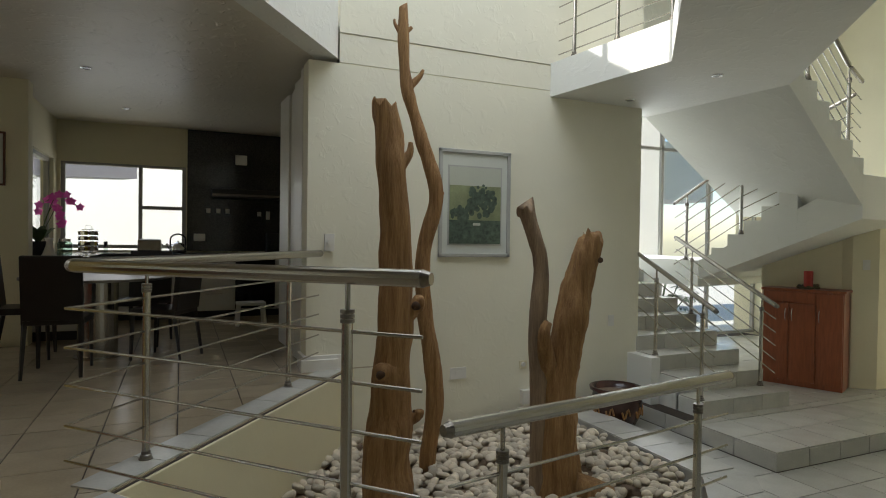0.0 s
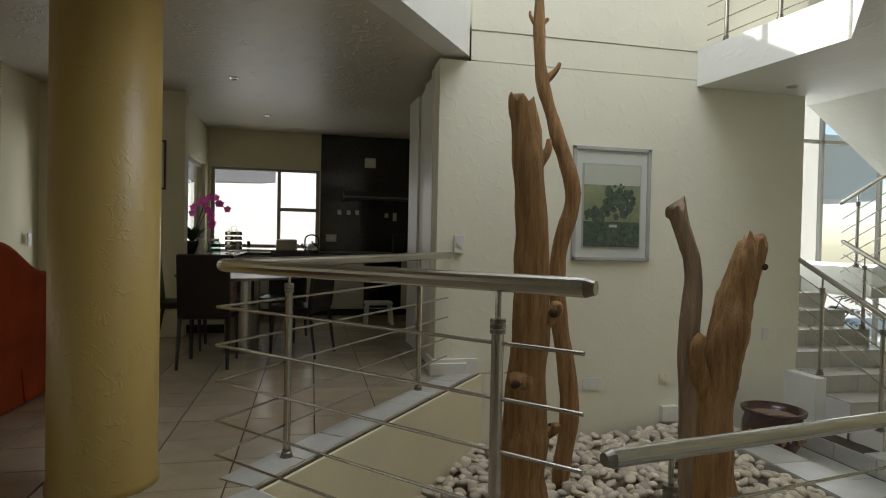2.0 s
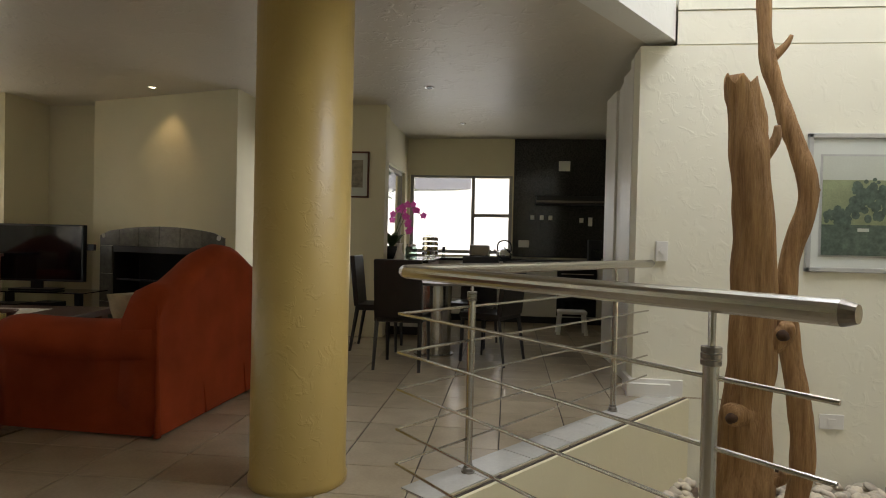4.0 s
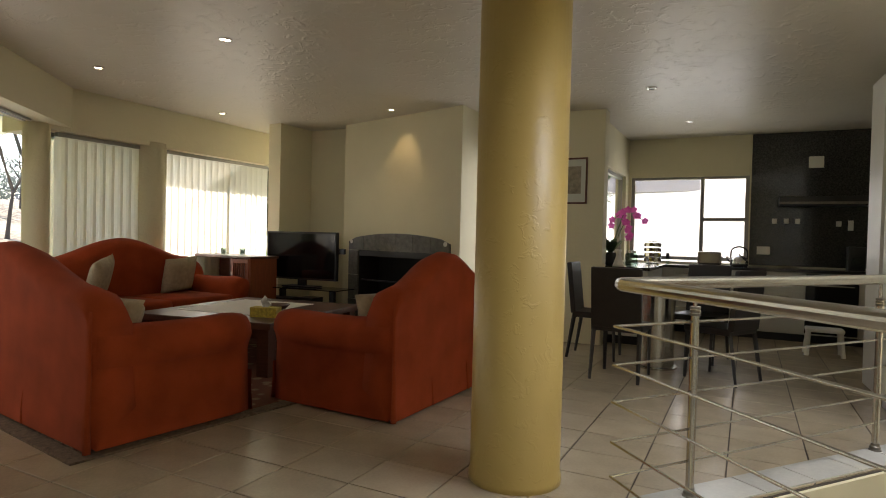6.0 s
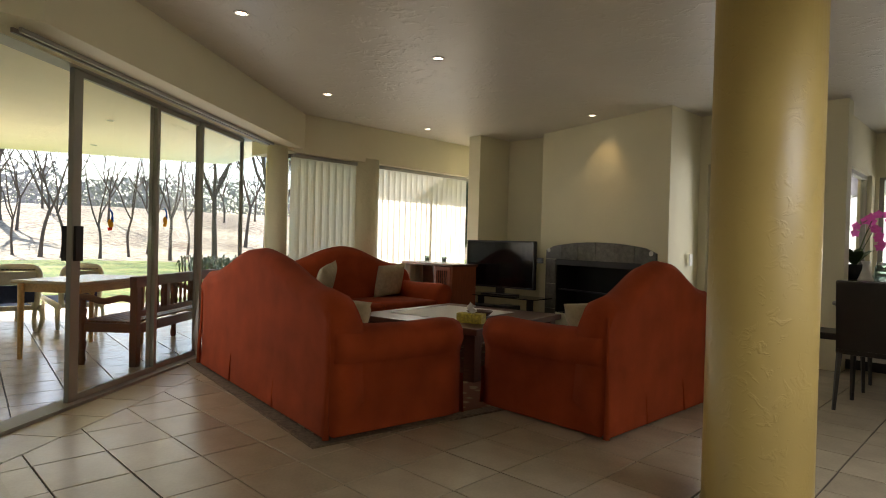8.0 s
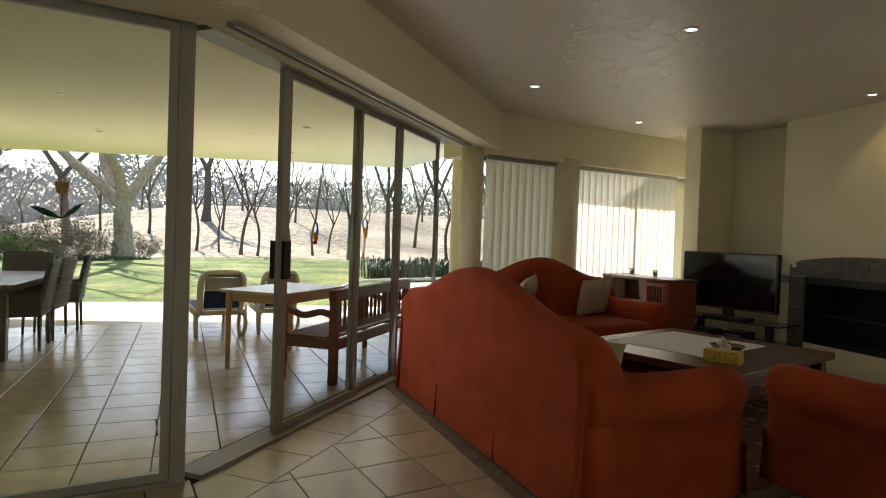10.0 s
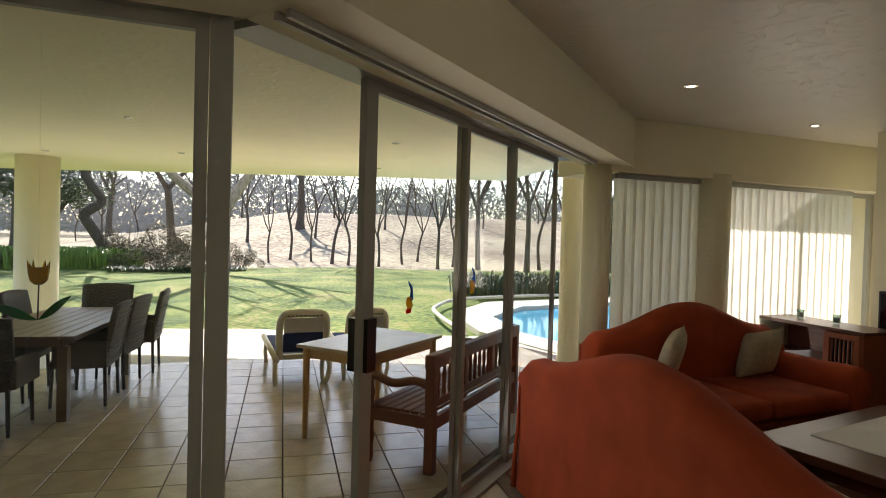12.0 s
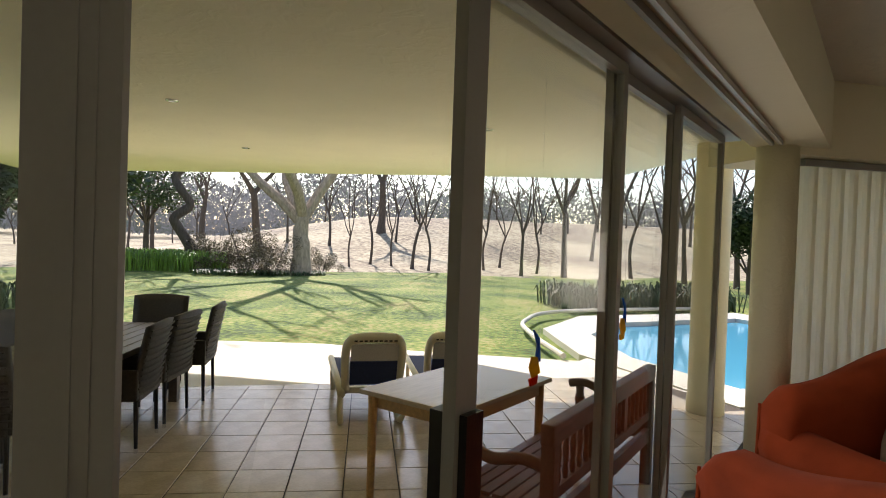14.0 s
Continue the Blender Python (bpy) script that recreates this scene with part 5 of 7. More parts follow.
for x, y, a in ((0.28, -0.34, -3), (0.95, -0.40, 6), (1.30, 0.08, 92), (-0.62, 0.40, 178), (0.0, 0.42, 183), (0.60, 0.40, 180), (-1.15, 0.10, -88)):
    copy_thing(wc, TM @ pose(x, y, 0, 0, 0, a))


def suncatcher(s, z, cols, label):
    t = thing("glass_ornament", Matrix.Translation((*door_point(s, -0.01), z)) @ Matrix.Rotation(math.atan2(DOOR_D.y, DOOR_D.x), 4, "Z"), label, "ornament")
    for nm, pts, c in (("tail", ((0.0, -0.01), (0.035, -0.02), (0.02, 0.09), (0.05, 0.19), (0.01, 0.13)), cols[0]), ("body", ((0.0, -0.08), (0.05, -0.10), (0.07, -0.03), (0.055, 0.03), (0.02, 0.02)), cols[1]), ("head", ((0.02, -0.14), (0.06, -0.145), (0.07, -0.10), (0.015, -0.09)), cols[2])):
        bm = bmesh.new()
        a = [bm.verts.new((-x * 0.95, 0.0, y * 0.5)) for x, y in pts]
        b = [bm.verts.new((-x * 0.95, 0.006, y * 0.5)) for x, y in pts]
        bm.faces.new(a)
        bm.faces.new(b[::-1])
        for i in range(len(pts)):
            j = (i + 1) % len(pts)
            bm.faces.new((a[i], a[j], b[j], b[i]))
        part(nm, bm, c, t)
    part("thread", rod(bmesh.new(), (-0.025, 0.003, 0.05), (-0.025, 0.003, 0.85), 0.0003, seg=5), M_ALU, t)
    return t


def colour_glass(name, c):
    """Stained glass: glossy, and glowing with the light behind it."""
    m = material(name, c, 0.15)
    t = m.node_tree
    tl = t.nodes.new("ShaderNodeBsdfTranslucent")
    tl.inputs[0].default_value = (*[min(1.0, v * 1.25) for v in c], 1)
    mx = t.nodes.new("ShaderNodeMixShader")
    mx.inputs[0].default_value = 0.75
    t.links.new(t.nodes["Principled BSDF"].outputs[0], mx.inputs[1])
    t.links.new(tl.outputs[0], mx.inputs[2])
    t.links.new(mx.outputs[0], t.nodes["Material Output"].inputs["Surface"])
    return m


C_B, C_R, C_Y = colour_glass("blue_glass", (0.02, 0.16, 0.6)), colour_glass("red_glass", (0.75, 0.06, 0.02)), colour_glass("yellow_glass", (0.8, 0.5, 0.04))
suncatcher(1.20, 1.28, (C_B, C_Y, C_R), "blue, yellow and red stained glass ornament hung at a door")
suncatcher(1.95, 1.33, (C_B, C_Y, C_Y), "small yellow and blue stained glass ornament hung at a door")


def glass_tulip(y, z):
    """A flat stained glass tulip, its outline leaded, hung inside the side door."""
    t = thing("glass_tulip", Matrix.Translation((-4.17, y, z)), "yellow stained glass tulip with two green leaves hung at a door", "ornament")

    def flat(name, pts, mat, x0, x1, parent, label=""):
        bm = bmesh.new()
        a = [bm.verts.new((x0, p, q)) for p, q in pts]
        b = [bm.verts.new((x1, p, q)) for p, q in pts]
        bm.faces.new(a)
        bm.faces.new(b[::-1])
        for i in range(len(pts)):
            j = (i + 1) % len(pts)
            bm.faces.new((a[i], a[j], b[j], b[i]))
        return part(name, bm, mat, parent, label)

    def leaf(s, l, h):
        up = [(s * l * k / 8, h * (k / 8) ** 1.1 + 0.018 * math.sin(math.pi * k / 8)) for k in range(9)]
        dn = [(s * l * k / 8, h * (k / 8) ** 1.1 - 0.014 * math.sin(math.pi * k / 8)) for k in range(7, 0, -1)]
        return up + dn
    cup = [(-0.010, 0.110), (0.010, 0.110), (0.024, 0.122), (0.029, 0.15), (0.031, 0.185), (0.021, 0.165), (0.017, 0.188), (0.011, 0.164), (-0.009, 0.164), (-0.014, 0.188), (-0.018, 0.166), (-0.031, 0.186), (-0.028, 0.145), (-0.023, 0.122)]
    cu = flat("cup", [(p * 0.92, 0.113 + (q - 0.110) * 0.9) for p, q in cup], C_Y, -0.002, 0.003, t)
    flat("lead_edge", cup, M_BLACK, -0.006, -0.0022, cu)
    part("stem", rod(bmesh.new(), (0, 0, 0.0), (0, 0.002, 0.112), 0.0022, seg=8), M_BLACK, t)
    flat("leaf", leaf(-1, 0.125, 0.05), C_G, -0.003, 0.003, t)
    flat("leaf", leaf(1, 0.09, 0.075), C_G, -0.003, 0.003, t)
    part("thread", rod(bmesh.new(), (0, 0, 0.165), (0, 0, 0.90), 0.0003, seg=5), M_ALU, t)
    return t


C_G = colour_glass("green_glass", (0.01, 0.16, 0.05))
glass_tulip(-0.63, 1.315)


# ---- trees ----


def branch(bm, p, d, length, r, depth, rr, twigs, spread=0.65, up=0.12):
    n = 4 if depth > 1 else 3
    pts, rad = [p.copy()], [r]
    q, dirv = p.copy(), d.copy()
    for i in range(n):
        dirv = (dirv + Vector((rr.uniform(-1, 1), rr.uniform(-1, 1), rr.uniform(-0.6, 1) * 1.0)) * 0.22 + Vector((0, 0, up * 0.3))).normalized()
        q = q + dirv * length / n
        pts.append(q.copy())
        rad.append(r * (1 - 0.5 * (i + 1) / n))
    tube(bm, pts, rad, 8 if r > 0.08 else (5 if r > 0.02 else 3))
    if depth == 0:
        return
    kids = rr.choice((2, 3, 3)) if depth > 1 else 4
    for k in range(kids):
        i = rr.randint(max(1, n - 2), n)
        side = Vector((rr.uniform(-1, 1), rr.uniform(-1, 1), rr.uniform(-0.2, 0.7))).normalized()
        nd = (dirv * (1 - spread) + side * spread + Vector((0, 0, up))).normalized()
        branch(bm, pts[i], nd, length * rr.uniform(0.55, 0.8), rad[i] * rr.uniform(0.55, 0.75), depth - 1, rr, twigs, spread, up)


def bare_tree(name, seed, height, r, lean, depth, label, mat, trunk_pts=None, fork=0.45, limbs=3, spread=0.6):
    rr = random.Random(seed)
    t = thing(name, Matrix.Identity(4), label, "tree", "bare winter trees")
    bm = bmesh.new()
    if trunk_pts is None:
        trunk_pts = [(0, 0, -0.3), (lean * 0.3 + rr.uniform(-0.1, 0.1), rr.uniform(-0.1, 0.1), height * fork * 0.5), (lean, 0, height * fork)]
    sp = spline(trunk_pts, 5)
    n = len(sp)
    tube(bm, sp, [r * (1.5 - 2.5 * i / n if i < n * 0.2 else 1.0 - 0.35 * i / n) for i in range(n)], 12, 0.15, seed)
    part("trunk", bm, mat, t, smooth=True)
    cr = bmesh.new()
    top = sp[-1]
    for k in range(limbs):
        a = 6.283 * k / limbs + rr.uniform(-0.4, 0.4)
        d = Vector((math.cos(a) * spread, math.sin(a) * spread, 1.0)).normalized()
        branch(cr, top - Vector((0, 0, 0.1 * k)), d, height * (1 - fork) * 0.5, r * 0.6, depth, rr, None)
    part("crown", cr, mat if r > 0.3 else M_TWIG, t)
    return t


def leafy(name, seed, size, n, leaf, mat, label, trunk=0.0, category="shrub", group=""):
    rr = random.Random(seed)
    t = thing(name, Matrix.Identity(4), label, category, group)
    sx, sy, sz = size
    if trunk:
        bm = bmesh.new()
        tube(bm, [(0, 0, -0.2), (rr.uniform(-0.2, 0.2), 0, trunk * 0.6), (rr.uniform(-0.3, 0.3), 0.1, trunk + sz * 0.5)], [0.16, 0.13, 0.06], 8)
        for k in range(5):
            a = k * 1.26
            tube(bm, [(0, 0, trunk * 0.8), (math.cos(a) * sx * 0.4, math.sin(a) * sy * 0.4, trunk + sz * 0.5)], [0.07, 0.02], 5)
        part("trunk", bm, M_BARK, t)
    else:
        bm = bmesh.new()
        for k in range(14):
            a = rr.uniform(0, 6.28)
            tube(bm, [(0.1 * math.cos(a), 0.1 * math.sin(a), -0.1), (sx * 0.4 * math.cos(a), sy * 0.4 * math.sin(a), sz * rr.uniform(0.6, 0.95))], [0.015, 0.006], 4)
        part("stems", bm, M_TWIG, t)
    vs, fs = [], []
    blobs = [(rr.gauss(0, 0.28), rr.gauss(0, 0.28), rr.uniform(0.15, 0.85), rr.uniform(0.16, 0.32)) for k in range(16)]
    for k in range(n):
        b = rr.choice(blobs)
        d = Vector((rr.gauss(0, 1), rr.gauss(0, 1), rr.gauss(0, 1))).normalized() * b[3] * rr.uniform(0.5, 1.0)
        c = Vector(((b[0] + d.x) * sx, (b[1] + d.y) * sy, trunk + max(0.02, b[2] + d.z * 0.8) * sz))
        u = Vector((rr.uniform(-1, 1), rr.uniform(-1, 1), rr.uniform(-0.6, 0.6))).normalized() * leaf * rr.uniform(0.6, 1.3)
        w = u.cross(Vector((rr.uniform(-1, 1), rr.uniform(-1, 1), 1))).normalized() * leaf * 0.45
        i = len(vs)
        vs += [tuple(c - u), tuple(c + w), tuple(c + u), tuple(c - w)]
        fs.append((i, i + 1, i + 2, i + 3))
    me = bpy.data.meshes.new("foliage")
    me.from_pydata(vs, [], fs)
    me.materials.append(mat)
    f = new("foliage", me)
    f.parent = t
    return t


def stand(t, x, y, rz=0.0, s=1.0, dz=0.0):
    c = copy_thing(t, pose(x, y, ground_height(x, y) + dz, 0, 0, rz))
    c.scale = (s, s, s)
    return c


def garden_at(px, d):
    """A garden spot d metres out along the view axis of the last stretch, px to its side."""
    return (-3.03 - 0.978 * d + 0.21 * px * d, 0.12 + 0.21 * d + 0.978 * px * d)


def put_tree(t, side, d, rz=0.0, s=1.0):
    x, y = garden_at(side, d)
    t.matrix_basis = pose(x, y, ground_height(x, y), 0, 0, rz)
    t.scale = (s, s, s)
    return t


big = put_tree(bare_tree("pale_barked_tree", 3, 15.0, 0.42, 0.0, 5, "large pale-barked tree with spreading bare limbs", M_BARK_PALE, [(0, 0, -0.3), (0.05, 0.0, 0.9), (-0.05, -0.05, 1.7), (0.0, 0.0, 2.5)], fork=0.3, limbs=4, spread=0.85), -0.205, 26.0)
tw = put_tree(bare_tree("twisted_tree", 11, 8.0, 0.24, 0.0, 4, "twisted grey tree with an S-shaped trunk", M_BARK, [(0, 0.35, -0.3), (0, 0.1, 0.8), (0, -0.55, 1.9), (0.1, -0.75, 2.4), (0, -0.1, 3.0), (0.1, -0.5, 3.7), (0, -0.75, 4.3), (0, -0.2, 4.8), (0, 0.6, 4.9)], limbs=3, spread=1.1), -0.385, 28.0)
put_tree(bare_tree("dark_trunk_tree", 21, 10.0, 0.30, -0.2, 4, "dark-trunked bare tree at the lawn's edge", M_BARK), -0.515, 27.0)
put_tree(bare_tree("leaning_tree", 22, 10.0, 0.28, 1.0, 4, "leaning bare tree in the field", M_BARK, fork=0.4), -0.275, 38.0, -20)
far_a = put_tree(bare_tree("field_tree", 25, 9.5, 0.33, 0.3, 4, "bare tree on the dry slope", M_BARK), -0.075, 50.0)
stand(far_a, *garden_at(-0.37, 58), 120, 0.9)
thin = put_tree(bare_tree("young_tree", 31, 7.5, 0.06, 0.15, 5, "slender bare young tree at the edge of the field", M_TWIG, fork=0.24, limbs=3, spread=0.4), -0.125, 33.0)
thin2 = put_tree(bare_tree("young_tree", 35, 8.0, 0.075, -0.3, 5, "slender bare young tree at the edge of the field", M_TWIG, fork=0.22, limbs=3, spread=0.45), 0.058, 31.0)
thin3 = put_tree(bare_tree("young_tree", 38, 8.5, 0.095, 0.1, 5, "straight bare tree at the edge of the field", M_BARK, fork=0.27, limbs=4, spread=0.5), 0.162, 31.0)
rt = random.Random(17)
for side, d, which, s in ((-0.092, 35, thin, 0.9), (-0.055, 34, thin, 0.8), (-0.022, 33, thin2, 0.9), (0.005, 32, thin, 1.05), (0.10, 34, thin, 0.9), (0.125, 36, thin2, 0.8), (0.187, 33, thin, 0.95), (0.235, 31, thin3, 1.0), (0.325, 30, thin3, 1.05), (0.35, 32, thin, 1.1), (0.40, 31, thin2, 1.1), (0.44, 29, thin3, 0.95), (0.49, 30, thin, 1.2), (0.53, 27, thin3, 0.9), (0.57, 32, thin2, 1.1), (0.62, 29, thin3, 0.9), (0.68, 31, thin, 1.2), (0.75, 30, thin3, 1.0), (0.28, 42, thin2, 1.1), (-0.16, 44, thin2, 1.1), (-0.45, 40, thin3, 1.0), (-0.6, 34, thin3, 1.0), (0.85, 30, thin3, 1.0), (0.95, 32, thin2, 1.1), (1.1, 30, thin3, 1.1), (-0.72, 30, thin3, 1.0)):
    stand(which, *garden_at(side, d), rt.uniform(0, 360), s * rt.uniform(1.2, 1.65))

for k in range(26):
    stand(rt.choice((thin, thin2, thin3, thin3)), *garden_at(-0.75 + 1.55 * (k + rt.uniform(0.1, 0.9)) / 26, rt.uniform(44, 80)), rt.uniform(0, 360), rt.uniform(1.0, 1.5))

# shrubs, lilies, evergreens
bush = put_tree(leafy("clipped_shrub", 41, (1.9, 1.9, 2.1), 4200, 0.055, M_DRYLEAF, "clipped brown winter shrub", group="shrubs by the lawn"), -0.292, 26.5)
stand(bush, *garden_at(-0.252, 25.5), 50, 0.85)
stand(bush, *garden_at(-0.345, 27.5), 100, 1.0)
stand(bush, *garden_at(-0.172, 27.5), 200, 0.6)
ev = put_tree(leafy("evergreen_tree", 45, (4.2, 4.2, 3.6), 5000, 0.10, M_LEAF, "leafy evergreen tree with a forked trunk", 2.6, "tree", "evergreen trees"), -0.46, 29.0)
ev2 = put_tree(leafy("dark_evergreen", 47, (4.6, 4.6, 4.4), 11000, 0.15, M_LEAF_DARK, "dense dark evergreen tree beside the patio", 1.2, "tree", "evergreen trees"), -0.74, 17.0)
stand(ev2, *garden_at(-0.86, 16.0), 80, 1.1)
stand(ev2, *garden_at(-0.98, 18.0), 150, 1.2)
stand(ev2, *garden_at(0.55, 24.0), 30, 0.75)
stand(ev2, *garden_at(0.66, 25.0), 130, 0.8)
stand(ev2, -12.5, 16.5, 10, 0.8)
stand(ev2, -9.0, 17.5, 60, 0.9)
stand(ev2, -17.5, 17.0, 60, 0.9)


def strap_clump(name, seed, w, d, h, n, mat, label):
    rr = random.Random(seed)
    vs, fs = [], []
    for k in range(n):
        x, y = rr.uniform(-w, w), rr.uniform(-d, d)
        a = rr.uniform(0, 6.28)
        u = Vector((math.cos(a), math.sin(a), 0))
        s = Vector((-u.y, u.x, 0)) * 0.022
        hh = h * rr.uniform(0.6, 1.1)
        p0, p1, p2 = Vector((x, y, 0)), Vector((x, y, 0)) + u * 0.12 + Vector((0, 0, hh * 0.8)), Vector((x, y, 0)) + u * rr.uniform(0.3, 0.5) + Vector((0, 0, hh * rr.uniform(0.3, 0.75)))
        i = len(vs)
        vs += [tuple(p0 - s), tuple(p0 + s), tuple(p1 + s), tuple(p1 - s), tuple(p2)]
        fs += [(i, i + 1, i + 2, i + 3), (i + 3, i + 2, i + 4)]
    me = bpy.data.meshes.new(name)
    me.from_pydata(vs, [], fs)
    me.materials.append(mat)
    return tagged(new(name, me), label, "plants", kind="stuff")


lx, ly = garden_at(-0.44, 27.0)
li = strap_clump("lily_bed", 51, 1.3, 2.9, 1.1, 2600, M_LEAF_LILY, "bed of bright green strap-leaved lilies")
li.location = (lx, ly, ground_height(lx, ly))
lx, ly = garden_at(-0.27, 25.5)
li = strap_clump("groundcover", 52, 0.8, 2.6, 0.25, 900, M_LEAF, "low grey-green groundcover under the shrubs")
li.location = (lx, ly, ground_height(lx, ly))
li = strap_clump("pool_plants", 53, 1.2, 2.6, 0.8, 900, M_LEAF_DARK, "arching strap-leaved plants behind the pool")
li.location = (-18.2, 9.5, -0.1)
li = strap_clump("patio_edge_plants", 54, 1.5, 2.0, 0.7, 900, M_LEAF, "low green plants beside the patio")
li.location = (-16.5, -7.5, -0.15)

# far woods: twigs and leaves nobody could count
rw = random.Random(61)
vs, fs, vs2, fs2 = [], [], [], []
for k in range(110000):
    y = rw.uniform(-190, 190)
    x = -rw.uniform(118, 165) - 20 * noise.noise((y * 0.03, 2, 0))
    hgt = 12.5 + 3.5 * noise.noise((y * 0.05, 0, 0)) + 3 * noise.noise((y * 0.17, 5, 0))
    z = 1.0 + rw.uniform(0, 1) ** 1.5 * max(3, hgt)
    c = Vector((x, y, z))
    u = Vector((rw.uniform(-0.3, 0.3), rw.uniform(-1, 1), rw.uniform(-1, 1))).normalized() * rw.uniform(0.3, 0.9)
    w = Vector((rw.uniform(-0.3, 0.3), rw.uniform(-1, 1), rw.uniform(-1, 1))).normalized() * rw.uniform(0.10, 0.3)
    t = (vs, fs) if noise.noise((y * 0.04, 9, 0)) + rw.uniform(-0.3, 0.3) > 0.05 else (vs2, fs2)
    i = len(t[0])
    t[0].extend([tuple(c - u), tuple(c + w), tuple(c + u), tuple(c - w)])
    t[1].append((i, i + 1, i + 2, i + 3))
# pale greyed base colours paint the distance haze onto twigs and leaves
M_FARWOOD = rough_surface("bare_woods_haze_in_colour", (0.38, 0.365, 0.36), 1.0, scale=0.1, vary=0.15, bump=0, per_piece=0.15)
M_FARGREEN = rough_surface("green_woods_haze_in_colour", (0.27, 0.285, 0.24), 1.0, scale=0.1, vary=0.15, bump=0, per_piece=0.15)
for nm, a, b, m, lab in (("far_bare_woods", vs2, fs2, M_FARWOOD, "grey-brown bare woods beyond the field, haze painted into the colour"), ("far_green_woods", vs, fs, M_FARGREEN, "green woods beyond the field, haze painted into the colour")):
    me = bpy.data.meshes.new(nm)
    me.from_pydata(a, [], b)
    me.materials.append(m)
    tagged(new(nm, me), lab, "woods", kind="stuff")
ob = thing("distant_building", pose(-178, 60, 2), "office block beyond the trees, paled in colour to imitate haze", "building")
# white walls and pale window bands carry the haze in their colour
part("wall", B(-3, -5, 0, 3, 5, 10), M_EXT, ob)
for k in range(5):
    part("window_band", B(3.0, -4.6, 2 + 1.7 * k, 3.1, 4.6, 2.8 + 1.7 * k), M_SLING_PALE, ob)

# outside the kitchen, the garden window and the stair window
structure("backdrop_kitchen_wall", prism(bmesh.new(), [(-3.2, 16.0), (2.5, 10.4), (2.7, 10.6), (-3.0, 16.2)], -1.0, 3.6), M_EXT, "sunlit white boundary wall outside the kitchen")
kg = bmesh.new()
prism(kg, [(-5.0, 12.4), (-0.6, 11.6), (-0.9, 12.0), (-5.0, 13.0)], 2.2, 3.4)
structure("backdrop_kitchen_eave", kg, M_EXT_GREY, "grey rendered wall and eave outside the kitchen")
structure("ground_yard", B(-9.0, 7.3, -0.4, 4.6, 12.4, -0.2), M_PAVING, "pale paved yard behind the house")
structure("ground_drive", B(4.6, 7.2, -0.9, 40.0, 60.0, -0.7), M_PAVING, "pale sunlit driveway outside the stairs")
hs = bmesh.new()
prism(hs, [(4.3, 12.0), (10.1, 9.4), (10.2, 9.6), (4.4, 12.2)], -0.9, 9.0)
box(hs, 9.4, 10.2, 2.2, 12.5, 11.6, 3.6)
structure("backdrop_stair_wall", hs, M_EXT, "white outer walls of the house beyond the stair window")
structure("backdrop_garden_wall", prism(bmesh.new(), [(-6.2, 13.2), (-2.0, 9.0), (-1.85, 9.15), (-6.05, 13.35)], -0.6, 3.4), M_EXT, "sunlit white garden wall beyond the tall window")
yd = leafy("yard_tree", 71, (2.5, 2.5, 2.6), 2600, 0.08, M_LEAF, "leafy tree in the back yard", 1.3, "tree")
yd.matrix_basis = pose(-3.6, 9.8, -0.2)
yd2 = copy_thing(yd, pose(9.5, 13.5, -0.7, 0, 0, 70))


def split_leaf_plant(m):
    t = thing("split_leaf_plant", m, "green split-leaf philodendron outside the stair window", "plant")
    rr = random.Random(77)
    for k in range(14):
        a = rr.uniform(0, 6.28)
        h, o = rr.uniform(0.5, 1.25), rr.uniform(0.2, 0.5)
        tip = Vector((o * math.cos(a), o * math.sin(a), h))
        lf = bmesh.new()
        tube(lf, [(0, 0, 0), tip * 0.5 + Vector((0, 0, 0.15)), tip], [0.012, 0.01, 0.006], 5)
        d = Vector((math.cos(a), math.sin(a), -0.25)).normalized()
        s = Vector((-math.sin(a), math.cos(a), 0))
        for q in np.linspace(0.0, 1.0, 6):
            for sd in (-1, 1):
                b0 = tip + d * 0.30 * q
                e = b0 + s * sd * 0.2 * (1 - 0.6 * q) + d * 0.08
                vsn = [lf.verts.new(p) for p in (b0 - d * 0.02, e - d * 0.008, e + d * 0.015, b0 + d * 0.025)]
                lf.faces.new(vsn)
        part("leaf", lf, M_LEAF, t)
    return t


split_leaf_plant(pose(6.9, 6.2, -0.54))

# ---- living room ----


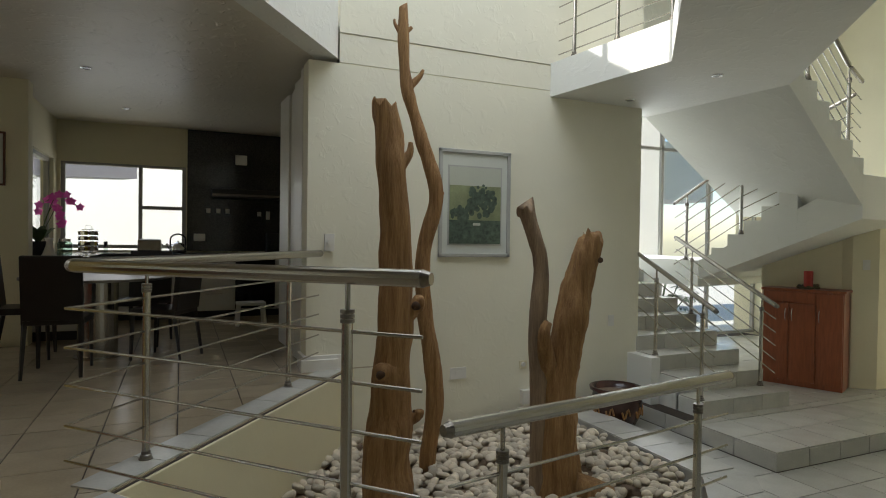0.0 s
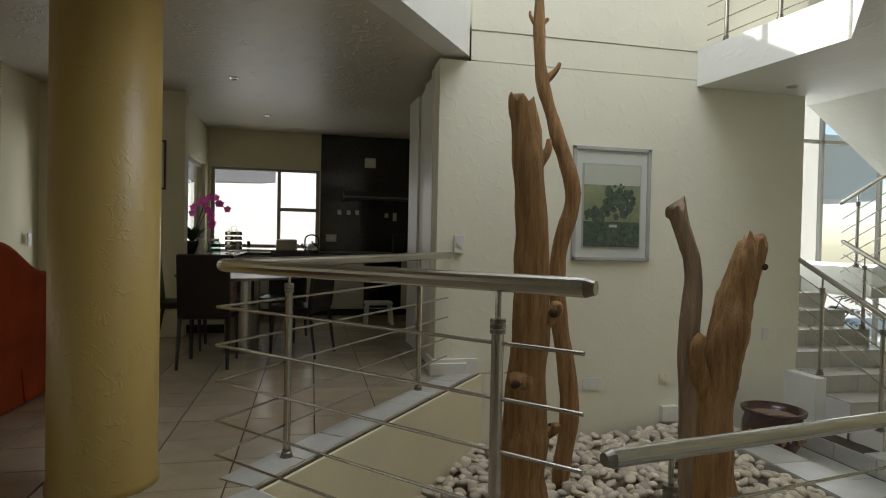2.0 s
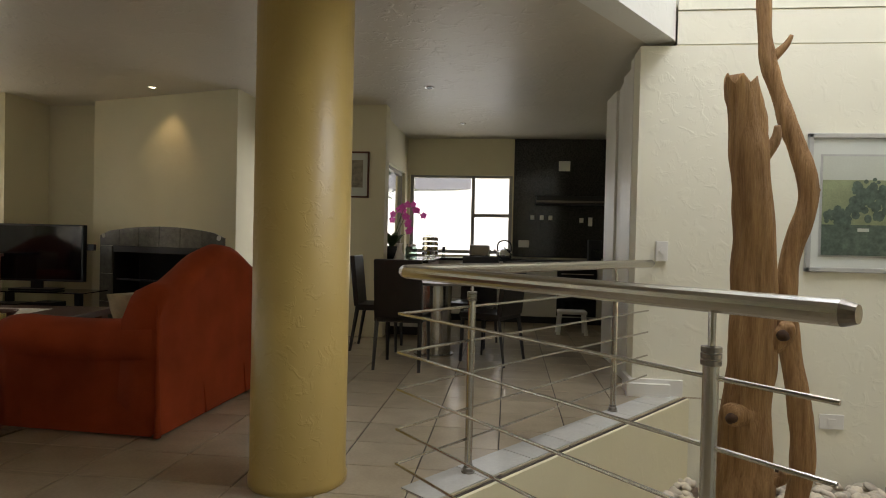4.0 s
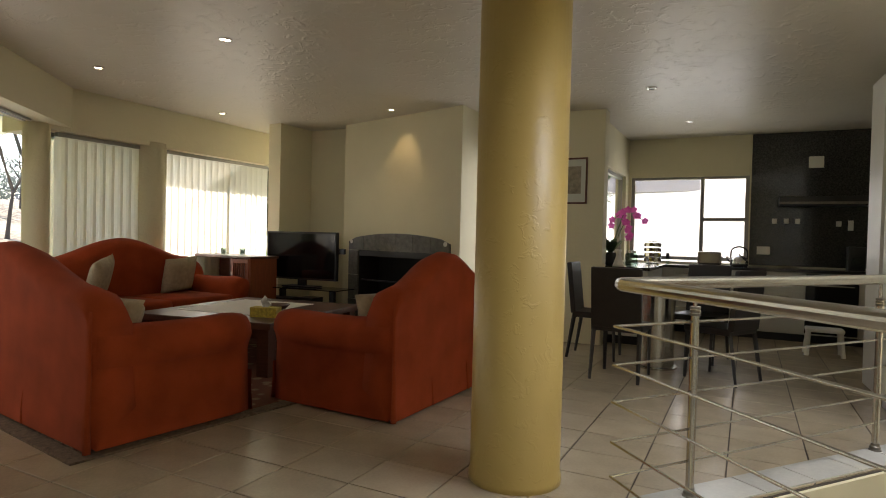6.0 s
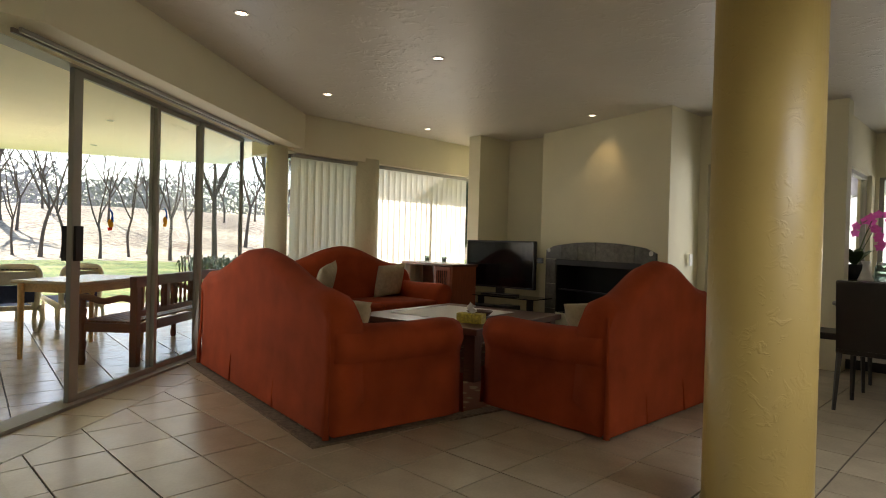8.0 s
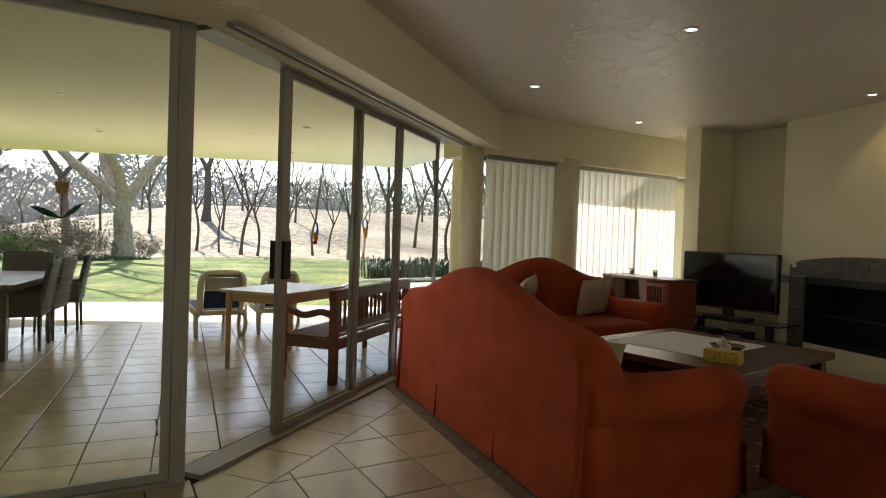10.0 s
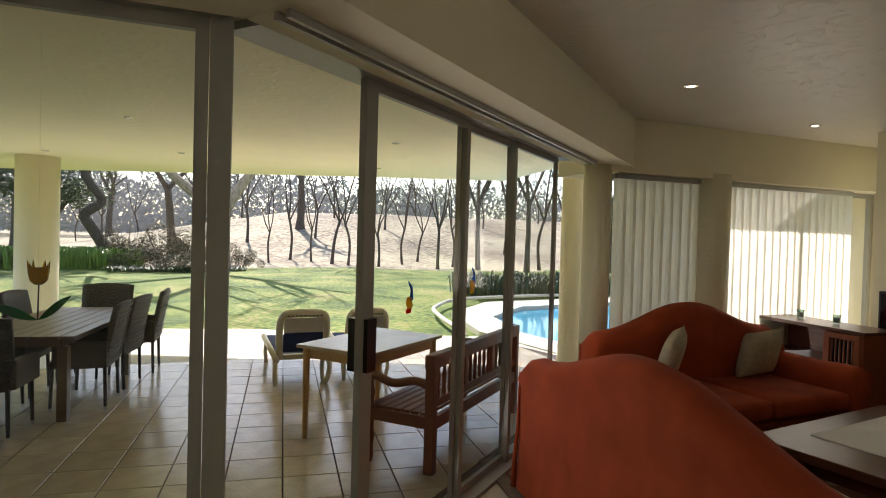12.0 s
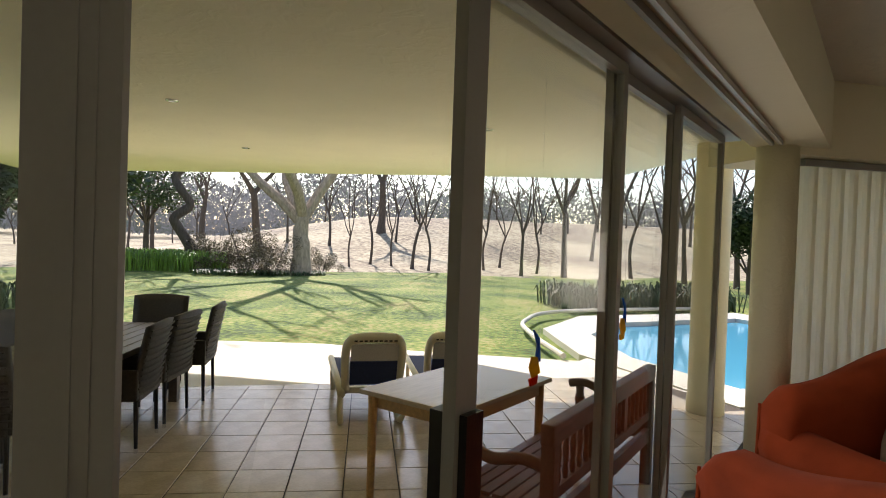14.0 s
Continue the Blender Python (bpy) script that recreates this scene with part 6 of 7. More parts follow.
def sofa(m, width, depth, label, peak=1.08, seats=2, cushions=()):
    """A slipcovered camel-back sofa: back at y = 0, seat towards +y."""
    t = thing("sofa", m, label, "sofa", "terracotta sofas round the coffee table")
    w = width / 2
    bm = bmesh.new()
    n, k = 40, 10
    prof = []
    for i in range(n + 1):
        u = -1 + 2 * i / n
        hump = 0.5 * (1 + math.cos(math.pi * min(1.0, abs(u) / 0.86)))
        prof.append((u * (w - 0.02), 0.86 + (peak - 0.86) * hump - 0.10 * max(0.0, (abs(u) - 0.86) / 0.14) ** 2))
    rings = []
    for x, h in prof:
        flare = 0.025 * math.sin(9 * x) if True else 0
        sec = [(0.0 - 0.015, 0.012), (-0.012 + flare * 0.25, 0.10), (0.0, 0.3), (0.0, h - 0.12), (-0.02, h - 0.05), (0.02, h + 0.0), (0.10, h + 0.012), (0.19, h - 0.03), (0.22, h - 0.10), (0.22, 0.45), (0.24, 0.2)]
        rings.append([bm.verts.new((x, y, z)) for y, z in sec])
    for i in range(n):
        for j in range(len(rings[0]) - 1):
            bm.faces.new((rings[i][j], rings[i + 1][j], rings[i + 1][j + 1], rings[i][j + 1]))
    bm.faces.new(rings[0])
    bm.faces.new(rings[-1][::-1])
    part("backrest", bm, M_FABRIC, t, smooth=True)
    for s in (-1, 1):
        a = bmesh.new()
        rings = []
        for j in range(15):
            y = 0.03 + (depth - 0.03) * j / 14
            e = 1.0 if j < 13 else (0.93 if j == 13 else 0.8)
            dip = -0.02 * math.sin(math.pi * j / 14)
            cx, r = w - 0.12, 0.135 * e
            ring = []
            sec = [(cx + 0.10 * e, 0.012), (cx + 0.095 * e, 0.15), (cx + 0.085 * e, 0.42)]
            for q in range(9):
                an = radians(-40 + 260 * q / 8)
                sec.append((cx + r * math.cos(an), 0.535 + dip + r * math.sin(an)))
            sec += [(cx - 0.11 * e, 0.40), (cx - 0.11 * e, 0.05)]
            for x, z in sec:
                ring.append(a.verts.new((s * x, y, z)))
            rings.append(ring)
        for i in range(len(rings) - 1):
            for j in range(len(rings[0]) - 1):
                a.faces.new((rings[i][j], rings[i + 1][j], rings[i + 1][j + 1], rings[i][j + 1]))
        a.faces.new(rings[0])
        a.faces.new(rings[-1][::-1])
        part("arm", a, M_FABRIC, t, smooth=True)
    part("seat_base", B(-w + 0.22, 0.2, 0.06, w - 0.22, depth - 0.05, 0.30, 0.02), M_FABRIC, t)
    sw = (2 * w - 0.44) / seats
    for i in range(seats):
        x0 = -w + 0.22 + sw * i
        part("seat_cushion", B(x0 + 0.005, 0.22, 0.30, x0 + sw - 0.005, depth - 0.02, 0.46, 0.05), M_FABRIC, t, smooth=True)
    skr = bmesh.new()
    pl = []
    y1 = depth + 0.005
    for i in range(61):
        x = -w + 0.02 + (2 * w - 0.04) * i / 60
        pl.append((x, y1 + 0.006 * math.sin(i * 1.9)))
    g = [[skr.verts.new((x, y + (0.012 if z < 0.1 else 0), z)) for x, y in pl] for z in (0.012, 0.15, 0.28)]
    for j in range(2):
        for i in range(60):
            skr.faces.new((g[j][i], g[j][i + 1], g[j + 1][i + 1], g[j + 1][i]))
    bmesh.ops.solidify(skr, geom=skr.faces[:], thickness=0.006)
    part("front_skirt", skr, M_FABRIC, t, smooth=True)
    for s in (-1, 1):
        pf = tube(bmesh.new(), [(s * (w - 0.02), -0.004, 0.75), (s * (w - 0.018), -0.008, 0.4), (s * (w - 0.01), -0.02, 0.2), (s * (w - 0.005), -0.022, 0.015)], [0.008, 0.012, 0.016, 0.022], 6)
        part("corner_pleat", pf, M_FABRIC, t, smooth=True)
        for z in (0.0,):
            part("back_pleat", tube(bmesh.new(), [(s * w * 0.35, -0.002, 0.24), (s * w * 0.35, -0.014, 0.13), (s * w * 0.35 + 0.01, -0.018, 0.015)], [0.002, 0.006, 0.009], 6), M_FABRIC, t, smooth=True)
    return t


def cushion(m, label, w=0.5, h=0.42, d=0.16):
    t = thing("cushion", m, label, "cushion", "scatter cushions")
    part("cover", pillow(bmesh.new(), w, h, d), M_CUSHION, t, smooth=True)
    return t


SA = pose(-4.06, 1.56, 0.015, 0, 0, -7.5)
SB = pose(-1.74, 3.45, 0.0, 0, 0, 88)
SC = pose(-6.10, 3.75, 0.015, 0, 0, -90)
sofa(SA, 2.56, 1.0, "terracotta slipcovered camel-back three-seater sofa on a rug", seats=3)
sofa(SB, 1.56, 1.03, "terracotta slipcovered camel-back two-seater sofa", seats=2)
sofa(SC, 2.1, 1.0, "terracotta slipcovered camel-back sofa before the blinds", seats=2)
CL = "beige damask scatter cushion leaning on a sofa"
cushion(SA @ pose(0.78, 0.34, 0.60, -22, 0, 0), CL, 0.52, 0.36)
cushion(SB @ pose(-0.32, 0.38, 0.62, -24, 0, 0), CL, 0.52, 0.36)
cushion(SC @ pose(0.42, 0.36, 0.67, -16, 10, 38), CL, 0.46, 0.46)
cushion(SC @ pose(-0.55, 0.36, 0.67, -18, 5, 0), CL, 0.44, 0.44)

rug = thing("rug", pose(-4.08, 3.25, 0, 0, 0, -8), "brown and rust patterned Persian rug under the sofas", "rug")
part("rug_field", B(-1.44, -1.66, 0.0, 1.44, 1.55, 0.012), M_RUG, rug)
eb = bmesh.new()
for x0, y0, x1, y1 in ((-1.55, -1.77, 1.55, -1.67), (-1.55, 1.56, 1.55, 1.65), (-1.55, -1.67, -1.45, 1.56), (1.45, -1.67, 1.55, 1.56)):
    box(eb, x0, y0, 0.0, x1, y1, 0.013)
part("border", eb, M_RUG_EDGE, rug)

ct = thing("coffee_table", pose(-4.02, 3.80, 0.013, 0, 0, 8), "dark wooden coffee table with stout square legs", "table")
part("tabletop", B(-0.72, -0.80, 0.40, 0.72, 0.80, 0.455, 0.006), M_DARKWOOD, ct)
part("runner", B(-0.55, -0.45, 0.456, 0.30, 0.55, 0.460), M_TISSUE, ct)
for x in (-0.62, 0.62):
    for y in (-0.70, 0.70):
        part("leg", B(x - 0.055, y - 0.055, 0, x + 0.055, y + 0.055, 0.40, 0.004), M_DARKWOOD, ct)
part("apron", B(-0.6, -0.68, 0.30, 0.6, 0.68, 0.399), M_DARKWOOD, ct)
tbx = thing("tissue_box", pose(-3.52, 3.40, 0.468, 0, 0, 20), "yellow patterned tissue box with a tissue pulled out", "tissue box")
part("box", B(-0.12, -0.06, 0, 0.12, 0.06, 0.085, 0.003), M_YELLOWBOX, tbx)
ts = bmesh.new()
rr = random.Random(5)
g = [[ts.verts.new((-0.04 + 0.08 * i / 5 + 0.02 * math.sin(j * 2 + i), 0.02 * math.sin(i * 1.7 + j), 0.085 + 0.10 * j / 4 * (1 - 0.25 * abs(i - 2.0) / 2.5))) for i in range(6)] for j in range(5)]
for j in range(4):
    for i in range(5):
        ts.faces.new((g[j][i], g[j][i + 1], g[j + 1][i + 1], g[j + 1][i]))
part("tissue", ts, M_TISSUE, tbx, smooth=True)
bw = thing("wooden_bowl", pose(-3.75, 3.78, 0.468), "dark turned wooden bowl on the coffee table", "bowl")
part("bowl", lathe(bmesh.new(), [(0.05, 0), (0.09, 0.02), (0.13, 0.06), (0.125, 0.06), (0.085, 0.028), (0.01, 0.015)], 24), M_DARKWOOD, bw, smooth=True)

# television on its glass stand
tv = thing("television", pose(-5.02, 5.62, 0.50, 0, 0, 4), "large black flat-screen television on a glass stand", "television")
part("bezel", B(-0.55, -0.025, 0.10, 0.55, 0.04, 0.73, 0.006), M_BLACK, tv)
part("screen", B(-0.53, -0.028, 0.125, 0.53, -0.0255, 0.71), M_SCREEN, tv)
part("neck", B(-0.06, 0.0, 0.02, 0.06, 0.04, 0.12), M_BLACK, tv)
part("foot", B(-0.24, -0.1, 0.0, 0.24, 0.13, 0.02, 0.004), M_BLACK, tv)
part("cable_box", B(0.56, 0.02, 0.45, 0.64, 0.06, 0.52, 0.004), M_BLACK, tv)
ts_ = thing("tv_stand", pose(-5.0, 5.64, 0.0, 0, 0, 4), "black glass television stand with devices on its shelves", "stand")
for z in (0.06, 0.28, 0.485):
    part("shelf", B(-0.65, -0.22, z, 0.65, 0.22, z + 0.012, 0.003), M_SCREEN, ts_)
for x in (-0.4, 0.4):
    part("support", B(x - 0.03, 0.05, 0.0, x + 0.03, 0.12, 0.484), M_BLACK, ts_)
for x, w, z, h in ((-0.32, 0.36, 0.294, 0.06), (0.12, 0.25, 0.294, 0.08), (0.0, 0.4, 0.074, 0.07)):
    dv = thing("media_box", pose(-5.0, 5.64, 0.0, 0, 0, 4) @ pose(x, -0.02, z), "black media player on the television stand", "media player")
    part("case", B(-w / 2, -0.12, 0, w / 2, 0.12, h, 0.004), M_BLACK, dv)
    part("front_strip", B(-w / 2 + 0.03, -0.122, h * 0.4, w / 2 - 0.03, -0.1205, h * 0.6), M_ALU, dv)

# sideboard behind the far sofa
sb = thing("sideboard", pose(-5.92, 5.30, 0, 0, 0, -6), "dark wooden sideboard with arched spindle door", "sideboard")
part("top", B(-0.78, -0.22, 0.87, 0.62, 0.24, 0.90, 0.004), M_DARKWOOD, sb)
part("left_side", B(-0.75, -0.2, 0.0, -0.72, 0.22, 0.87), M_DARKWOOD, sb)
part("right_side", B(0.57, -0.2, 0.0, 0.60, 0.22, 0.87), M_CABWOOD, sb)
part("back", B(-0.74, 0.2, 0.06, 0.58, 0.219, 0.87), M_DARKWOOD, sb)
part("divider", B(0.20, -0.19, 0.06, 0.225, 0.2, 0.87), M_CABWOOD, sb)
part("base", B(-0.72, -0.19, 0.04, 0.57, 0.2, 0.07), M_DARKWOOD, sb)
part("shelf", B(-0.72, -0.17, 0.56, 0.2, 0.2, 0.58), M_DARKWOOD, sb)
part("drawer_front", B(-0.10, -0.205, 0.42, 0.20, -0.19, 0.56, 0.003), M_CABWOOD, sb)
dd = bmesh.new()
for x0, z0, x1, z1 in ((0.23, 0.08, 0.28, 0.86), (0.52, 0.08, 0.57, 0.86), (0.28, 0.08, 0.52, 0.13), (0.28, 0.45, 0.52, 0.50), (0.28, 0.81, 0.52, 0.86)):
    box(dd, x0, -0.215, z0, x1, -0.192, z1)
dr = part("door", dd, M_CABWOOD, sb)
for z0, z1 in ((0.13, 0.45), (0.50, 0.79)):
    for k in range(6):
        part("spindle", rod(bmesh.new(), (0.30 + 0.04 * k, -0.203, z0), (0.30 + 0.04 * k, -0.203, z1 + 0.02), 0.008, seg=8), M_CABWOOD, dr)
# near-black sheet close behind the spindles
part("door_back", B(0.28, -0.185, 0.13, 0.52, -0.18, 0.82), M_DULL_BLACK, sb)
for x in (-0.28, 0.12):
    gl = thing("tea_light_glass", pose(-5.92, 5.30, 0.902, 0, 0, -6) @ pose(x, 0.05, 0), "small clear tea light glass on the sideboard", "glass")
    part("cup", lathe(bmesh.new(), [(0.03, 0), (0.036, 0.085), (0.033, 0.085), (0.028, 0.01), (0.005, 0.008)], 18), M_TABLEGLASS, gl, smooth=True)
    part("wax", lathe(bmesh.new(), [(0.026, 0.012), (0.03, 0.06), (0.002, 0.06)], 14), M_TISSUE, gl)

# fireplace surround
fp = thing("fireplace_surround", Matrix.Translation((*chim(0.0), 0)) @ Matrix.Rotation(math.atan2(CH_D.y, CH_D.x), 4, "Z"), "arched slate tile fireplace surround on the chimney breast", "fireplace")


def arch_top(u):
    return 1.15 + 0.085 * (1 - ((u - 1.075) / 0.93) ** 2)


for a, b in ((0.15, 0.345), (1.79, 2.0)):
    for z0, z1 in ((0.012, 0.34), (0.344, 0.67), (0.674, 1.0)):
        part("tile", B(a, -0.025, z0, b, -0.001, z1, 0.003), M_SLATE, fp)
us = np.linspace(0.15, 2.0, 7)
for a, b in zip(us, us[1:]):
    bm = bmesh.new()
    q = [bm.verts.new(c) for c in ((a + 0.003, -0.025, 1.004), (b - 0.003, -0.025, 1.004), (b - 0.003, -0.025, arch_top(b) - (0.03 if b > 1.95 else 0)), ((a + b) / 2, -0.025, arch_top((a + b) / 2)), (a + 0.003, -0.025, arch_top(a) - (0.03 if a < 0.2 else 0)))]
    f = bm.faces.new(q)
    r = bmesh.ops.extrude_face_region(bm, geom=[f])
    bmesh.ops.translate(bm, verts=[x for x in r["geom"] if isinstance(x, bmesh.types.BMVert)], vec=(0, 0.024, 0))
    part("tile", bm, M_SLATE, fp)
for u in (0.21, 1.93):
    part("round_inlay", rod(bmesh.new(), (u, -0.03, 1.12), (u, -0.02, 1.12), 0.028, seg=18), M_WHITE, fp)
ins = bmesh.new()
box(ins, 0.34, 0.35, 0.28, 1.80, 0.5, 1.03)
box(ins, 0.335, 0.001, 0.28, 0.36, 0.4, 1.03)
box(ins, 1.775, 0.001, 0.28, 1.795, 0.4, 1.03)
box(ins, 0.34, 0.001, 0.296, 1.79, 0.4, 0.31)
part("firebox", ins, M_DULL_BLACK, fp)
part("grate_lintel", B(0.345, -0.01, 0.93, 1.79, 0.0, 1.0), M_BLACK, fp)
part("grate_bar", B(0.37, 0.02, 0.60, 1.77, 0.04, 0.62), M_BLACK, fp)

# downlights in the ceiling and on the patio
for i, (x, y, on) in enumerate(((-3.83, 1.31, 1), (-3.5, 2.88, 1), (-5.27, 2.99, 1), (-5.81, 4.97, 1), (-3.64, 5.56, 1), (-0.67, 5.63, 0), (-0.47, 7.48, 0), (4.45, 2.95, 0), (4.4, 4.0, 0), (-8.58, -0.89, 0), (-8.73, 1.89, 0), (-11.19, -0.52, 0), (-6.13, -0.48, 0), (-11.38, 2.4, 0), (-12.1, -2.35, 0))):
    z = CEIL if x > -7 else ROOF_Z
    if x > 4:
        z = 2.62
    dl = thing("downlight", pose(x, y, z), "recessed chrome downlight, lit" if on else "recessed chrome downlight, unlit", "light", "lit ceiling downlights" if on else "unlit ceiling downlights")
    part("ring", lathe(bmesh.new(), [(0.03, -0.002), (0.042, -0.010), (0.05, -0.006), (0.052, 0.0)], 24), M_CHROME, dl, smooth=True)
    part("lens", rod(bmesh.new(), (0, 0, -0.006), (0, 0, -0.002), 0.032, seg=20), M_GLOW if on else M_ALU, dl)
sp = new("fireplace_spot", bpy.data.lights.new("fireplace_spot", "SPOT"))
sp.data.energy, sp.data.spot_size, sp.data.spot_blend, sp.data.color, sp.data.shadow_soft_size = 2.5, radians(75), 0.8, (1.0, 0.72, 0.36), 0.03
sp.matrix_world = look((-3.64, 5.56, CEIL - 0.03), (-3.66, 5.88, 1.9))

wall_plate(-2.68, 6.12, 1.06, 0.08, 0.13, "white switch plate on the chimney side", rz=90)
pc = thing("framed_photograph", pose(-1.62, 6.398, 1.90), "small dark-framed sepia picture on the wall", "picture")
fm = bmesh.new()
for x0, z0, x1, z1 in ((-0.16, -0.27, -0.14, 0.27), (0.14, -0.27, 0.16, 0.27), (-0.14, -0.27, 0.14, -0.25), (-0.14, 0.25, 0.14, 0.27)):
    box(fm, x0, -0.02, z0, x1, 0, z1)
part("frame", fm, M_DARKWOOD, pc)
part("mount", B(-0.14, -0.008, -0.25, 0.14, -0.001, 0.25), M_MAT_BOARD, pc)
part("print", B(-0.085, -0.010, -0.15, 0.085, -0.0082, 0.17), rough_surface("sepia_print", (0.30, 0.26, 0.20), 0.6, scale=18, vary=0.5, bump=0), pc)

# ---- dining corner and kitchen ----


def dining_chair(m):
    c = thing("dining_chair", m, "black leather dining chair with a tall padded back", "chair", "chairs round the dining table")
    part("seat", B(-0.22, -0.22, 0.42, 0.22, 0.22, 0.48, 0.015), M_LEATHER, c)
    part("backrest", B(-0.215, -0.025, 0.0, 0.215, 0.025, 0.52, 0.012, Matrix.Translation((0, -0.21, 0.46)) @ Matrix.Rotation(radians(6), 4, "X")), M_LEATHER, c)
    for s in (-1, 1):
        part("front_leg", rod(bmesh.new(), (s * 0.20, 0.205, 0), (s * 0.195, 0.19, 0.43), 0.014, 0.022, 4), M_LEATHER, c)
        part("back_leg", rod(bmesh.new(), (s * 0.205, -0.27, 0), (s * 0.195, -0.2, 0.45), 0.014, 0.022, 4), M_LEATHER, c)
    return c


dc = dining_chair(pose(-0.76, 4.93, 0, 0, 0, -3))
copy_thing(dc, pose(-1.15, 5.72, 0, 0, 0, -88))
copy_thing(dc, pose(0.02, 5.32, 0, 0, 0, 62))
copy_thing(dc, pose(-0.2, 6.15, 0, 0, 0, 165))
dt = thing("dining_table", pose(-0.55, 5.55, 0), "round dark glass dining table on a steel drum pedestal", "table")
part("tabletop", rod(bmesh.new(), (0, 0, 0.742), (0, 0, 0.756), 0.62, seg=48), M_SCREEN, dt)
part("rim", lathe(bmesh.new(), [(0.60, 0.735), (0.625, 0.74), (0.625, 0.758), (0.615, 0.76)], 48), M_STEEL_DARK, dt)
part("pedestal", lathe(bmesh.new(), [(0.20, 0), (0.20, 0.015), (0.17, 0.02), (0.17, 0.72), (0.2, 0.735)], 32), M_STEEL, dt, smooth=False)

kc = thing("kitchen_counter", pose(0.3, 8.37, 0), "white kitchen base units under a black granite worktop", "cabinet")
part("plinth", B(-1.65, -0.22, 0, 1.68, 0.3, 0.1), M_BLACK, kc)
part("carcass", B(-1.68, -0.27, 0.1, 1.68, 0.3, 0.87), M_WHITE_CAB, kc)
for i in range(6):
    x0 = -1.67 + 0.56 * i
    if i == 4:
        ov = part("oven", B(x0 + 0.004, -0.295, 0.12, x0 + 0.552, -0.272, 0.86, 0.003), M_SCREEN, kc)
        part("oven_handle", rod(bmesh.new(), (x0 + 0.06, -0.33, 0.72), (x0 + 0.5, -0.33, 0.72), 0.009, seg=10), M_CHROME, ov)
        continue
    for z0, z1 in ((0.12, 0.40), (0.404, 0.63), (0.634, 0.86)):
        dw = part("drawer_front", B(x0 + 0.004, -0.29, z0, x0 + 0.552, -0.272, z1, 0.003), M_WHITE_CAB, kc)
        part("handle", rod(bmesh.new(), (x0 + 0.17, -0.315, z1 - 0.06), (x0 + 0.39, -0.315, z1 - 0.06), 0.006, seg=8), M_CHROME, dw)
wt = thing("worktop", pose(0.3, 8.37, 0.872), "polished black granite worktop along the window", "worktop")
part("slab", B(-1.70, -0.31, 0, 1.69, 0.32, 0.035, 0.004), M_GRANITE, wt)
pn = thing("kitchen_island", pose(-1.08, 6.95, 0), "white base units under black granite along the side wall", "cabinet")
part("carcass", B(-0.3, -0.30, 0.1, 0.28, 0.98, 0.87), M_WHITE_CAB, pn)
part("plinth", B(-0.3, -0.28, 0.0, 0.24, 0.98, 0.1), M_BLACK, pn)
part("worktop", B(-0.32, -0.33, 0.872, 0.31, 1.09, 0.907, 0.004), M_GRANITE, pn)

hd_ = thing("extractor_hood", pose(1.05, 8.66, 1.72), "black slab extractor hood on the granite wall", "hood")
part("body", B(-0.48, -0.32, 0.0, 0.50, 0.01, 0.12, 0.005), M_BLACK, hd_)
part("front_edge", B(-0.48, -0.325, 0.02, 0.50, -0.321, 0.05), M_STEEL_DARK, hd_)
for x, z, w, h in ((0.99, 2.31, 0.17, 0.15), (0.41, 1.13, 0.16, 0.11), (0.53, 1.53, 0.06, 0.07), (0.67, 1.53, 0.06, 0.07), (0.80, 1.53, 0.06, 0.07), (1.26, 1.50, 0.06, 0.07), (1.39, 1.48, 0.06, 0.13)):
    wall_plate(x, 8.672, z, w, h, "white switched socket on the granite wall", category="socket")

spk = thing("spice_rack", pose(-0.98, 8.38, 0.91), "revolving chrome spice rack full of jars", "spice rack")
part("base", rod(bmesh.new(), (0, 0, 0), (0, 0, 0.012), 0.09, seg=20), M_CHROME, spk)
part("top", rod(bmesh.new(), (0, 0, 0.30), (0, 0, 0.31), 0.085, seg=20), M_CHROME, spk)
part("handle", tube(bmesh.new(), spline([(-0.04, 0, 0.31), (-0.03, 0, 0.36), (0.03, 0, 0.36), (0.04, 0, 0.31)], 5), 0.004, 6), M_CHROME, spk)
for z in (0.05, 0.12, 0.19, 0.26):
    for k in range(6):
        a = k * 1.047
        p = Vector((math.cos(a), math.sin(a), 0))
        j = part("jar", rod(bmesh.new(), p * 0.04 + Vector((0, 0, z)), p * 0.10 + Vector((0, 0, z)), 0.026, seg=10), M_SOIL if (k + int(z * 100)) % 3 else M_YELLOWBOX, spk)
        part("lid", rod(bmesh.new(), p * 0.10 + Vector((0, 0, z)), p * 0.118 + Vector((0, 0, z)), 0.028, seg=10), M_CHROME, j)
gr = thing("pepper_mill", pose(-0.78, 8.40, 0.908), "small clear and black pepper mill", "mill")
part("jar", rod(bmesh.new(), (0, 0, 0), (0, 0, 0.08), 0.025, seg=14), M_TABLEGLASS, gr)
part("cap", rod(bmesh.new(), (0, 0, 0.08), (0, 0, 0.15), 0.024, seg=14), M_BLACK, gr)
to = thing("toaster", pose(-0.24, 8.40, 0.908), "brushed steel two-slice toaster", "toaster")
part("body", B(-0.15, -0.09, 0.01, 0.15, 0.09, 0.19, 0.025), M_STEEL, to)
part("slots", B(-0.11, -0.05, 0.189, 0.11, 0.05, 0.192), M_BLACK, to)
part("lever", B(0.15, -0.015, 0.1, 0.17, 0.015, 0.12), M_BLACK, to)
ke = thing("kettle", pose(0.12, 8.40, 0.908), "stovetop whistling kettle with an arched handle", "kettle")
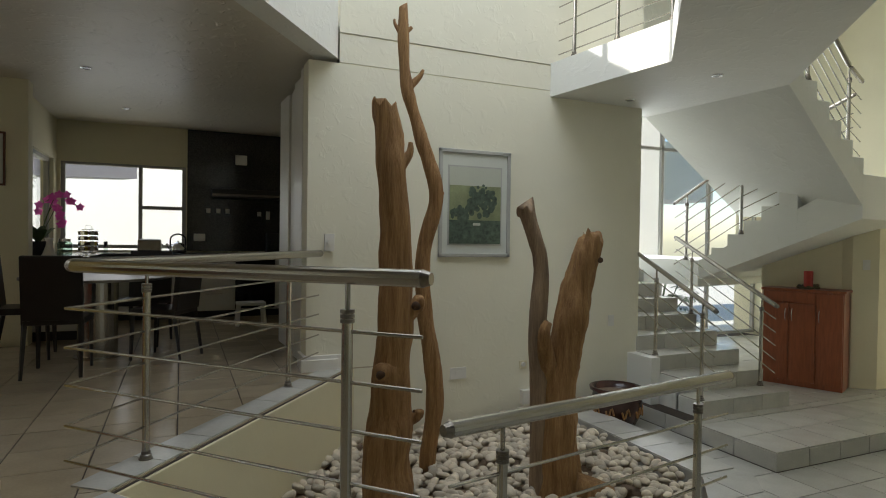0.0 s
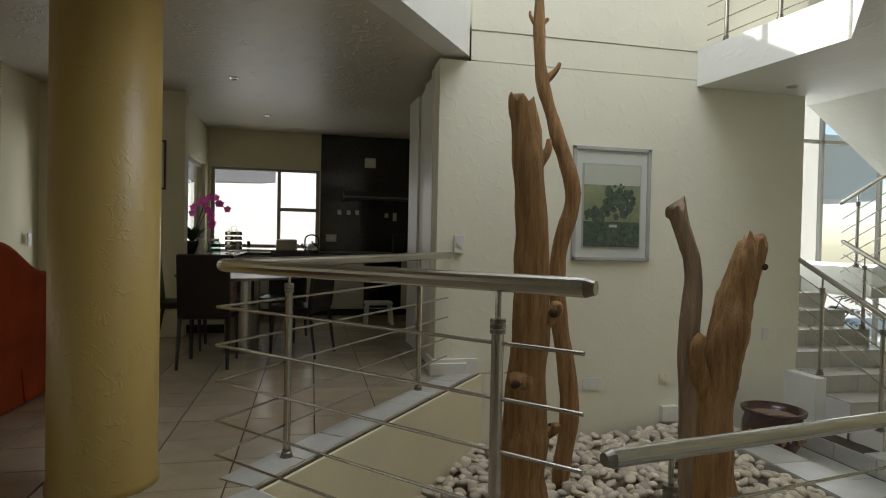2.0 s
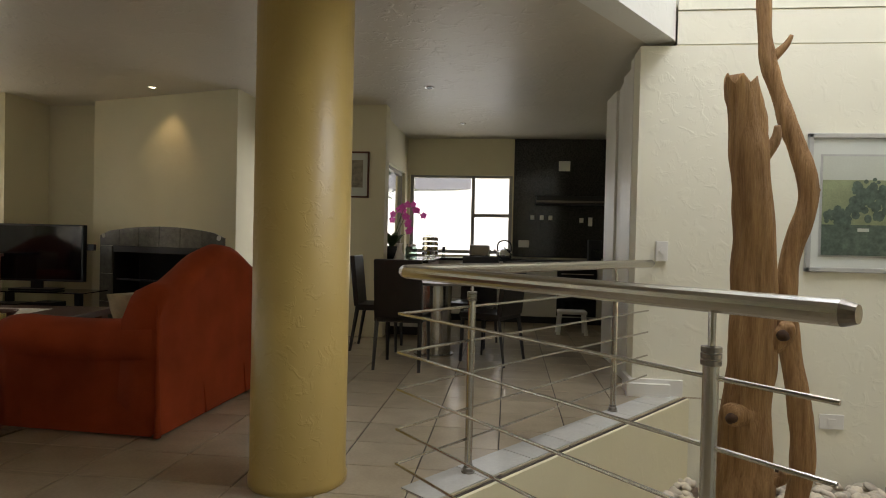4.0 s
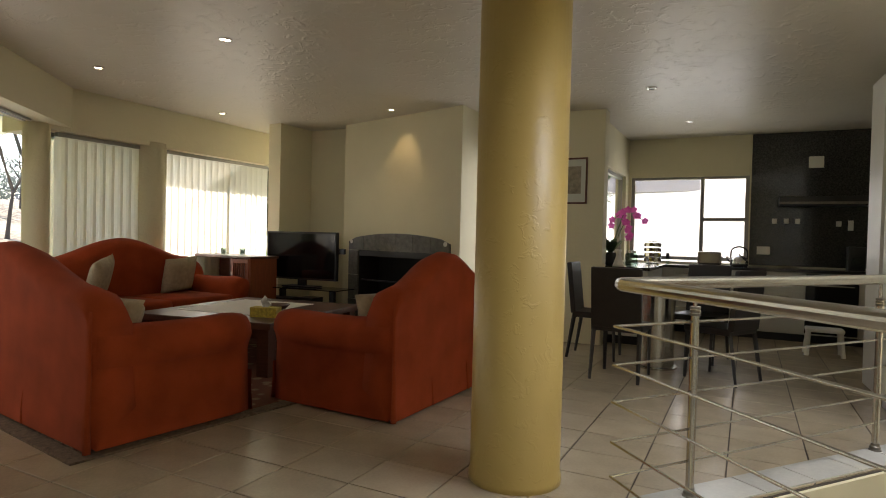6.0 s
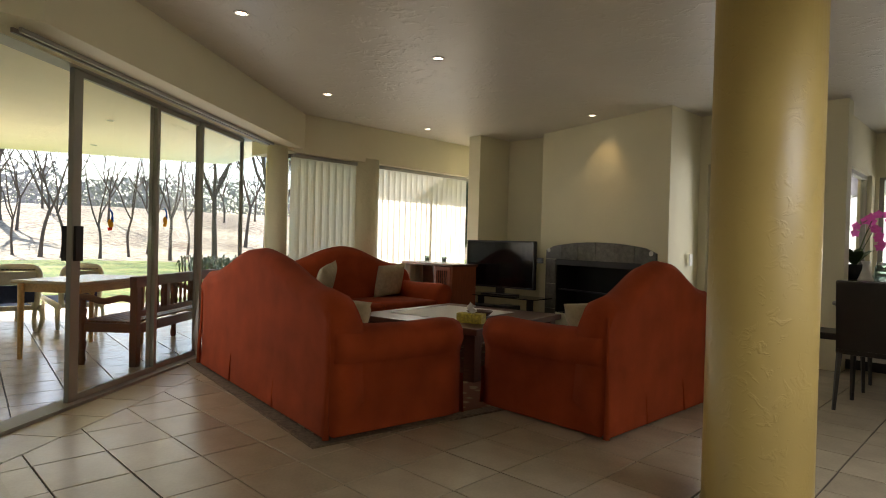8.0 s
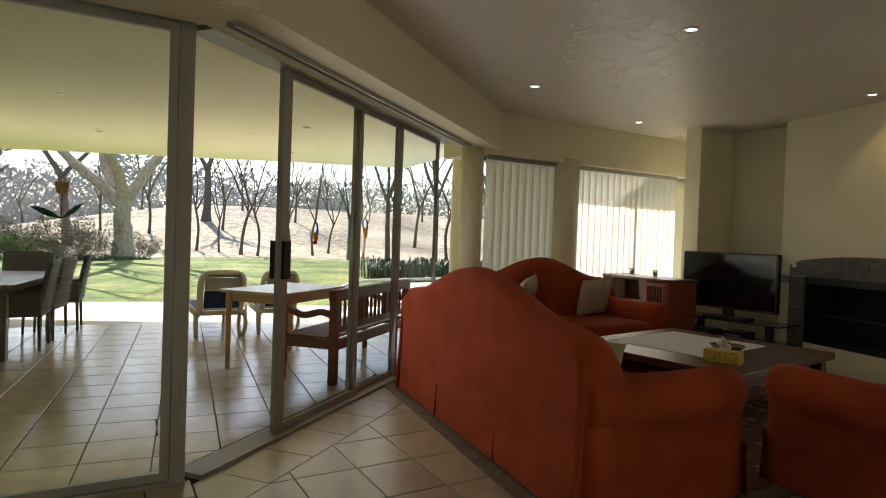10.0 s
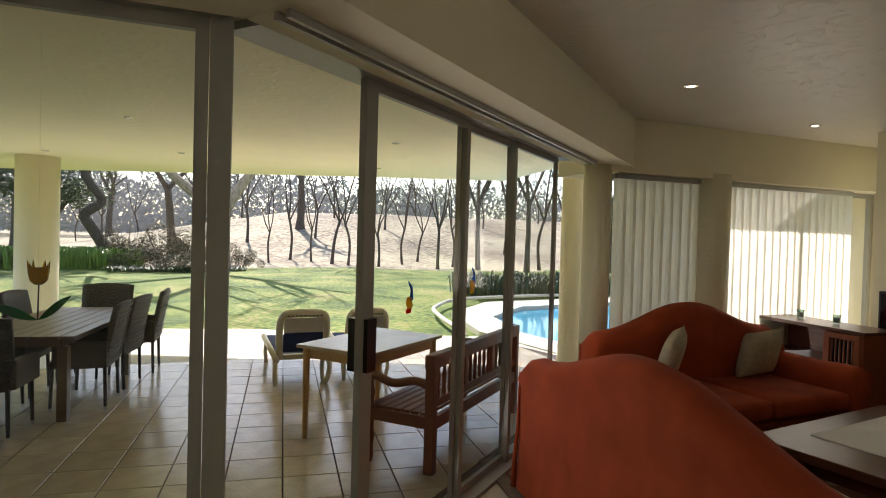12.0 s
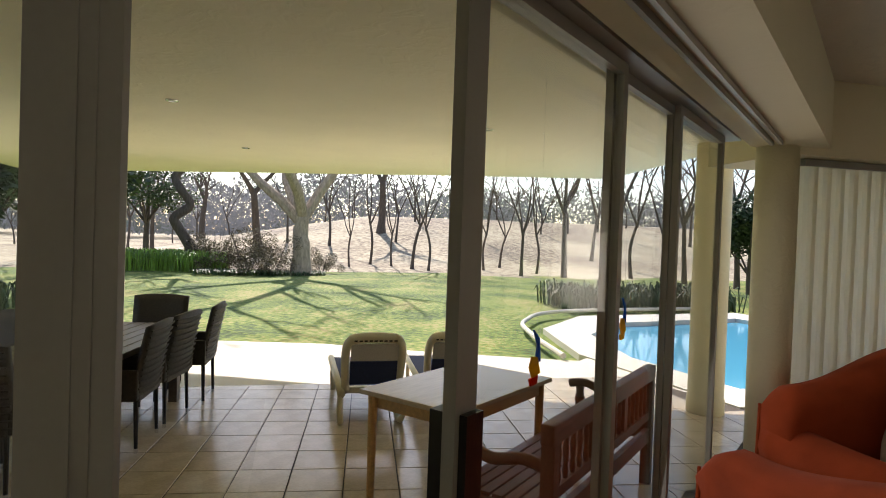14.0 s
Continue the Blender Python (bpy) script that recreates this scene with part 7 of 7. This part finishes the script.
part("body", lathe(bmesh.new(), [(0.10, 0), (0.115, 0.02), (0.112, 0.07), (0.085, 0.12), (0.04, 0.145), (0.015, 0.15), (0.015, 0.17)], 24), M_CHROME, ke, smooth=True)
part("handle", tube(bmesh.new(), spline([(-0.10, 0, 0.10), (-0.09, 0, 0.22), (0, 0, 0.265), (0.09, 0, 0.22), (0.10, 0, 0.10)], 6), 0.011, 8), M_BLACK, ke, smooth=True)
part("spout", tube(bmesh.new(), [(-0.10, 0, 0.06), (-0.15, 0, 0.13)], [0.022, 0.014], 10), M_CHROME, ke)
cf = thing("coffee_maker", pose(1.42, 8.40, 0.908), "black coffee maker beside the hob", "coffee maker")
part("body", B(-0.09, -0.1, 0, 0.09, 0.1, 0.3, 0.012), M_BLACK, cf)
part("jug", lathe(bmesh.new(), [(0.05, 0.03), (0.065, 0.06), (0.06, 0.14), (0.04, 0.17)], 18, Matrix.Translation((0, -0.14, 0))), M_TABLEGLASS, cf, smooth=True)
stl = thing("step_stool", pose(1.0, 7.25, 0), "low white plastic step stool", "stool")
part("top", B(-0.18, -0.13, 0.26, 0.18, 0.13, 0.30, 0.012), M_WHITE, stl)
for x in (-0.15, 0.15):
    for y in (-0.1, 0.1):
        part("leg", rod(bmesh.new(), (x * 1.15, y * 1.15, 0), (x, y, 0.26), 0.025, 0.02, 8), M_WHITE, stl)


def orchid(m):
    t = thing("orchid", m, "magenta moth orchid in a dark pot", "plant")
    part("pot", lathe(bmesh.new(), [(0.06, 0), (0.085, 0.02), (0.10, 0.16), (0.09, 0.16), (0.08, 0.13)], 24), M_BLACK, t, smooth=True)
    rr = random.Random(3)
    for k in range(13):
        a = rr.uniform(0, 6.28)
        lf = bmesh.new()
        rows = []
        L, lean = rr.uniform(0.18, 0.28), rr.uniform(0.5, 1.0)
        for i in range(7):
            q = i / 6
            c = Vector((math.cos(a) * L * q * lean, math.sin(a) * L * q * lean, 0.14 + L * (q * 1.3 - 0.6 * q * q)))
            s = Vector((-math.sin(a), math.cos(a), 0)) * 0.045 * math.sin(math.pi * (0.08 + 0.9 * q))
            rows.append((lf.verts.new(c - s), lf.verts.new(c + s)))
        for i in range(6):
            lf.faces.new((rows[i][0], rows[i][1], rows[i + 1][1], rows[i + 1][0]))
        part("leaf", lf, M_LEAF, t, smooth=True)
    for way in (((0, 0, 0.12), (0.08, 0.02, 0.38), (0.15, 0.03, 0.55), (0.06, 0.05, 0.52), (-0.04, 0.06, 0.43)),
                ((0, 0, 0.12), (0.09, -0.02, 0.40), (0.18, -0.04, 0.57), (0.30, -0.05, 0.54), (0.40, -0.06, 0.46)),
                ((0, 0, 0.12), (0.10, -0.04, 0.32), (0.19, -0.07, 0.47), (0.24, -0.08, 0.37), (0.26, -0.09, 0.28))):
        stem = spline([(x, y, z * 1.15) for x, y, z in way], 5)
        part("stem", tube(bmesh.new(), stem, 0.004, 5), M_LEAF, t)
        for p in stem[9::2]:
            fl = bmesh.new()
            f = Vector((rr.uniform(-0.3, 0.3), -1, rr.uniform(-0.2, 0.3))).normalized()
            u = f.cross(Vector((0, 0, 1))).normalized()
            w = u.cross(f)
            c0 = p + Vector((rr.uniform(-0.025, 0.025), rr.uniform(-0.04, 0.0), rr.uniform(-0.025, 0.025)))
            for q in range(5):
                an = 1.257 * q + 0.3
                d = u * math.cos(an) + w * math.sin(an)
                e = u * -math.sin(an) + w * math.cos(an)
                vv = [fl.verts.new(c0 + x) for x in (Vector(), d * 0.026 + e * 0.021 + f * 0.004, d * 0.050 + f * 0.002, d * 0.026 - e * 0.021 + f * 0.004)]
                fl.faces.new(vv)
            part("flower", fl, M_ORCHID, t)
    return t


orchid(pose(-1.27, 6.86, 0.908))
vs_ = thing("glass_vase", pose(-1.14, 6.70, 0.908), "white and clear flared glass vase", "vase")
part("body", lathe(bmesh.new(), [(0.075, 0), (0.06, 0.03), (0.03, 0.12), (0.028, 0.16), (0.045, 0.2), (0.042, 0.2), (0.022, 0.15)], 20), M_TISSUE, vs_, smooth=True)
jr = thing("storage_jar", pose(-1.02, 6.86, 0.908), "clear glass storage jar", "jar")
part("body", lathe(bmesh.new(), [(0.07, 0), (0.075, 0.02), (0.075, 0.14), (0.06, 0.16), (0.055, 0.16), (0.07, 0.13), (0.07, 0.015)], 20), M_TABLEGLASS, jr, smooth=True)
part("lid", rod(bmesh.new(), (0, 0, 0.16), (0, 0, 0.19), 0.058, seg=18), M_CHROME, jr)

# white folding door stacked at the kitchen opening
fd = thing("folding_door", pose(1.19, 4.52, 0), "white panelled folding door stacked open at the wall end", "door")
for k, (a, off) in enumerate(((93, 0.0), (87, 0.44), (93, 0.88))):
    lf = part("leaf", B(0.0, -0.017, 0.01, 0.43, 0.017, 2.62, 0.003, Matrix.Translation((0.0, off, 0)) @ Matrix.Rotation(radians(a), 4, "Z")), M_WHITE, fd)
    for z0, z1 in ((0.15, 0.95), (1.05, 2.5)):
        part("panel", B(0.07, -0.021, z0, 0.35, -0.0172, z1, 0.0, Matrix.Translation((0.0, off, 0)) @ Matrix.Rotation(radians(a), 4, "Z")), M_WHITE_CAB, lf)
part("jamb", B(-0.045, -0.02, 0.0, -0.002, 0.09, 2.66, 0.004), M_WHITE, fd)

# ---- tiles, piece by piece ----


def slab_mesh(name, w, d, h, mat, ch=0.003):
    """A tile with a chamfered upper edge; its top is at z = 0."""
    bm = bmesh.new()
    a = [bm.verts.new((x * w / 2, y * d / 2, -h)) for x, y in ((-1, -1), (1, -1), (1, 1), (-1, 1))]
    b = [bm.verts.new((x * w / 2, y * d / 2, -ch)) for x, y in ((-1, -1), (1, -1), (1, 1), (-1, 1))]
    c = [bm.verts.new((x * (w / 2 - ch), y * (d / 2 - ch), 0)) for x, y in ((-1, -1), (1, -1), (1, 1), (-1, 1))]
    for p, q in ((a, b), (b, c)):
        for i in range(4):
            bm.faces.new((p[i], p[(i + 1) % 4], q[(i + 1) % 4], q[i]))
    bm.faces.new(c)
    bmesh.ops.recalc_face_normals(bm, faces=bm.faces)
    me = bpy.data.meshes.new(name)
    bm.to_mesh(me)
    bm.free()
    me.materials.append(mat)
    return me


def lay_tiles(parent, mat, origin, rot, pw, pd, z, regions, near, gap=0.008, h=0.012, span=60, limit=300, rest="floor_tiles"):
    """Tiles over regions, each a list of half planes (a, b, c): a*x + b*y >= c. Those inside near become parts."""
    full = slab_mesh("tile", pw - gap, pd - gap, h, mat)
    cr, sr = math.cos(rot), math.sin(rot)
    rv, rf = [], []
    made = 0
    lim = len(regions)
    for i in range(-span, span):
        for j in range(-span, span):
            cx = origin[0] + cr * (i + 0.5) * pw - sr * (j + 0.5) * pd
            cy = origin[1] + sr * (i + 0.5) * pw + cr * (j + 0.5) * pd
            hw, hd = (pw - gap) / 2, (pd - gap) / 2
            quad = [(cx + cr * x - sr * y, cy + sr * x + cr * y) for x, y in ((-hw, -hd), (hw, -hd), (hw, hd), (-hw, hd))]
            whole = area(quad)
            for reg in regions:
                poly = quad
                for a, b, c in reg:
                    poly = clip(poly, a, b, c)
                    if len(poly) < 3:
                        break
                if len(poly) < 3 or area(poly) < 0.0015:
                    continue
                close = near[0] < cx < near[2] and near[1] < cy < near[3] and made < limit
                if area(poly) > 0.995 * whole and close:
                    ob = new("tile", full)
                    ob.parent = parent
                    ob.matrix_basis = Matrix.Translation((cx, cy, z)) @ Matrix.Rotation(rot, 4, "Z")
                    made += 1
                    continue
                if close:
                    bm = bmesh.new()
                    prism(bm, [(x - cx, y - cy) for x, y in poly], -h, 0.0)
                    part("tile", bm, mat, parent, m=Matrix.Translation((cx, cy, z)))
                    made += 1
                    continue
                k = len(rv)
                n = len(poly)
                rv += [(x, y, z - h) for x, y in poly] + [(x, y, z) for x, y in poly]
                rf.append(tuple(range(k + n, k + 2 * n)))
                rf += [(k + q, k + (q + 1) % n, k + n + (q + 1) % n, k + n + q) for q in range(n)]
    if rv:
        me = bpy.data.meshes.new(rest)
        me.from_pydata(rv, [], rf)
        me.materials.append(mat)
        ob = new(rest, me)
        ob.parent = parent
        ob["kind"] = "stuff"


def left_of(p, q):
    """The half plane to the left of the way from p to q."""
    a, b = -(q[1] - p[1]), q[0] - p[0]
    return (a, b, a * p[0] + b * p[1])


def band(y0, y1):
    return [(0, 1, y0), (0, -1, -y1)]


# pale edge tiles along the drop to the planter


def edge_tiles(p, q, width, inset):
    """A row of edge tiles from p to q, laid to the left of the way."""
    p, q = Vector(p), Vector(q)
    d = (q - p).normalized()
    n = Vector((-d.y, d.x))
    count = max(1, int(round((q - p).length / 0.405)))
    step = (q - p).length / count
    for k in range(count):
        a, b = p + d * (step * k + 0.004) + n * inset, p + d * (step * (k + 1) - 0.004) + n * inset
        part("edge_tile", prism(bmesh.new(), [(a.x, a.y), (b.x, b.y), (b.x + n.x * width, b.y + n.y * width), (a.x + n.x * width, a.y + n.y * width)], -0.006, 0.007), M_HALL_TILE, bpy.data.objects["floor_living"])


edge_tiles((-0.135, 2.14), (1.50, 4.235), 0.20, 0.0)
edge_tiles((1.0, 0.77), (-0.13, 2.13), 0.20, 0.0)

DN = DOOR_N.x * DOOR_A.x + DOOR_N.y * DOOR_A.y
inner = (DOOR_N.x, DOOR_N.y, DN + 0.44)
living = [
    band(-4, -0.05) + [(1, 0, -4.11), (-1, 0, -1.0)],
    band(-0.05, 0.75) + [inner, (-1, 0, -1.0)],
    band(0.75, 2.13) + [inner, left_of((1.0, 0.75), (-0.13, 2.13))],
    band(2.13, 4.27) + [inner, (1, 0, -6.52), left_of((-0.13, 2.13), (1.54, 4.27))],
    band(4.27, 6.6) + [(1, 0, -6.52), (-1, 0, -1.99)],
    band(6.6, 8.7) + [(1, 0, -1.38), (-1, 0, -1.99)],
]
FL = bpy.data.objects["floor_living"]
lay_tiles(FL, M_TILE, (-3.09, 0.78), 0.0, 0.405, 0.347, 0.0, living, (-4.6, -0.6, 0.2, 3.3), span=30)
# border row along the sliding doors
brd = [(-DOOR_N.x, -DOOR_N.y, -(DN + 0.433)), (DOOR_N.x, DOOR_N.y, DN + 0.095), (0, 1, -0.04), (1, 0, -6.5)]
lay_tiles(FL, M_TILE, door_point(0.1, 0.095), math.atan2(DOOR_D.y, DOOR_D.x), 0.405, 0.9, 0.0, [brd], (-9, -1, 0, 3), span=12, rest="border_tiles")

patio = [
    band(-4.4, -0.12) + [(-1, 0, 4.31), (1, 0, -10.08)],
    band(-0.12, 4.35) + [(-DOOR_N.x, -DOOR_N.y, -(DN - 0.10)), (1, 0, -10.08), (-1, 0, 4.31)],
    band(4.35, 7.2) + [(-1, 0, 6.72), (1, 0, -8.5)],
]
lay_tiles(bpy.data.objects["patio_base"], M_PATIO_TILE, (-6.79, 0.81), radians(-6.5), 0.372, 0.372, PATIO_Z, patio, (-9.2, -1.4, -4.9, 2.8), span=30)

hall = [band(-4, 0.55) + [(1, 0, 1.05)], band(0.55, 2.4) + [left_of((3.24, 1.25), (1.04, 0.58))[:0] or (1, 0, 3.97)], band(2.4, 7.1) + [(1, 0, 3.97), (-1, 0, -4.585)], band(0.55, 2.4) + [(1, 0, 1.05), (-1, 0, -3.2), (0.65, -2.16, 0.65 * 1.04 - 2.16 * 0.58)], band(0.55, 2.4) + [(1, 0, 3.2), (-1, 0, -3.97), (0.85, -0.75, 0.85 * 3.22 - 0.75 * 1.25)]]
lay_tiles(bpy.data.objects["floor_hall"], M_HALL_TILE, (4.58, 2.42), 0.0, 0.40, 0.40, HALL, hall, (3.9, 0.8, 7.0, 2.5), span=26)
lay_tiles(bpy.data.objects["floor_platform"], M_HALL_TILE, (4.58, 2.40), 0.0, 0.40, 0.40, -0.54, [[(1, 0, 4.59), (-1, 0, -9.9), (0, 1, 2.41), (0, -1, -3.33)], [(1, 0, 6.02), (-1, 0, -9.9), (0, 1, 3.34), (0, -1, -6.9)]], (4.5, 2.3, 8.0, 4.2), span=26)
PL = bpy.data.objects["floor_platform"]
rs = slab_mesh("riser_tile", 0.393, 0.145, 0.012, M_HALL_TILE)
for k in range(10):
    ob = new("riser_tile", rs)
    ob.parent = PL
    ob.matrix_basis = Matrix.Translation((4.78 + 0.40 * k, 2.406, -0.627)) @ Matrix.Rotation(radians(90), 4, "X")
for k in range(4):
    ob = new("riser_tile", rs)
    ob.parent = PL
    ob.matrix_basis = Matrix.Translation((4.587, 2.62 + 0.40 * k, -0.627)) @ Matrix.Rotation(radians(-90), 4, "Z") @ Matrix.Rotation(radians(90), 4, "X")
for nm, reg in (("planter_rim_side", [(1, 0, 3.605), (-1, 0, -3.945), (0, -1, -4.265), (0, 1, 2.28)]), ("planter_rim_corner", [left_of((3.6, 2.25), (2.95, 1.55)), left_of((3.2, 1.25), (3.95, 2.1)), left_of((3.95, 2.1), (3.6, 2.25)), left_of((2.95, 1.55), (3.2, 1.25))]), ("planter_rim_front", [left_of((2.95, 1.55), (1.05, 0.95)), left_of((1.04, 0.6), (3.2, 1.25)), left_of((3.2, 1.25), (2.95, 1.55)), (1, 0, 1.05)])):
    lay_tiles(bpy.data.objects[nm], M_HALL_TILE, (3.6, 4.2), 0.0, 0.40, 0.33, -0.52, [reg], (0, 0, 5, 5), span=12)
